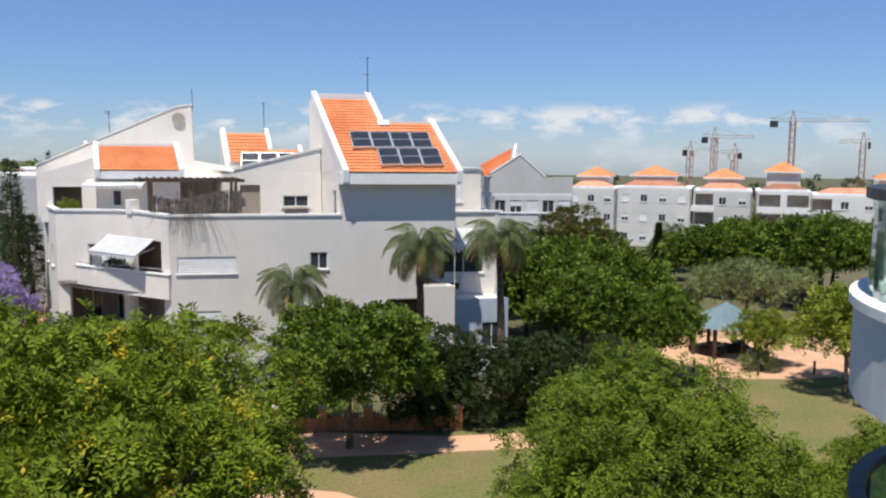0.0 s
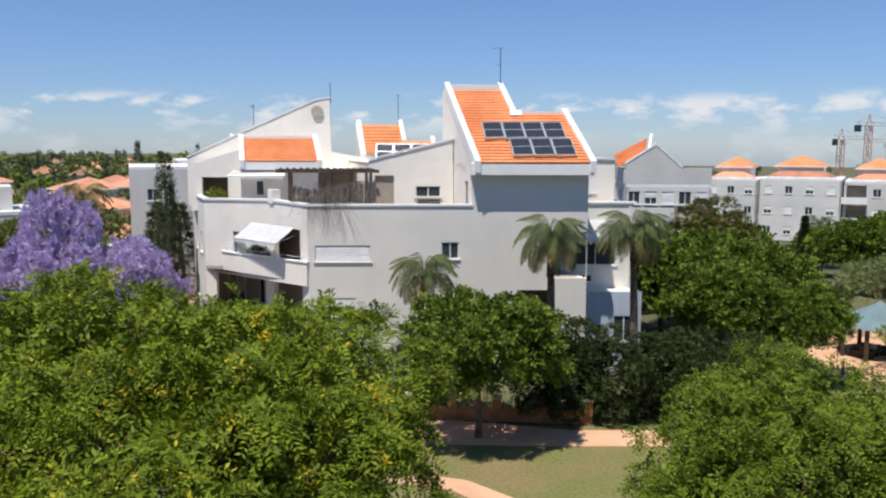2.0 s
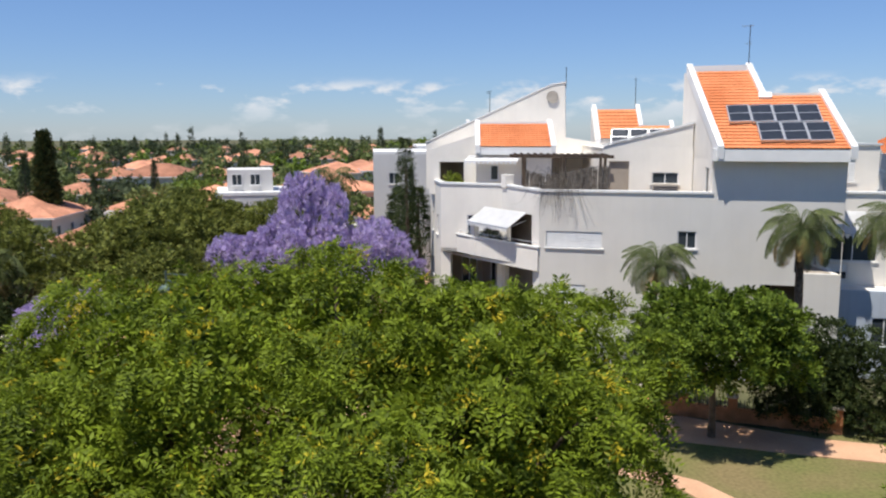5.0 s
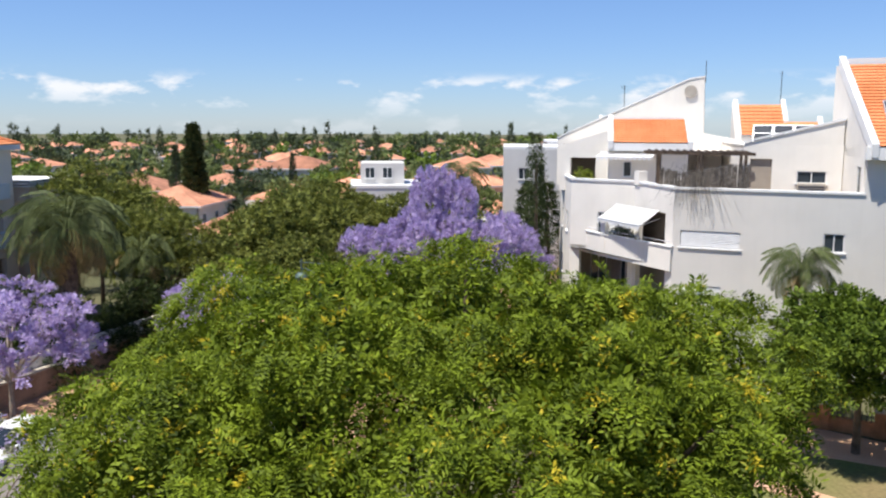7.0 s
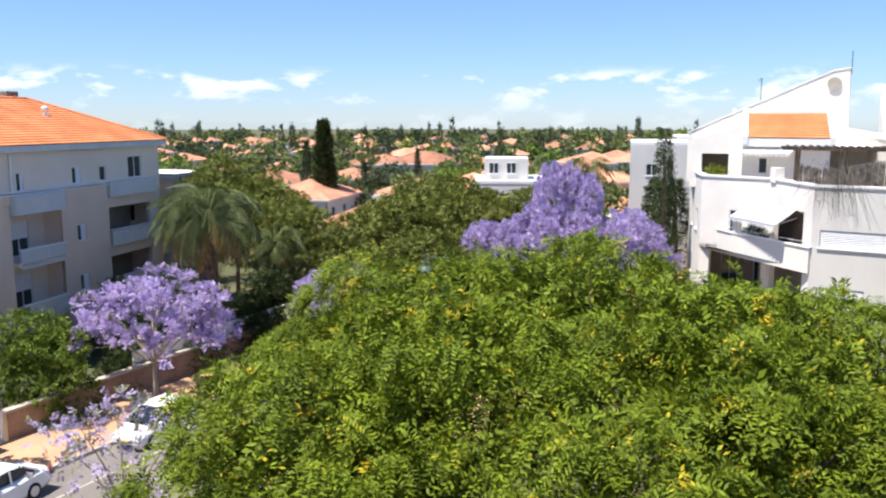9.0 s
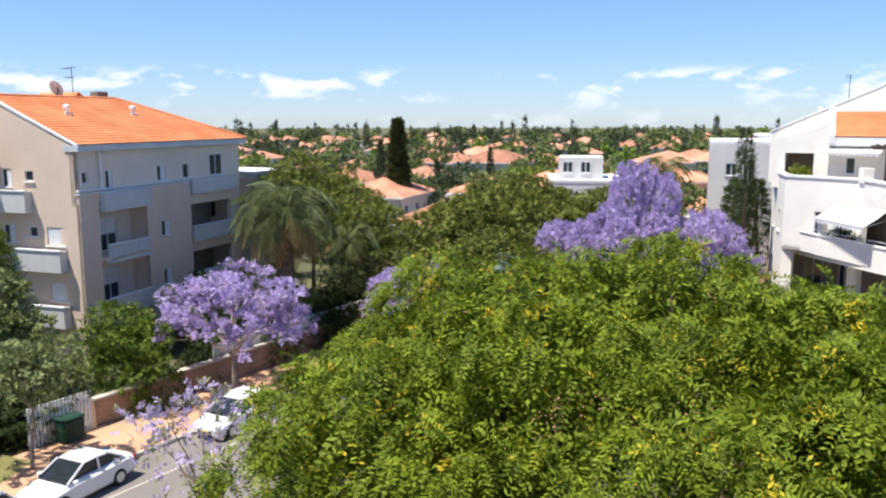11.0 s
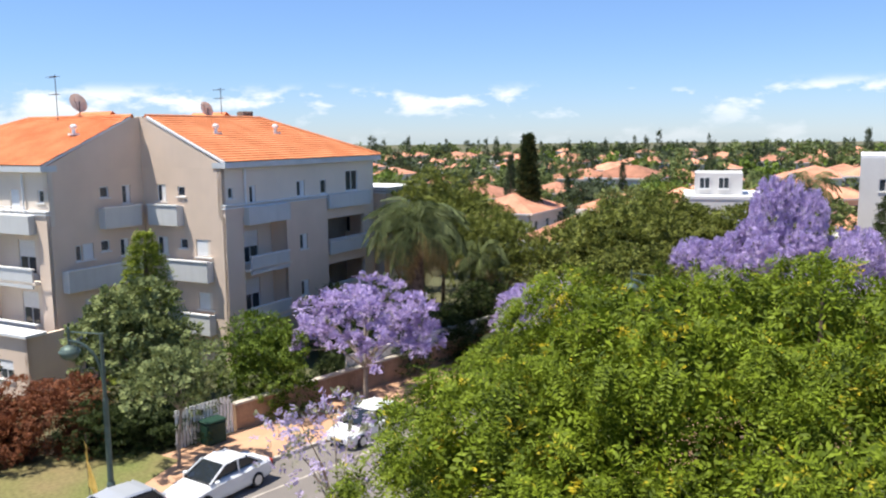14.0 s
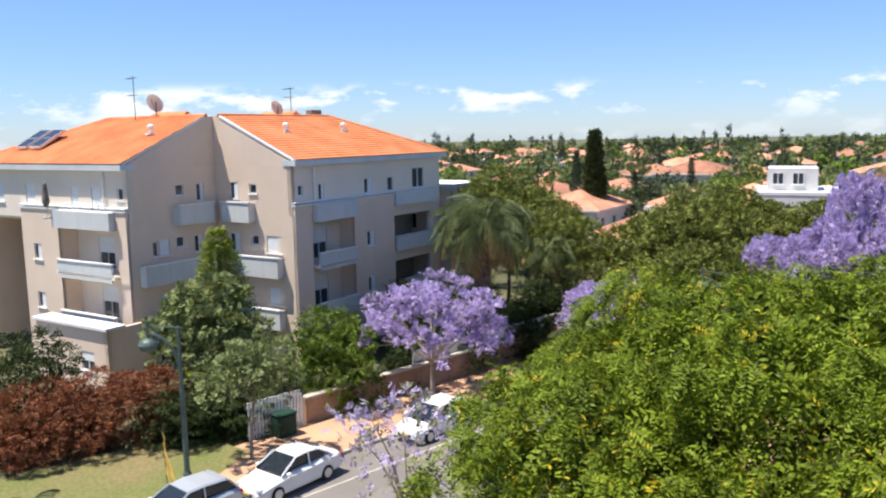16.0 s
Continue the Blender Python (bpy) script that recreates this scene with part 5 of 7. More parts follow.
# hanging balconies on the gable ends
for a, b, s0, s1, zt in ((c2(6.4, 0), c2(0, 0), 0.9, 3.3, 9.95), (c2(6.4, 0), c2(0, 0), 2.2, 5.5, 6.65), (c2(6.4, 0), c2(0, 0), 2.2, 5.5, 3.45), (c2(6.4, LV), c2(6.4, 0), 3.2, 5.9, 9.95), (c2(6.4, LV), c2(6.4, 0), 0.5, 5.9, 6.6), (c2(6.4, LV), c2(6.4, 0), 0.5, 5.9, 3.4)):
    m = run(a, b)
    part("balcony_panel", bx(s0, s1, -0.55, -0.43, zt - 1.2, zt), M["balcony"], flats, "blue-white balcony panel", m)
    part("balcony_panel", bx(s0, s0 + 0.12, -0.43, 0, zt - 1.2, zt), M["balcony"], flats, "", m)
    part("balcony_panel", bx(s1 - 0.12, s1, -0.43, 0, zt - 1.2, zt), M["balcony"], flats, "", m)
    part("balcony_floor", bx(s0 + 0.12, s1 - 0.12, -0.43, 0, zt - 1.15, zt - 1.0), CRM, flats, "", m)
    part("coping", bx(s0 - 0.04, s1 + 0.04, -0.6, -0.39, zt + 0.003, zt + 0.08), M["trim"], flats, "", m)
# low garden-side wing with a white-edged roof terrace
facade(flats, c2(-0.5, 17.2), c2(-0.5, 21.5), 0, 9.6, 0.25, [], CRM)
facade(flats, c2(5, 17.2), c2(-0.5, 17.2), 0, 9.6, 0.25, [], GR)
for z in (9.62, 9.82, 10.0):
    part("coping", prism([c2(-0.7, 17.0), c2(-0.7, 21.7), c2(5, 21.7), c2(5, 17.0)], z, z + 0.09), M["trim"], flats)
# downpipes
for s in (1.9,):
    part("downpipe", beam(c3(-0.12, s, 9.3), c3(-0.12, s, 12.1), 0.07), M["trim"], flats)
part("downpipe", beam(c3(8.4, LV - 0.12, 9.3), c3(8.4, LV - 0.12, 12.1), 0.07), M["trim"], flats)
o2 = site(C2.x, C2.y)


def vent(m, label):
    ob = thing("roof_vent", label, "roof vent", m)
    part("pipe", beam((0, 0, -0.2), (0, 0, 0.32), 0.11, None, 10), M["trim"], ob)
    bm = bmesh.new()
    bmesh.ops.create_uvsphere(bm, u_segments=12, v_segments=8, radius=0.21, matrix=Matrix.Translation((0, 0, 0.42)) @ Matrix.Diagonal((1, 1, 0.85, 1)))
    part("cap", bm, M["trim"], ob, "round white cap")
    part("flashing", bx(-0.3, 0.3, -0.25, 0.25, -0.06, 0.05), M["trim"], ob)
    return ob


ZR = lambda k: E0 + (RIDGE - E0) * k
for v in (3.2, 9.0):
    vent(o2 @ Matrix.Translation(c3(-0.4 + 6.3 * 0.62, v + 0.3, ZR(0.62))), "white ball-topped vent pipe on the tiles")
vent(o2 @ Matrix.Translation(c3(8.2, LV - 0.4 + 6.0 * 0.62, ZR(0.62))), "white ball-topped vent pipe on the tiles")
dish(o2 @ Matrix.Translation(c3(10.9, -0.6, 15.4)) @ pose(0, 0, 0, 0, 0, 215), 0.62, "round grey satellite dish on the roof ridge")
dish(o2 @ Matrix.Translation(c3(8.0, 7.6, 15.2)) @ pose(0, 0, 0, 0, 0, 200), 0.55, "round grey satellite dish behind the ridge")
antenna(o2 @ Matrix.Translation(c3(12.5, -1.0, 15.4)), 2.6, [(2.5, 1.9), (1.4, 1.2)], "comb-shaped television aerial above the tiles")
antenna(o2 @ Matrix.Translation(c3(7.3, 8.2, 15.2)), 2.2, [(2.1, 1.6), (1.5, 1.1)], "comb-shaped television aerial above the tiles")
for i in range(2):
    solar_panel(o2 @ Matrix.Translation(c3(19.3 - i * 1.5, LV + 1.3, E0 + 1.0)) @ pose(0, 0, 0, 30, 0, math.degrees(math.atan2(-U2.y, -U2.x))), 1.2, 2.2, "solar panels on the tiled roof")
part("roof_tank", bx(-0.5, 0.5, -0.4, 0.4, 0, 0.6, None, 0.05), M["brush"], None, "", o2 @ Matrix.Translation(c3(6.6, 9.8, 15.2)))
tagged(bpy.data.objects["roof_tank"], "boxy brown roof unit behind the ridge", "roof unit")

ps = thing("parasol", "closed grey parasol on the top terrace", "parasol", o2 @ Matrix.Translation(c3(13.2, LV - 0.7, 9.28)))
part("pole", beam((0, 0, 0), (0, 0, 2.3), 0.03), M["alu"], ps)
part("canopy", limb(bmesh.new(), [(0, 0, 0.7), (0, 0, 1.0), (0, 0, 2.1), (0, 0, 2.25)], [0.1, 0.24, 0.12, 0.02], 9), M["brush"], ps)
part("foot", beam((0, 0, 0.0), (0, 0, 0.08), 0.25, None, 12), M["kerb"], ps)
tr_ = thing("terrace_railing", "white metal railing along the top terrace", "railing", o2)
for k in range(7):
    part("baluster", beam(c3(6.5 + k * 0.6, LV - 1.4, 10.0), c3(6.5 + k * 0.6, LV - 1.4, 10.38), 0.02), M["trim"], tr_)
part("rail", beam(c3(6.4, LV - 1.4, 10.38), c3(10.2, LV - 1.4, 10.38), 0.03), M["trim"], tr_)


# ---- trees near the camera ----
def big_tipuana():
    rng = np.random.default_rng(11)
    base = thing("tree", "broad feathery green tree with yellow blossom below the balcony", "tree", site(-8.44, 14.87))
    bl = clumps(rng, (0, 0, 8.1), (7.3, 7.3, 3.45), 104, 1.05, 0.66, -0.8, 3.6)
    for a, b, c in ((-4.4, -5.4, 7.4), (-5.3, -4.0, 6.7), (-3.1, -5.9, 6.4), (-5.8, -2.4, 7.6), (-4.6, -5.1, 5.5)):
        bl.append((a, b, c, 1.35, 1.35, 0.9))
    # flat shoulder towards the house, undercut below
    bl = [(*b[:2], b[2] - 0.16 * max(0.0, b[0]), *b[3:]) for b in bl if b[0] + 0.19 * b[1] < 4.7]
    for a, b, c in ((5.0, 0.2, 9.9), (4.6, 1.9, 9.65), (5.0, -1.5, 9.6), (3.7, 0.7, 10.3), (4.2, -2.8, 9.7), (3.6, 3.1, 9.95), (5.0, -0.7, 8.1), (4.6, 1.2, 8.0), (4.0, -1.2, 10.0), (2.4, 0.2, 10.3), (1.9, -1.9, 10.1), (2.6, 2.1, 9.9)):
        bl.append((a, b, c, 1.2, 1.2, 0.75))
    bm = bmesh.new()
    limb(bm, [(0, 0, -0.1), (0.2, 0.1, 2.4), (0.1, 0, 4.6)], [0.46, 0.36, 0.3], 10)
    for b in bl[::3]:
        limb(bm, [(0.1, 0, 4.4), (b[0] * 0.5, b[1] * 0.5, 6.4), b[:3]], [0.2, 0.12, 0.03], 6)
    part("trunk", bm, M["bark"], base)
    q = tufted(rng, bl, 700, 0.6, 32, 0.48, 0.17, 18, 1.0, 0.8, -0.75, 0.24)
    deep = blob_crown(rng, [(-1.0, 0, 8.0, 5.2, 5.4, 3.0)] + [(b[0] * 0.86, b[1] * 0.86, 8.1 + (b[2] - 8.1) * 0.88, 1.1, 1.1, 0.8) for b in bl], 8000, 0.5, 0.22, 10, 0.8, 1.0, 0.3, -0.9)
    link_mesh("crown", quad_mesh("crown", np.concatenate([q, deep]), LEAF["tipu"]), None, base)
    return base


big_tipuana()
T_BROAD = "round-crowned green park tree with a short trunk"
broad = [tree("tree", T_BROAD, "broad", 21 + i, 7.0, 3.9, 4200, 0.26, 38, 0.25, 0.44, 0.28, 8, 0.35, deep=1200, tufts=330, tuft=0.6, per=15) for i in range(3)]
put(broad[0], -4.4, 42.1, 0, 0, 1.0)["label"] = "round-crowned green tree on the lawn beside the path"
put(broad[1], 12.9, 56.5, 0, 40, 0.82)
put(broad[2], 9.2, 58.5, 0, 0, 0.95)
tip3 = tree("tree", "feathery bright green park tree", "tipu_low", 31, 8.4, 4.4, 5200, 0.12, 52, 0.2, 0.44, 0.17, 12, 0.9, size=0.3, spread=0.6, deep=2600, tufts=420, tuft=0.55, per=18)
put(tip3, 6.2, 25.0)
again(tip3, 14.5, 27.5, 0, 130, 0.72)
park = [tree("tree", T_BROAD, "broad", 26 + i, 7.0, 3.9, 1600, 0.26, 34, 0.25, 0.6, 0.32, 7, 0.3, deep=500, tufts=240, tuft=0.7, per=10) for i in range(3)]
put(park[0], 10.4, 72, 0, 0, 1.02), put(park[1], 6.0, 64.5, 0, 70, 1.12), put(park[2], 12.8, 68, 0, 130, 0.98)
for x, y, s, r, k in ((3.5, 67, 1.05, 20, 2), (16.5, 74, 0.62, 250, 1), (30, 91, 1.05, 10, 1), (34.5, 86, 1.15, 90, 2), (26.5, 93, 0.95, 160, 0), (39, 92, 1.1, 300, 1), (27.5, 112, 0.6, 30, 2), (44, 84, 1.0, 60, 0), (33, 100, 1.0, 110, 2), (15, 92, 0.9, 80, 1), (26, 103, 0.5, 210, 1), (48, 96, 1.1, 33, 1), (5.0, 80, 0.98, 120, 0)):
    again(park[k], x, y, 0, r, s)
red_top = tree("tree", "green tree with reddish new leaves on top", "reddish", 41, 8.6, 3.0, 2400, 0.35, 22, 0.36, 0.42, 0.26, 8, 0.2)
put(red_top, 10.9, 77.0, 0, 0, 1.08)
lt = tree("tree", "small yellow-green park tree with a thin trunk", "light", 43, 4.6, 2.3, 2000, 0.28, 18, 0.36, 0.4, 0.24, 8, 0.3, trunk_r=0.09)
put(lt, 21.7, 60.6, 0, 0, 0.8)
again(lt, 24.3, 54.2, 0, 90, 1.32)
flat_t = tree("tree", "wide flat-topped olive-green tree behind the gazebo", "olive", 47, 5.0, 4.6, 2600, 0.45, 26, 0.3, 0.4, 0.22, 8, 0.2)
put(flat_t, 24.5, 73.5)
cyp = conifer("cypress_tree", "dark narrow cypress beside the park", "cyp", 51, 12.0, 1.5, 3200)
put(cyp, 22.9, 98, 0, 0, 0.55)
PALM = "slender feather palm beside the white house"
palm(PALM, site(-8.5, 48.6, 0, 0), 6.9, 2.9, 34, 3, 0.16, "palm", -48, 4, "palms by the house")
palm(PALM, site(-1.2, 49.2, 0, 0), 8.9, 3.1, 34, 5, 0.2, "palm", -50, 9, "palms by the house")
palm(PALM, site(3.4, 51.6, 0, 0), 9.1, 3.2, 34, 8, 0.2, "palm", -52, 6, "palms by the house")
palm("tall feather palm among the park trees", site(37.3, 90.5, 0, 0), 7.4, 3.2, 22, 12, 0.2)
palm("thin palm in front of the far flats", site(28.4, 116, 0, 0), 4.6, 2.4, 18, 13, 0.15)
hb = bush("hedge", "dense dark green hedge along the park path", "darkleaf", 61, site(2.2, 46.6, 0, 0), 2.7, 1.7, 4.7, 3000, 0.32, "hedge")
again(hb, 6.0, 47.6, 0, 90, 1.0, 0.95)
again(hb, -0.8, 46.2, 0, 40, 1.0, 1.1)
again(hb, -8.0, 47.4, 0, 10, 0.8)
again(hb, 9.2, 49.5, 0, 70, 0.9, 0.85)
fb = bush("shrub", "flowering shrub with small white blossom by the hedge", "olive", 63, site(5.6, 49.6, 0, 0), 2.4, 1.6, 2.7, 1700, 0.3, "shrub")
again(fb, 9.5, 53.0, 0, 80, 0.8)
again(fb, 21.0, 59.5, 0, 20, 0.55)
jac_label = "jacaranda covered in violet blossom"
jac = tree("jacaranda_tree", jac_label, "jac", 71, 11.2, 5.2, 6000, 0.3, 46, 0.2, 0.42, 0.3, 8, 0.1, 0.6, "bark_pale", 0.2, fill=False, tufts=330, tuft=0.65, per=15)
put(jac, -29.6, 48.4, 0, 30, 1.0).scale = (0.5, 0.5, 1.02)
again(jac, -33.0, 46.6, 0, 100, 0.56, 0.70)
again(jac, -26.2, 49.8, 0, 220, 0.6, 0.76)
again(jac, -29.0, 46.6, 0, 300, 0.6, 0.8)
jac_b = tree("jacaranda_tree", jac_label, "jac", 73, 7.0, 3.8, 3200, 0.22, 34, 0.2, 0.36, 0.3, 8, 0.1, 0.6, "bark_pale", 0.13, fill=False, tufts=175, tuft=0.5, per=15)
put(jac_b, -38.9, 25.2, 0, 0, 0.95)
again(jac, -37.2, 36.2, 0, 190, 0.5)
bare = tree("jacaranda_tree", "thinly leaved jacaranda with bare branches and a few violet flowers", "jacthin", 75, 6.6, 2.7, 260, 0.15, 24, 0.2, 0.32, 0.3, 8, 0.1, 0.6, "bark_pale", 0.09, fill=False)
put(bare, -24.2, 14.4)
palm("old date palm with a skirt of dry brown fronds", site(-43.6, 32.0, 0, 0), 8.3, 4.8, 40, 17, 0.45, "palm", -22, 14, "", 0.55, 44)
fic = tree("tree", "dense round olive-green tree among the gardens", "mid", 81, 11.6, 5.2, 2800, 0.2, 34, 0.32, 0.45, 0.26, 8, 0.2, deep=700, tufts=320, tuft=0.75, per=12)
put(fic, -55.5, 43.5, 0, 0, 0.95)
again(fic, -47.5, 42.5, 0, 60, 0.72)
again(fic, -62, 52, 0, 120, 0.75)
dk = tree("tree", "olive green spreading garden tree", "mid", 83, 9.8, 5.0, 2600, 0.2, 36, 0.26, 0.5, 0.28, 8, 0.3, 0.5, deep=700, tufts=300, tuft=0.75, per=12)
put(dk, -40.5, 46.8, 0, 0, 0.95)
again(dk, -44.5, 52.5, 0, 80, 0.95)
again(dk, -35.5, 42.0, 0, 160, 0.74)
again(dk, -47, 60, 0, 210, 0.95)
again(dk, -38, 60, 0, 260, 0.9)
again(dk, -33.5, 57, 0, 20, 0.7)
palm("grey-green palm among the street trees", site(-46.5, 39.8, 0, 0), 5.6, 3.6, 26, 19, 0.25, "palm", -45, 3)
palm("grey-green palm among the street trees", site(-49, 36.5, 0, 0), 6.2, 3.8, 26, 23, 0.25, "palm", -45, 3)
palm("tall grey-green palm behind the jacaranda", site(-42.4, 73.5, 0, 0), 9.2, 3.6, 28, 29, 0.25, "palm", -50, 4)
palm("low palm with silvery arching fronds by the wall", site(-37.6, 34.2, 0, 0), 2.2, 2.4, 22, 31, 0.16, "palm", -20)
palm("low palm on the lawn near the street", site(-27.4, 3.6, 0, 0), 3.2, 2.2, 22, 37, 0.16, "palm", -20)
arau = conifer("conifer_tree", "tall open-branched conifer beside the white house", "cyp", 53, 13.2, 1.5, 1000, True)
put(arau, -30.6, 64.5)
con2 = conifer("conifer_tree", "dark green layered conifer beside the white house", "darkleaf", 55, 9.6, 2.5, 2400, True)
put(con2, -28.6, 62.4)
again(con2, -33, 68, 0, 40, 0.95)
again(arau, -27.6, 58.4, 0, 100, 0.9)
palm("short palm beside the white house", site(-27.6, 55.6, 0, 0), 4.2, 2.6, 24, 41, 0.2, "palm", -50, 4)
# garden of the greige flats
mim = tree("tree", "pale green broad-leaved tree in front of the flats", "olive", 91, 7.2, 2.7, 2400, 0.12, 30, 0.28, 0.40, 0.48, 6, 0.3, 0.7, trunk_r=0.1)
put(mim, -44.3, 15.2)
pine = conifer("conifer_tree", "olive green pointed conifer in front of the flats", "light", 57, 9.0, 2.7, 2600, True)
put(pine, -47.6, 17.2)
yt = tree("tree", "young street tree with broad pale leaves and a thin trunk", "olive", 93, 5.4, 1.9, 900, 0.4, 16, 0.36, 0.34, 0.42, 6, 0.3, 0.7, "bark_pale", 0.07)
put(yt, -36.6, 14.1)
bush("bush", "rounded green bush above the garden wall", "broad", 95, site(-41.6, 20.8, 0, 0), 2.6, 2.2, 4.9, 3000, 0.34)
rb = bush("bush", "wide copper-red hedge at the street corner", "red", 97, site(-42.9, 10.6, 0, 100), 3.4, 2.2, 3.4, 4000, 0.26)
again(rb, -43.7, 7.6, 0, 280, 0.95)
again(rb, -44.6, 4.8, 0, 120, 0.8)
db = bush("bush", "dark green bush beside the flats", "darkleaf", 99, site(-47.2, 7.2, 0, 0), 2.4, 2.2, 5.4, 1700, 0.36)
again(db, -41.6, 13.6, 0, 50, 0.8, 0.5)
again(db, -44.0, 28.6, 0, 90, 0.75, 0.45)
again(db, -45.6, 32.2, 0, 150, 0.8, 0.5)
again(db, -46.3, 36.4, 0, 20, 0.8, 0.45)
again(db, -42.4, 25.2, 0, 200, 0.5, 0.4)
again(db, -47.5, 40.5, 0, 30, 0.9, 0.5)
again(db, -44.6, 36.0, 0, 75, 0.8, 0.55)
again(db, -46.6, 30.0, 0, 140, 0.9, 0.6)
again(db, -43.2, 34.8, 0, 110, 0.75, 0.5)
again(db, -43.0, 30.4, 0, 260, 0.7, 0.5)
again(db, -47.6, 33.6, 0, 10, 1.1, 0.95)
again(db, -45.2, 38.2, 0, 190, 1.0, 0.9)
again(db, -49.6, 31.0, 0, 80, 1.1, 0.9)
again(db, -40.6, 15.6, 0, 30, 0.8, 0.42)
again(db, -40.9, 12.4, 0, 130, 0.7, 0.5)
again(cyp, -79.7, 75.8, 0, 20, 1.2, 1.12)


# ---- garden wall along the pavement ----
gw = tagged(thing("garden_wall", "brown stone garden wall with pale coping and white upper band", "wall", Matrix()), "", "", "", "structure")
for i in range(20):
    a, b = st(0.6 + i * 2.5, 4.25), st(0.6 + i * 2.5 + 2.5, 4.25)
    h = 1.35 + 0.012 * i
    m = run(a, b)
    part("wall_panel", bx(0.004, 2.496, 0, 0.3, -0.1, h), M["stonewall"], gw, "", m)
    part("coping", bx(0.0, 2.49, -0.05, 0.36, h + 0.003, h + 0.1), M["coping"], gw, "", m)
    if i > 2:
        part("upper_band", bx(0.0, 2.5, 0.45, 0.6, -0.1, h + 0.75), M["white"], gw, "white rendered upper band", m)
gate = thing("garden_gate", "white metal slat gate in the garden wall", "gate", run(st(-2.6, 4.3), st(0.5, 4.3)))
for i in range(17):
    part("slat", bx(0.05 + i * 0.18, 0.17 + i * 0.18, 0, 0.04, 0.1, 1.9), M["shutter"], gate)
part("gate_frame", bx(0, 3.1, 0.045, 0.09, 0.3, 0.4), M["alu"], gate)
part("gate_frame", bx(0, 3.1, 0.045, 0.09, 1.6, 1.7), M["alu"], gate)
bin_ = thing("waste_bin", "dark green plastic bin by the gate", "bin", Matrix.Translation((*st(-1.0, 3.75), 0.13)) @ pose(0, 0, 0, 0, 0, 103))
part("body", bx(-0.5, 0.5, -0.35, 0.35, 0, 1.0, None, 0.06), M["greentank"], bin_)
part("lid", bx(-0.54, 0.54, -0.39, 0.39, 1.004, 1.12, None, 0.04), M["greentank"], bin_)


# ---- street things ----
def street_lamp(x, y, turn, label):
    ob = thing("street_lamp", label, "street lamp", site(x, y, 0.12, turn), "lamps along the street")
    bm = limb(bmesh.new(), [(0, 0, -0.1), (0, 0, 0.9), (0, 0, 1.0), (0, 0, 4.2), (0, 0, 4.3), (0, 0, 6.75)], [0.17, 0.16, 0.115, 0.105, 0.08, 0.07], 12)
    part("pole", bm, M["metal_green"], ob)
    arc = [(-0.03 - 1.12 * (1 - math.cos(a)), 0, 4.9 + 1.6 * math.sin(a)) for a in np.linspace(0, 1.57, 9)]
    part("arm", limb(bmesh.new(), arc, [0.065] * 9, 8), M["metal_green"], ob)
    part("tie", beam((0.1, 0, 6.7), (-1.25, 0, 6.85), 0.03), M["metal_green"], ob)
    part("tie", beam((-1.15, 0, 6.2), (-1.15, 0, 7.0), 0.05), M["metal_green"], ob)
    head = bmesh.new()
    bmesh.ops.create_uvsphere(head, u_segments=16, v_segments=10, radius=0.36, matrix=Matrix.Translation((-1.15, 0, 6.05)) @ Matrix.Diagonal((1, 1, 0.8, 1)))
    hd_ = part("lamp_head", head, M["metal_green"], ob)
    rim = bmesh.new()
    bmesh.ops.create_cone(rim, segments=18, radius1=0.4, radius2=0.38, depth=0.06, cap_ends=True, matrix=Matrix.Translation((-1.15, 0, 6.1)))
    part("rim", rim, M["metal_green"], hd_)
    return ob


street_lamp(-34.5, 10.6, 56, "green-grey street lamp with globe head on a curved arm")
street_lamp(-29.4, 36.7, 40, "green-grey street lamp with globe head on a curved arm")

fl = thing("flag", "yellow cloth flag hanging from a slanted stick", "flag", site(-35.9, 10.2, 0.12, 0))
part("stick", beam((0, 0, 0), (-0.35, 0.1, 2.5), 0.02), M["wood"], fl)
fbm = bmesh.new()
rows_ = [[fbm.verts.new((-0.33 + 0.12 * k + 0.55 * j * (0.3 + 0.1 * k), 0.08 * math.sin(j * 2 + k), 2.3 - 0.42 * k - 0.25 * j)) for j in range(4)] for k in range(5)]
for k in range(4):
    for j in range(3):
        fbm.faces.new((rows_[k][j], rows_[k][j + 1], rows_[k + 1][j + 1], rows_[k + 1][j]))
bmesh.ops.solidify(fbm, geom=fbm.faces, thickness=0.008)
part("cloth", fbm, M["flag"], fl)


def loft(bm, sections):
    """Joins cross-sections of equally many points into a skin, closed at the ends."""
    rings = [[bm.verts.new(p) for p in s] for s in sections]
    n = len(rings[0])
    for a, b in zip(rings, rings[1:]):
        for i in range(n):
            j = (i + 1) % n
            bm.faces.new((a[i], a[j], b[j], b[i]))
    bm.faces.new(rings[0][::-1]), bm.faces.new(rings[-1])
    return bm


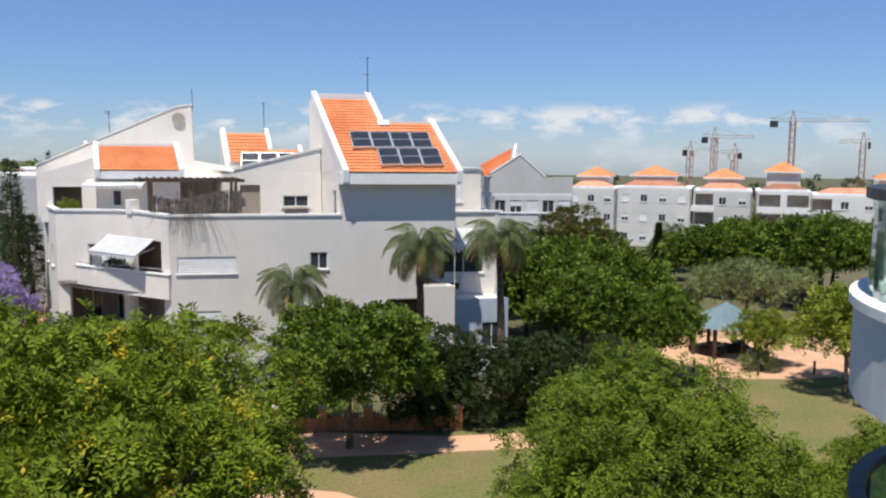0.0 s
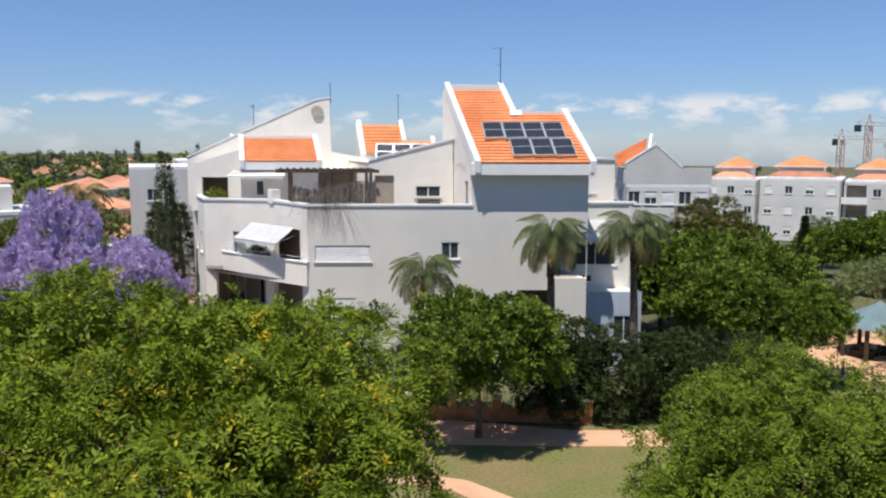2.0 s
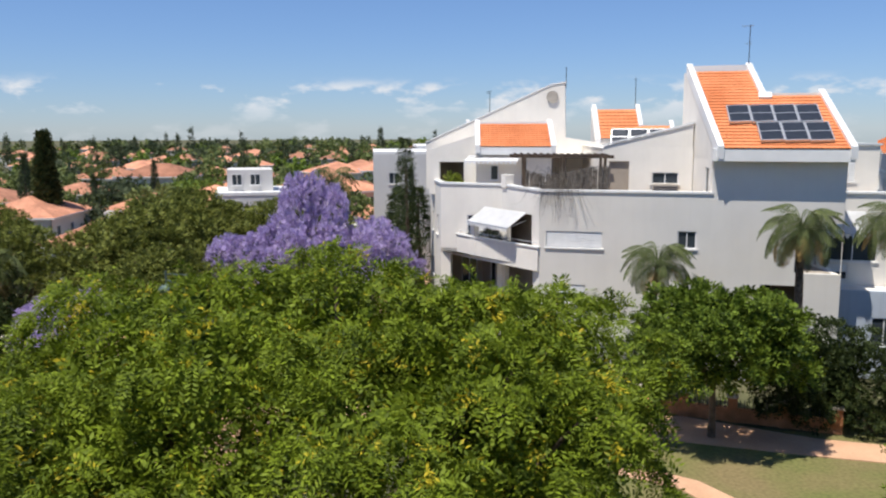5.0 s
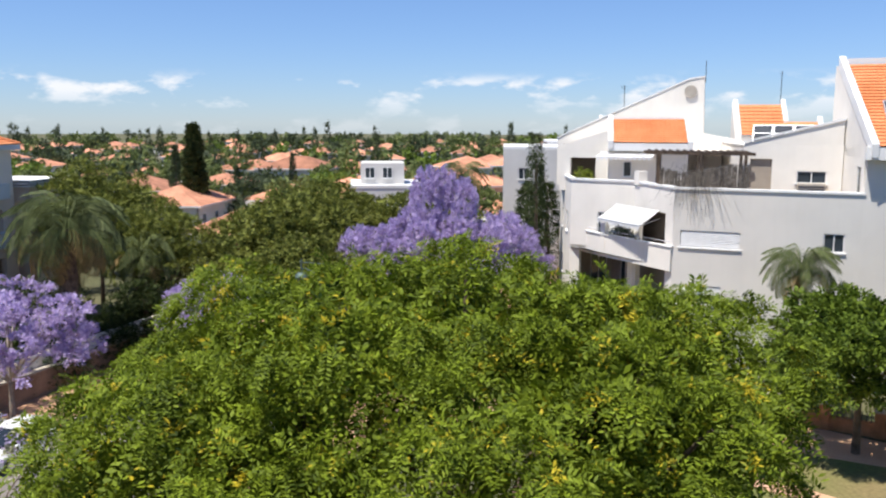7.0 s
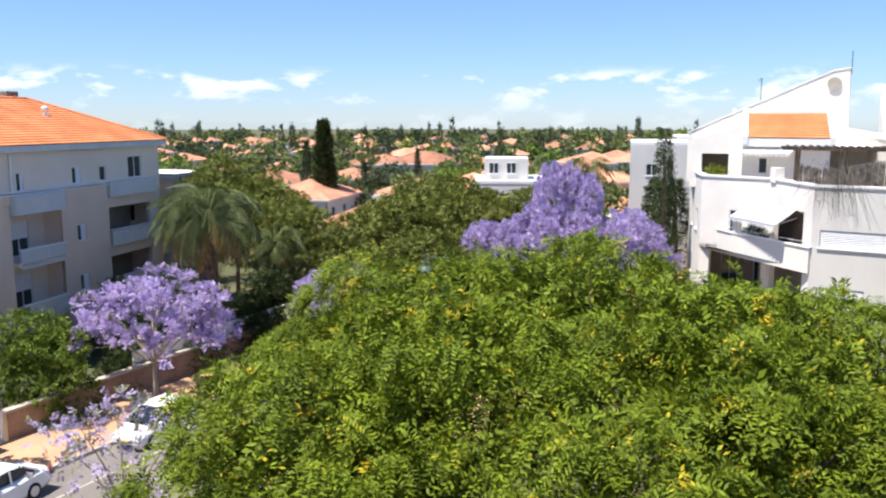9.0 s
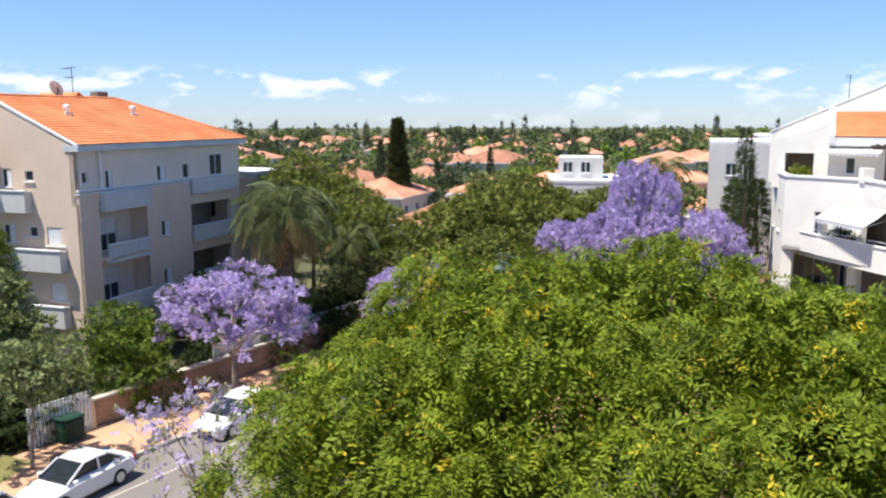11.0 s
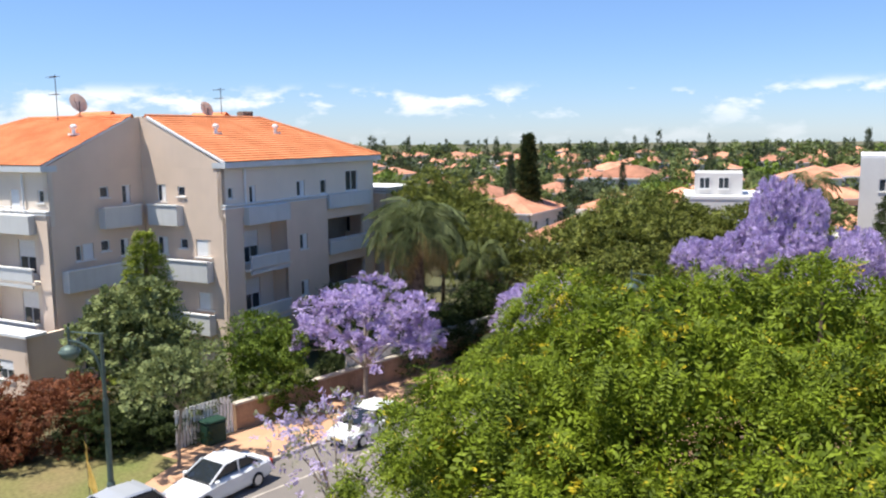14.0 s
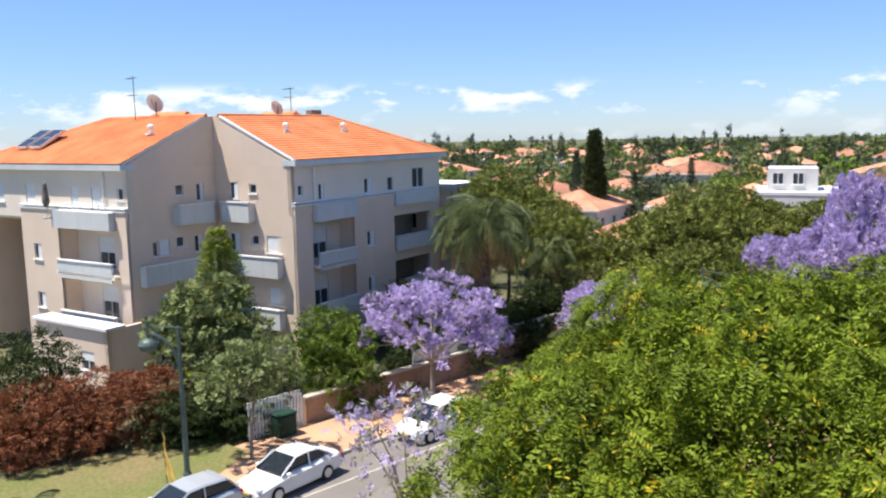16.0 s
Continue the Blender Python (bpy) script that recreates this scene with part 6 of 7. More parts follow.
def car(label, m, paint, hatch=False):
    """A parked car, its nose towards +x: lofted body, cabin with glass, wheels, lamps."""
    ob = thing("car", label, "car", m)
    L = 4.0 if hatch else 4.45
    h = L / 2

    def sec(x, w, z0, z1, cut=0.12):
        return [(x, -w + 0.05, z0), (x, -w, z0 + 0.12), (x, -w, z1 - cut), (x, -w + cut, z1), (x, w - cut, z1), (x, w, z1 - cut), (x, w, z0 + 0.12), (x, w - 0.05, z0)]
    st_ = [(-h, 0.70, 0.38, 0.80), (-h + 0.12, 0.80, 0.28, 0.93), (-h + 0.7, 0.85, 0.22, 0.98), (-0.4, 0.87, 0.20, 0.93), (0.75, 0.87, 0.20, 0.92), (h - 0.75, 0.85, 0.20, 0.82), (h - 0.2, 0.79, 0.24, 0.70), (h, 0.64, 0.32, 0.58)]
    part("body", loft(bmesh.new(), [sec(*s) for s in st_]), M[paint], ob)
    r0, r1 = (-h + 0.15, -h + 0.55) if hatch else (-h + 0.55, -h + 1.25)
    cab = [(r0, 0.72, 0.90, 0.95), (r1, 0.66, 0.90, 1.40), (-0.35, 0.66, 0.90, 1.47), (0.2, 0.65, 0.90, 1.42), (1.05, 0.74, 0.88, 0.92)]
    part("cabin_glass", loft(bmesh.new(), [sec(x, w, a, b, 0.1) for x, w, a, b in cab]), M["carglass"], ob, "dark tinted car windows")
    rf = loft(bmesh.new(), [[(x, -w, z - 0.05), (x, -w * 0.9, z + 0.012), (x, w * 0.9, z + 0.012), (x, w, z - 0.05)] for x, w, z in ((r1 - 0.05, 0.6, 1.385), (r1 + 0.3, 0.66, 1.44), (-0.35, 0.67, 1.475), (0.22, 0.64, 1.425))])
    part("roof", rf, M[paint], ob)
    for s in (-1, 1):
        for a, b in (((0.2, 0.66, 1.41), (1.05, 0.77, 0.93)), ((r1, 0.67, 1.39), (r0, 0.74, 0.95)), ((-0.42, 0.685, 1.46), (-0.42, 0.77, 0.93))):
            part("pillar", beam((a[0], s * a[1], a[2]), (b[0], s * b[1], b[2]), 0.04, None, 5), M[paint], ob)
    for x in (-L * 0.29, L * 0.3):
        for s in (-1, 1):
            wb = bmesh.new()
            bmesh.ops.create_cone(wb, segments=22, radius1=0.31, radius2=0.31, depth=0.2, cap_ends=True, matrix=Matrix.Rotation(radians(90), 4, "X"))
            w = part("wheel", wb, M["rubber"], ob, "", pose(x, s * 0.78, 0.31))
            rb_ = bmesh.new()
            bmesh.ops.create_cone(rb_, segments=18, radius1=0.2, radius2=0.17, depth=0.05, cap_ends=True, matrix=Matrix.Translation((0, s * 0.1, 0)) @ Matrix.Rotation(radians(90), 4, "X"))
            part("rim", rb_, M["alu"], w)
    for s in (-1, 1):
        part("headlight", bx(h - 0.34, h - 0.06, s * 0.60 - 0.14, s * 0.60 + 0.14, 0.56, 0.69, None, 0.03), M["alu"], ob, "clear headlight")
        part("tail_light", bx(-h - 0.02, -h + 0.2, s * 0.66 - 0.12, s * 0.66 + 0.12, 0.66, 0.86, None, 0.02), M["redlamp"], ob, "red tail light")
        part("mirror", bx(0.72, 0.9, s * 0.93 - 0.09, s * 0.93 + 0.09, 0.9, 1.02, None, 0.03), M[paint], ob)
        for x in (-0.75, 0.15):
            part("door_handle", bx(x, x + 0.2, s * 0.875 - 0.012, s * 0.875 + 0.012, 0.8, 0.83), M["alu"], ob)
        sd = bx(-1.05, 1.0, s * 0.872 - 0.004, s * 0.872 + 0.004, 0.5, 0.56)
        part("side_moulding", sd, M[paint], ob)
    part("grille", bx(h - 0.06, h + 0.01, -0.4, 0.4, 0.36, 0.5, None, 0.01), M["metal_dark"], ob)
    part("number_plate", bx(h + 0.0, h + 0.02, -0.26, 0.26, 0.42, 0.5), M["flag"], ob, "yellow plate with a plain bar")
    part("number_plate", bx(-h - 0.02, -h, -0.26, 0.26, 0.6, 0.69), M["flag"], ob, "yellow plate with a plain bar")
    return ob


heading = math.degrees(math.atan2(-0.975, 0.22))
car("white four-door saloon parked at the kerb", site(-33.1, 14.3, 0, heading + 4), "paint_white")
car("silver hatchback parked at the kerb", site(-32.2, 9.7, 0, heading), "paint_silver", True)
car("white hatchback parked half hidden behind branches", site(-35.0, 22.6, 0, heading + 3), "paint_white", True)

# ---- low brick wall behind the path ----
bw = tagged(thing("garden_wall", "low orange brick wall with pillars beside the path", "wall", site(-11.0, 44.9, 0, 2)), "", "", "", "structure")
for i in range(6):
    part("pillar", bx(i * 2.3, i * 2.3 + 0.45, -0.08, 0.38, -0.1, 1.15), M["brick"], bw)
    part("coping", bx(i * 2.3 - 0.05, i * 2.3 + 0.5, -0.13, 0.43, 1.153, 1.22), M["coping"], bw)
    if i < 5:
        part("wall_panel", bx(i * 2.3 + 0.454, i * 2.3 + 2.296, 0, 0.3, -0.1, 0.6), M["brick"], bw)
        for k in range(9):
            part("picket", bx(i * 2.3 + 0.55 + k * 0.2, i * 2.3 + 0.59 + k * 0.2, 0.13, 0.17, 0.602, 1.05), M["metal_dark"], bw)
for k in range(7):
    a = radians(200 + k * 24)
    bl_ = thing("bollard", "short dark post at the plaza edge", "bollard", site(20 + 9.6 * math.cos(a), 66 + 8.2 * math.sin(a), 0.065), "posts round the plaza")
    part("post", beam((0, 0, 0), (0, 0, 0.8), 0.08, None, 8), M["wood"], bl_)
    part("cap", beam((0, 0, 0.8), (0, 0, 0.86), 0.1, None, 8), M["metal_dark"], bl_)

# ---- park gazebo ----
gz = thing("gazebo", "park gazebo with blue-grey hipped roof on posts", "gazebo", site(20.2, 64.5, 0.06, 12))
gb = bmesh.new()
ringv = [gb.verts.new((2.8 * math.cos(a * math.pi / 4), 2.8 * math.sin(a * math.pi / 4), 2.15)) for a in range(8)]
apex = gb.verts.new((0, 0, 3.7))
for i in range(8):
    gb.faces.new((ringv[i], ringv[(i + 1) % 8], apex))
bmesh.ops.solidify(gb, geom=gb.faces, thickness=0.1)
part("roof", gb, M["gazebo"], gz)
for a in range(8):
    part("post", bx(-0.1, 0.1, -0.1, 0.1, 0, 2.3), M["wood"], gz, "", pose(2.4 * math.cos(a * math.pi / 4), 2.4 * math.sin(a * math.pi / 4), 0))
for k in range(2):
    pt = thing("picnic_table", "dark wooden picnic table under the gazebo", "table", site(19.2 + 2.0 * k, 64.1 + 0.9 * k, 0.065, 60 + 20 * k), "tables under the gazebo")
    part("tabletop", bx(-0.8, 0.8, -0.4, 0.4, 0.7, 0.76), M["wood"], pt)
    for s in (-0.7, 0.7):
        part("bench_seat", bx(-0.8, 0.8, s - 0.13, s + 0.13, 0.42, 0.47), M["wood"], pt)
        part("leg", bx(s * 0.8 - 0.05, s * 0.8 + 0.05, -0.75, 0.75, 0, 0.42), M["wood"], pt)
        part("leg", bx(s * 0.8 - 0.05, s * 0.8 + 0.05, -0.1, 0.1, 0.42, 0.7), M["wood"], pt)
bench = thing("waste_bin", "dark litter bin on the park path", "bin", site(16.2, 55.2, 0.0, 0))
part("body", beam((0, 0, 0), (0, 0, 0.8), 0.28, None, 12), M["metal_dark"], bench)

# ---- own building: rounded balconies beside the camera ----
own = thing("apartment_building", "grey-white apartment block with rounded balconies", "apartment building", pose(0, 0, 0))
facade(own, (-14, -2.2), (7.2, -2.2), 0, 17, -0.3, [], M["white"])
part("side_wall", prism([(7.2, -2.2), (18, -2.2), (18, 7.6), (7.2, 7.6)], 0, 17), M["white"], own)


def arc_wall(cx, cy, r, a0, a1, z0, z1, t, n=40):
    bm = bmesh.new()
    prev = None
    for i in range(n + 1):
        a = radians(a0 + (a1 - a0) * i / n)
        c, s = math.cos(a), math.sin(a)
        row = [bm.verts.new(p) for p in ((cx + r * c, cy + r * s, z0), (cx + r * c, cy + r * s, z1), (cx + (r - t) * c, cy + (r - t) * s, z1), (cx + (r - t) * c, cy + (r - t) * s, z0))]
        if prev:
            for k in range(4):
                bm.faces.new((prev[k], row[k], row[(k + 1) % 4], prev[(k + 1) % 4]))
        prev = row
    return bm


GLASS = bpy.data.materials.new("green_balustrade_glass")
GLASS.use_nodes = True
gp = GLASS.node_tree.nodes["Principled BSDF"]
gp.inputs["Base Color"].default_value, gp.inputs["Roughness"].default_value = (0.55, 0.78, 0.72, 1), 0.03
gp.inputs["Transmission Weight"].default_value, gp.inputs["IOR"].default_value = 0.95, 1.45
BX, BY, BR = 7.5, 6.75, 3.0
for zf in (12.66, 9.56):
    part("balcony_front", arc_wall(BX, BY, BR, 40, 250, zf - 0.95, zf - 0.06, 0.2), M["gutter"], own)
    part("balcony_rim", arc_wall(BX, BY, BR + 0.05, 40, 250, zf - 0.056, zf + 0.04, 0.28), M["trim"], own)
    fl_ = bmesh.new()
    bmesh.ops.create_cone(fl_, segments=48, radius1=BR - 0.22, radius2=BR - 0.22, depth=0.2, cap_ends=True, matrix=Matrix.Translation((BX, BY, zf - 0.2)))
    part("balcony_floor", fl_, M["trim"], own)
    g = part("glass_balustrade", arc_wall(BX, BY, BR - 0.12, 40, 250, zf + 0.042, zf + 0.98, 0.012), GLASS, own, "green-tinted curved glass")
    g.visible_shadow = False
    part("handrail", arc_wall(BX, BY, BR - 0.05, 40, 250, zf + 0.985, zf + 1.09, 0.16), M["metal_dark"], own)
    for k in range(8):
        a = radians(60 + k * 25)
        part("baluster", beam((BX + (BR - 0.16) * math.cos(a), BY + (BR - 0.16) * math.sin(a), zf), (BX + (BR - 0.16) * math.cos(a), BY + (BR - 0.16) * math.sin(a), zf + 1.0), 0.025), M["metal_dark"], own)


# ---- middle distance and far ----
def block(label, m, w, d, h, cols, storeys, material="farwall", balconies=(), group=""):
    """A plain block of flats: walls with rows of windows in real openings, floor lines, parapet."""
    ob = thing("apartment_building", label, "apartment building", m, group)
    sh = h / storeys
    wins = []
    for s in range(storeys):
        for c in range(cols):
            if c in balconies:
                continue
            u = w * (c + 0.5) / cols
            wins.append((u - 0.55, s * sh + 1.0, 1.1, 1.15, ("slide", "half", "shutter")[(c + s) % 3]))
    voids = [(w * (c + 0.5) / cols - 1.5, w * (c + 0.5) / cols + 1.5, s * sh + 0.25, s * sh + sh - 0.35) for c in balconies for s in range(storeys)]
    facade(ob, (0, 0), (w, 0), 0, h, 0.3, wins, M[material], "wall", voids)
    facade(ob, (w, 0), (w, d), 0, h, 0.3, [(d * f, s * sh + 1.0, 1.0, 1.1, "half") for s in range(storeys) for f in (0.2, 0.6)], M[material])
    facade(ob, (0, d), (0, 0), 0, h, 0.3, [(d * f, s * sh + 1.0, 1.0, 1.1, "slide") for s in range(storeys) for f in (0.15, 0.55)], M[material])
    # darkened wall behind the openings stands for shaded rooms
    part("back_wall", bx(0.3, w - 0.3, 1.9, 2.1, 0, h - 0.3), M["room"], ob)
    part("roof_deck", bx(0.02, w - 0.02, 0.02, d, h + 0.002, h + 0.25), M["trim"], ob)
    for c in balconies:
        for s in range(storeys):
            u = w * (c + 0.5) / cols
            part("balcony_panel", bx(u - 1.7, u + 1.7, -1.0, -0.85, s * sh - 0.05, s * sh + 0.95), M["trim"], ob)
            part("balcony_floor", bx(u - 1.7, u + 1.7, -0.85, 1.9, s * sh + 0.0, s * sh + 0.15), M["trim"], ob)
    return ob


def hip_roof(ob, x0, x1, y0, y1, z0, rise, material, over=0.4):
    x0, x1, y0, y1 = x0 - over, x1 + over, y0 - over, y1 + over
    bm = bmesh.new()
    run_ = min(x1 - x0, y1 - y0) / 2
    if x1 - x0 > y1 - y0:
        r0, r1 = (x0 + run_, (y0 + y1) / 2), (x1 - run_, (y0 + y1) / 2)
    else:
        r0, r1 = ((x0 + x1) / 2, y0 + run_), ((x0 + x1) / 2, y1 - run_)
    a, b, c, d = [bm.verts.new(p) for p in ((x0, y0, z0), (x1, y0, z0), (x1, y1, z0), (x0, y1, z0))]
    e, f = bm.verts.new((*r0, z0 + rise)), bm.verts.new((r1[0] + 1e-3, r1[1] + 1e-3, z0 + rise))
    if x1 - x0 > y1 - y0:
        fs = ((a, b, f, e), (c, d, e, f), (b, c, f), (d, a, e))
    else:
        fs = ((b, c, f, e), (d, a, e, f), (a, b, e), (c, d, f))
    for q in fs:
        bm.faces.new(q)
    bm.faces.new((d, c, b, a))
    part("roof", bm, material, ob)
    part("eave", bx(x0, x1, y0, y1, z0 - 0.22, z0 - 0.01), M["trim"], ob)


def kiosk(ob, x, y, w, d, z, h, rise):
    part("stair_head", bx(x, x + w, y, y + d, z, z + h), M["farwall"], ob)
    hip_roof(ob, x, x + w, y, y + d, z + h + 0.23, rise, M["tile"], 0.5)


GR2 = "row of flats beyond the park"
# row of flats beyond the park trees: along x from 19 m, 150 m away, seen square on
RA, RD = Vector((19.5, 149.0)), Vector((0.953, -0.302))
for off, w, cols, bal, back, h in ((0.0, 7.8, 3, (), 0, 9.0), (8.2, 11.6, 4, (), 1.2, 9.2), (20.0, 8.6, 3, (0,), 0.4, 9.0), (28.8, 7.8, 2, (0, 1), -0.8, 9.1), (36.8, 16.0, 5, (0, 3), 0.6, 8.6), (53.2, 16.0, 5, (1,), 0, 8.8)):
    p = RA + RD * off
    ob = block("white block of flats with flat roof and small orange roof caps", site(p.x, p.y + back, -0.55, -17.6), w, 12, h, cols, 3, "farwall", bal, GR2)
    if off != 36.8:
        kiosk(ob, w * 0.2, 3, min(6.5, w * 0.6), 6, h + 0.26, 1.6 if off != 28.8 else 2.6, 1.5)
    else:
        kiosk(ob, 9.5, 3, 7, 6, h + 0.26, 2.2, 1.6)
    hip_roof(ob, w * 0.08, w * 0.92, 0.5, 4.0, h + 0.5, 0.8, M["tile_far"], 0.0)
# white gabled house beyond the first one
g = block("white gabled house with small windows beside the park", site(4.2, 84.0, 0, 4), 7.5, 10, 10.2, 5, 4, "farwall")
part("gable_wall", slab([(0, 10.454), (0, 12.2), (2.6, 13.9), (4.9, 11.9), (7.5, 11.9), (7.5, 10.454)], (0, 0.02), (1, 0), 0.3), M["farwall"], g)
part("coping", slab([(-0.1, 12.2), (-0.1, 12.36), (2.6, 14.08), (5.0, 12.05), (4.9, 11.9), (2.6, 13.9)], (0, -0.02), (1, 0), 0.4), M["trim"], g)
tiled(tiles((-0.6, 0.6, 11.9), (1.7, 0.6, 13.2), (-0.6, 5.5, 12.9), (2.6, 5.5, 14.6)), g)
part("rake", slab([(0, 13.0), (0, 13.4), (5.2, 15.0), (5.2, 14.5)], (1.9, 0.5), (0.18, 1), -0.25), M["trim"], g)
part("wall", bx(-0.1, 1.6, 0.7, 8.2, 10.5, 11.8), M["farwall"], g)
# further white terraces behind the house, along the street
for k in range(3):
    b = block("white terraced house further along the street", site(-32.2 - k * 2.6, 84 + k * 16, 0, 118), 13, 10, 11.6 + 0.3 * k, 4, 3, "farwall", (1,), "white terraces along the street")
    part("fin_wall", slab([(0, 11.6), (0, 12.6), (6, 15.0), (6.6, 12.2), (13, 12.4), (13, 11.6)], (0, 0), (1, 0), 0.3), M["farwall"], b)
    if k:
        hip_roof(b, 1, 6, 3, 8, 12.4, 1.5, M["tile_far"])


def crane(x, y, h, jib, turn, label="far tower crane on a building site"):
    ob = thing("tower_crane", label, "crane", site(x, y, land(x, y), turn), "tower cranes on the skyline")
    ms = bmesh.new()
    w = 0.9
    for sx in (-w, w):
        for sy in (-w, w):
            beam((sx, sy, 0), (sx, sy, h), 0.16, ms, 4)
    k = int(h / 2.2)
    for i in range(k):
        z0, z1 = h * i / k, h * (i + 1) / k
        s = 1 if i % 2 else -1
        for p, q in (((-w, -w), (w, -w)), ((w, -w), (w, w)), ((w, w), (-w, w)), ((-w, w), (-w, -w))):
            a, b = (p, q) if s > 0 else (q, p)
            beam((*a, z0), (*b, z1), 0.08, ms, 4)
    part("mast", ms, M["crane"], ob)
    jb = bmesh.new()
    for yy, zz in ((-0.6, h), (0.6, h), (0, h + 1.3)):
        beam((-jib * 0.3, yy, zz), (jib, yy, zz if zz == h else h + 0.9), 0.12, jb, 4)
    n = int(jib * 1.3 / 2.5)
    for i in range(n):
        x0 = -jib * 0.3 + 1.3 * jib * i / n
        beam((x0, -0.6, h), (x0 + 1.2, 0, h + 1.2), 0.07, jb, 4)
        beam((x0 + 1.2, 0, h + 1.2), (x0 + 2.4, 0.6, h), 0.07, jb, 4)
    part("jib", jb, M["kerb"], ob)
    part("counterweight", bx(-jib * 0.3, -jib * 0.2, -0.9, 0.9, h - 2.2, h + 0.2), M["metal_dark"], ob)
    part("cab", bx(0.9, 2.5, -0.8, 0.8, h - 2.4, h - 0.3), M["trim"], ob)
    tp = beam((-1, 0, h), (0, 0, h + 4), 0.15, None, 4)
    beam((1, 0, h), (0, 0, h + 4), 0.15, tp, 4), beam((0, 0, h + 4), (jib * 0.7, 0, h + 1), 0.05, tp, 4), beam((0, 0, h + 4), (-jib * 0.28, 0, h + 1), 0.05, tp, 4)
    part("tower_head", tp, M["crane"], ob)
    return ob


crane(96, 366, 21, 10, 20)
crane(104.5, 363, 26, 17, 15)
crane(111.6, 360, 20, 9, 200)
crane(130.8, 353, 32, 27, -8)
crane(152.5, 342, 24, 8, 160)

# villas: a few kinds, set out again and again with other turns and sizes
def villa(seed, w, d, h, wall_mat, label, flat_roof=False):
    ob = thing("house", label, "house", Matrix(), "houses of the garden suburb")
    st_n = 2 if h > 4.5 else 1
    for a, b, L in (((0, 0), (w, 0), w), ((w, 0), (w, d), d), ((w, d), (0, d), w), ((0, d), (0, 0), d)):
        wins = [(L * (i + 0.5) / 3 - 0.6, s * 3 + 0.9, 1.2, 1.3, ("slide", "half", "slide")[(i + s + seed) % 3]) for i in range(3) for s in range(st_n)]
        facade(ob, a, b, 0, h, 0.25, wins, M[wall_mat])
    # added solid box, coloured near-black as the shade of unlit rooms
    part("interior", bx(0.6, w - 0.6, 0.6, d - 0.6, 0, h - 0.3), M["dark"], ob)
    if flat_roof:
        part("roof", bx(-0.05, w + 0.05, -0.05, d + 0.05, h + 0.003, h + 0.3), M["trim"], ob)
        part("upper_room", bx(w * 0.1, w * 0.5, d * 0.2, d * 0.8, h + 0.3, h + 2.4), M[wall_mat], ob)
        for k in (0.14, 0.3):
            window(ob, pose(w * k, d * 0.2 - 0.14, h + 0.9), 1.0, 1.1, "slide")
    else:
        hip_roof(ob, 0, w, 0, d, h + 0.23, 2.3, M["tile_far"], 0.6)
        hip_roof(ob, w * 0.55, w + 2.2, d * 0.1, d * 0.6, h - 0.4, 1.7, M["tile_far"], 0.4)
        part("wing", bx(w + 0.02, w + 2.0, d * 0.12, d * 0.58, 0, h - 0.65), M[wall_mat], ob)
        part("chimney", bx(w * 0.3, w * 0.3 + 0.7, d * 0.4, d * 0.4 + 0.7, h + 0.5, h + 3.0), M[wall_mat], ob)
    return ob


def plain_villa(seed, w, d, h, label):
    """A villa for the distance: walls with open windows, a near-black box inside for the shade of the rooms, hipped
    roof.
    """
    ob = thing("house", label, "house", Matrix(), "houses of the garden suburb")
    for a, b, L in (((0, 0), (w, 0), w), ((w, 0), (w, d), d), ((w, d), (0, d), w), ((0, d), (0, 0), d)):
        facade(ob, a, b, 0, h, 0.25, [], M["farwall"], "wall", [(L * (i + 0.5) / 3 - 0.6, L * (i + 0.5) / 3 + 0.6, s * 3 + 0.9, s * 3 + 2.2) for i in range(3) for s in range(2 if h > 4.5 else 1)])
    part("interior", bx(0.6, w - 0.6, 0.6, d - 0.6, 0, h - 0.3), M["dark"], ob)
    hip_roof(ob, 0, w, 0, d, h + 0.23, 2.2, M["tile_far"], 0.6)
    return ob


VL = "white garden-suburb villa with an orange tiled hip roof"
plain = [plain_villa(1, 13, 10, 6.0, VL), plain_villa(2, 11, 11, 5.6, VL), plain_villa(3, 15, 9, 3.4, VL)]
put(plain[0], -120, 130, land(-120, 130), 20), put(plain[1], -95, 160, land(-95, 160), 50), put(plain[2], -140, 105, land(-140, 105), 10)
kinds = [villa(1, 13, 10, 6.2, "farwall", VL), villa(2, 11, 12, 5.8, "farwall", VL), villa(3, 15, 9, 3.4, "farwall", "low white villa with an orange tiled hip roof"), villa(4, 11, 9, 6.4, "farwall", "white cubic villa with flat roof", True)]
put(kinds[3], -60.5, 80.0, 0.0, 35, 1.1)
put(kinds[2], -66.5, 62.0, 0, 20, 1.0)
put(kinds[0], -74.0, 139.0, 0, 30, 1.1)
put(kinds[1], -62.0, 100.0, 0, 50, 1.0)
again(kinds[2], -70, 79, 0, 60)
again(kinds[3], -54.5, 83.5, -1.8, 20, 0.8)
far_trees = [tree("tree", "green tree among the suburb gardens", k, 201 + i, 8.5, 3.8, 300, 0.15, 18, 0.36, 1.0, 0.5, 5, 0.2, trunk_r=0.2) for i, k in enumerate(("far", "fardark", "farlight", "far"))]
far_cyp = conifer("cypress_tree", "dark pointed cypress on the skyline", "fardark", 211, 12, 1.3, 700)
for i, ob in enumerate(far_trees):
    put(ob, -52 - 6 * i, 92 + 5 * i, 0, 0, 0.9)
put(far_cyp, -96, 88, 0, 0, 0.9)
rv_ = random.Random(8)
wood = []  # far trees past counting: pose and kind
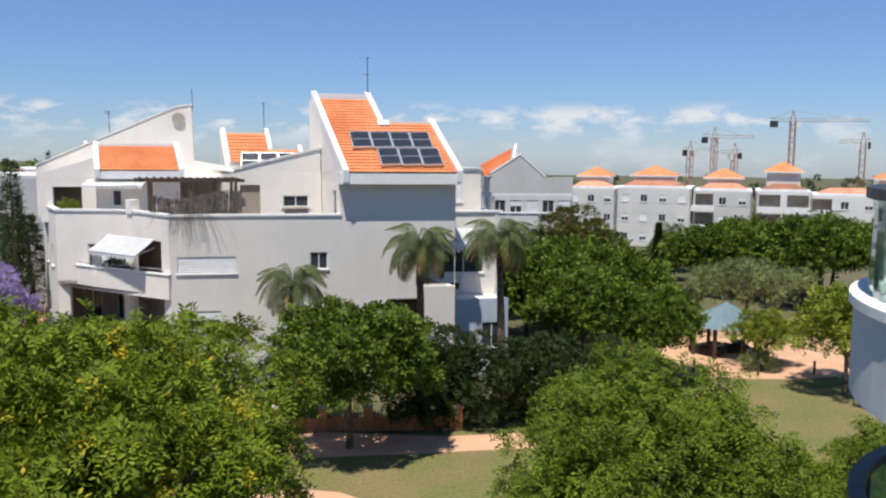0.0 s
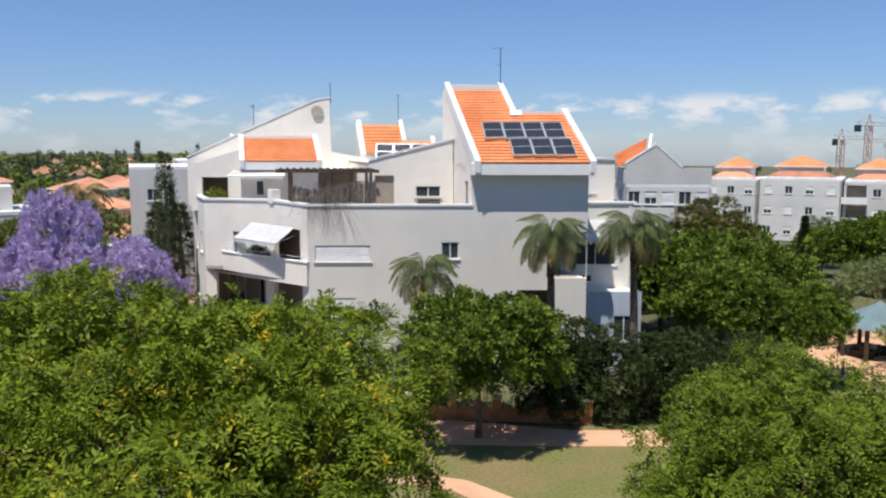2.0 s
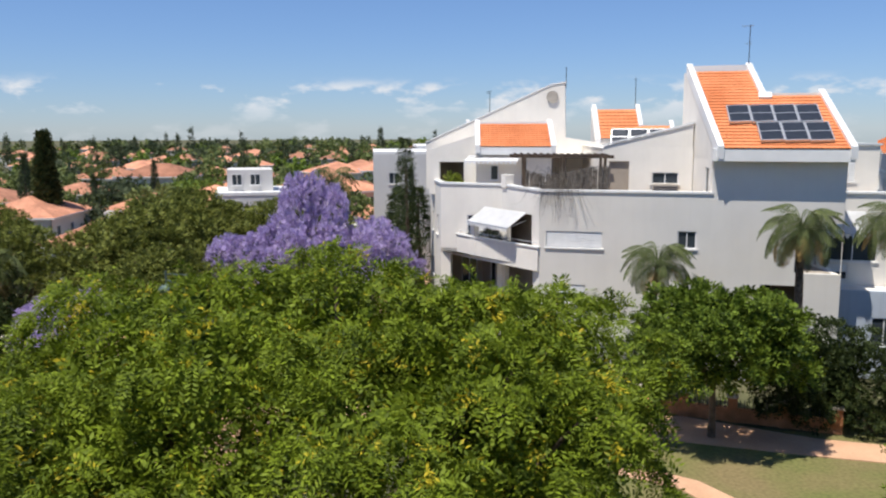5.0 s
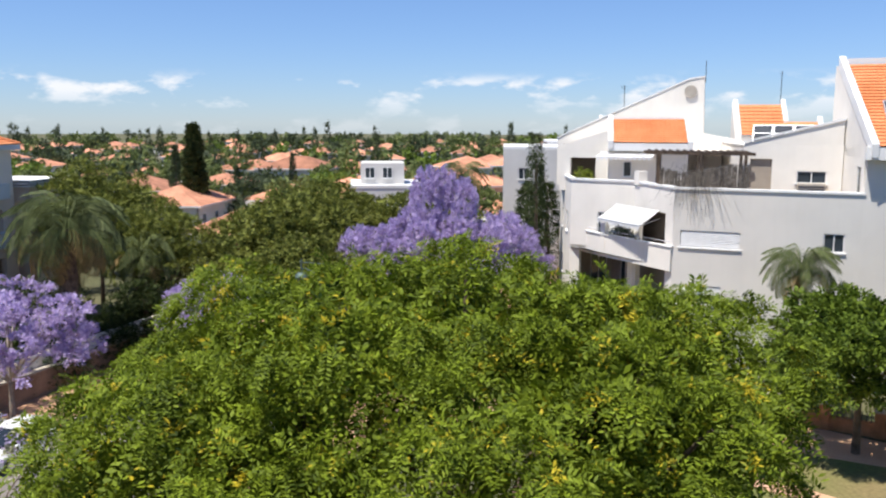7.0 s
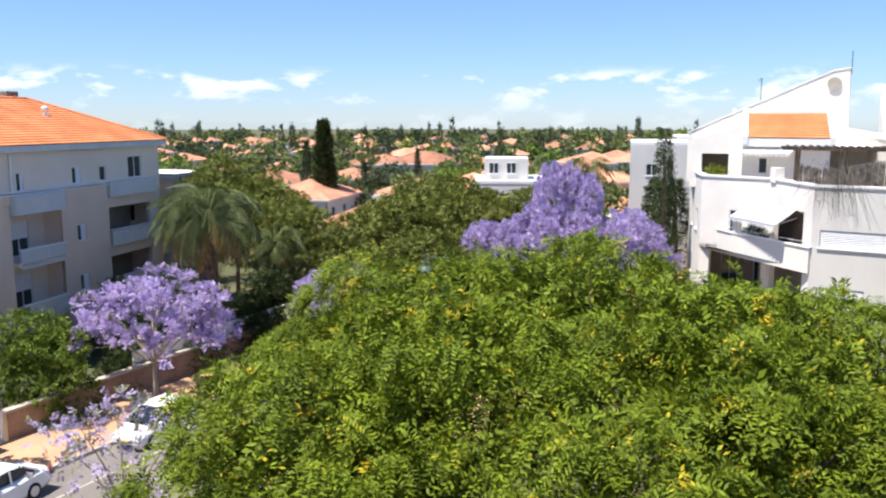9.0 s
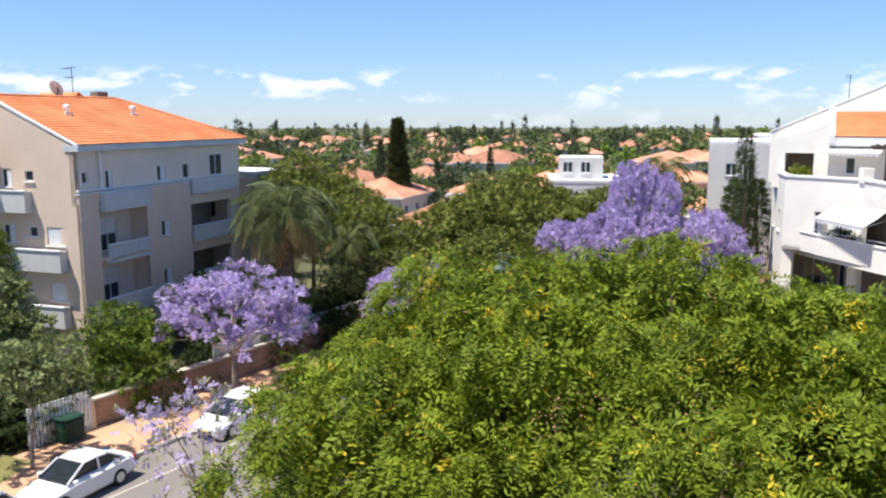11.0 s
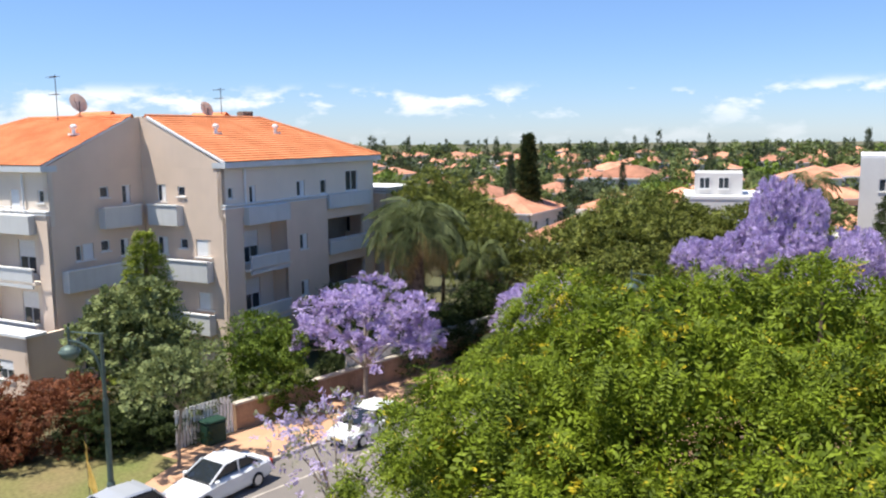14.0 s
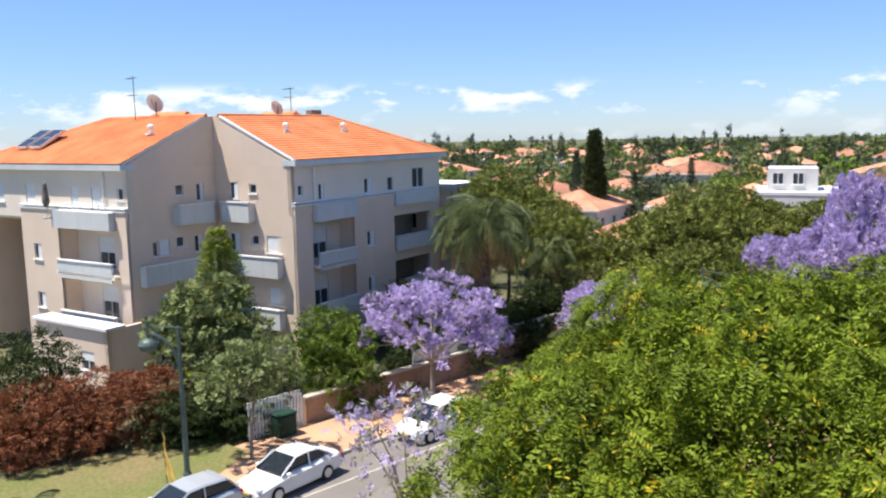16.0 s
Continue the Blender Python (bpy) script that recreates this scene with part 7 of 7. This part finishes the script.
for ring in range(17):
    D = 88 * 1.135 ** ring
    step = 12.0 / D * (1 + ring * 0.06)
    yaw = radians(17.5) + rv_.uniform(0, step)
    while yaw < radians(84):
        r = D * rv_.uniform(0.96, 1.05)
        x, y = -r * math.sin(yaw), r * math.cos(yaw)
        clear = (Vector((x, y)) - S0).dot(SU)
        clear = not -12 < clear < 4 and not (x > -44 and y < 135) and not (x < -48 and y < 52)
        if clear and ring > 0 and rv_.random() < (0.3 if ring < 2 else 0.8):
            src = kinds[rv_.choice((0, 1, 2, 3))] if ring < 3 else plain[rv_.choice((0, 0, 1, 1, 2))]
            again(src, x, y, land(x, y), rv_.choice((20, 110, 200, 290)) + rv_.uniform(-12, 12), rv_.uniform(0.66, 0.84) + ring * 0.012)
        for k in range(2 if ring < 5 else 3):
            if clear:
                a = yaw + rv_.uniform(0.1, 0.9) * step
                r2 = r - rv_.uniform(3, 9) * (1 + ring * 0.12)
                s = rv_.uniform(0.42, 0.85) * (1 + ring * 0.02)
                pos, turn, kind = (-r2 * math.sin(a), r2 * math.cos(a)), rv_.uniform(0, 360), rv_.choice((0, 0, 1, 1, 2, 3, 3, 4 if ring > 4 else 1))
                if ring < 7:
                    again(far_cyp if kind == 4 else far_trees[kind], *pos, land(*pos), turn, s * (0.8 if kind == 4 else 1.0))
                else:
                    wood.append((*pos, turn, s * (1.25 if ring > 13 else 1.0), kind))
        yaw += step
for k in range(110):
    yaw, D = radians(rv_.uniform(-34, 17)), rv_.uniform(190, 480)
    wood.append((-D * math.sin(yaw), D * math.cos(yaw), rv_.uniform(0, 360), rv_.uniform(0.6, 0.95), rv_.choice((0, 1, 1, 3))))
for k in range(200):
    yaw, D = radians(rv_.uniform(-36, 86)), rv_.uniform(750, 1700)
    wood.append((-D * math.sin(yaw), D * math.cos(yaw), rv_.uniform(0, 360), rv_.uniform(0.75, 1.1) * D / 1000, rv_.choice((0, 1, 1))))


def wood_mesh(leaf, items, label):
    """All the far trees of one kind as one mesh: trunks hidden, crowns of coarse leaf clumps."""
    rng = np.random.default_rng(5)
    protos = [blob_crown(rng, clumps(rng, (0, 0, 4.6), (3.6, 3.6, 4.0), 14, 1.3, 0.7, -0.7), 110, 1.25, 0.62, 4, 0.15, 0.9, 0.6) for k in range(3)]
    f = rng.uniform(0.02, 1, 150)
    a = rng.uniform(0, 6.28, 150)
    cyp_p = sprays(rng, np.stack([1.5 * (1 - f) ** 0.7 * np.cos(a), 1.5 * (1 - f) ** 0.7 * np.sin(a), f * 13], 1), np.stack([np.cos(a), np.sin(a), np.full(150, 2.0)], 1), 1.2, 0.3, 5, 0.0, 0.5)
    out = []
    for i, (x, y, turn, s, kind) in enumerate(items):
        q = cyp_p if kind == 4 else protos[i % 3]
        c, n = math.cos(radians(turn)), math.sin(radians(turn))
        rot = np.array(((c, n, 0), (-n, c, 0), (0, 0, 1.0)))
        out.append(q @ rot * s + np.array((*bearing(x, y)[:2], land(x, y))))
    return tagged(link_mesh("woodland", quad_mesh("woodland", np.concatenate(out), LEAF[leaf]), None), label, "woodland", "", "stuff")


wood_mesh("far", [w for w in wood if w[4] in (0, 3)], "green trees between the far suburb roofs")
wood_mesh("fardark", [w for w in wood if w[4] in (1, 4)], "dark trees and cypresses between far roofs")
wood_mesh("farlight", [w for w in wood if w[4] == 2], "light green trees between the far roofs")
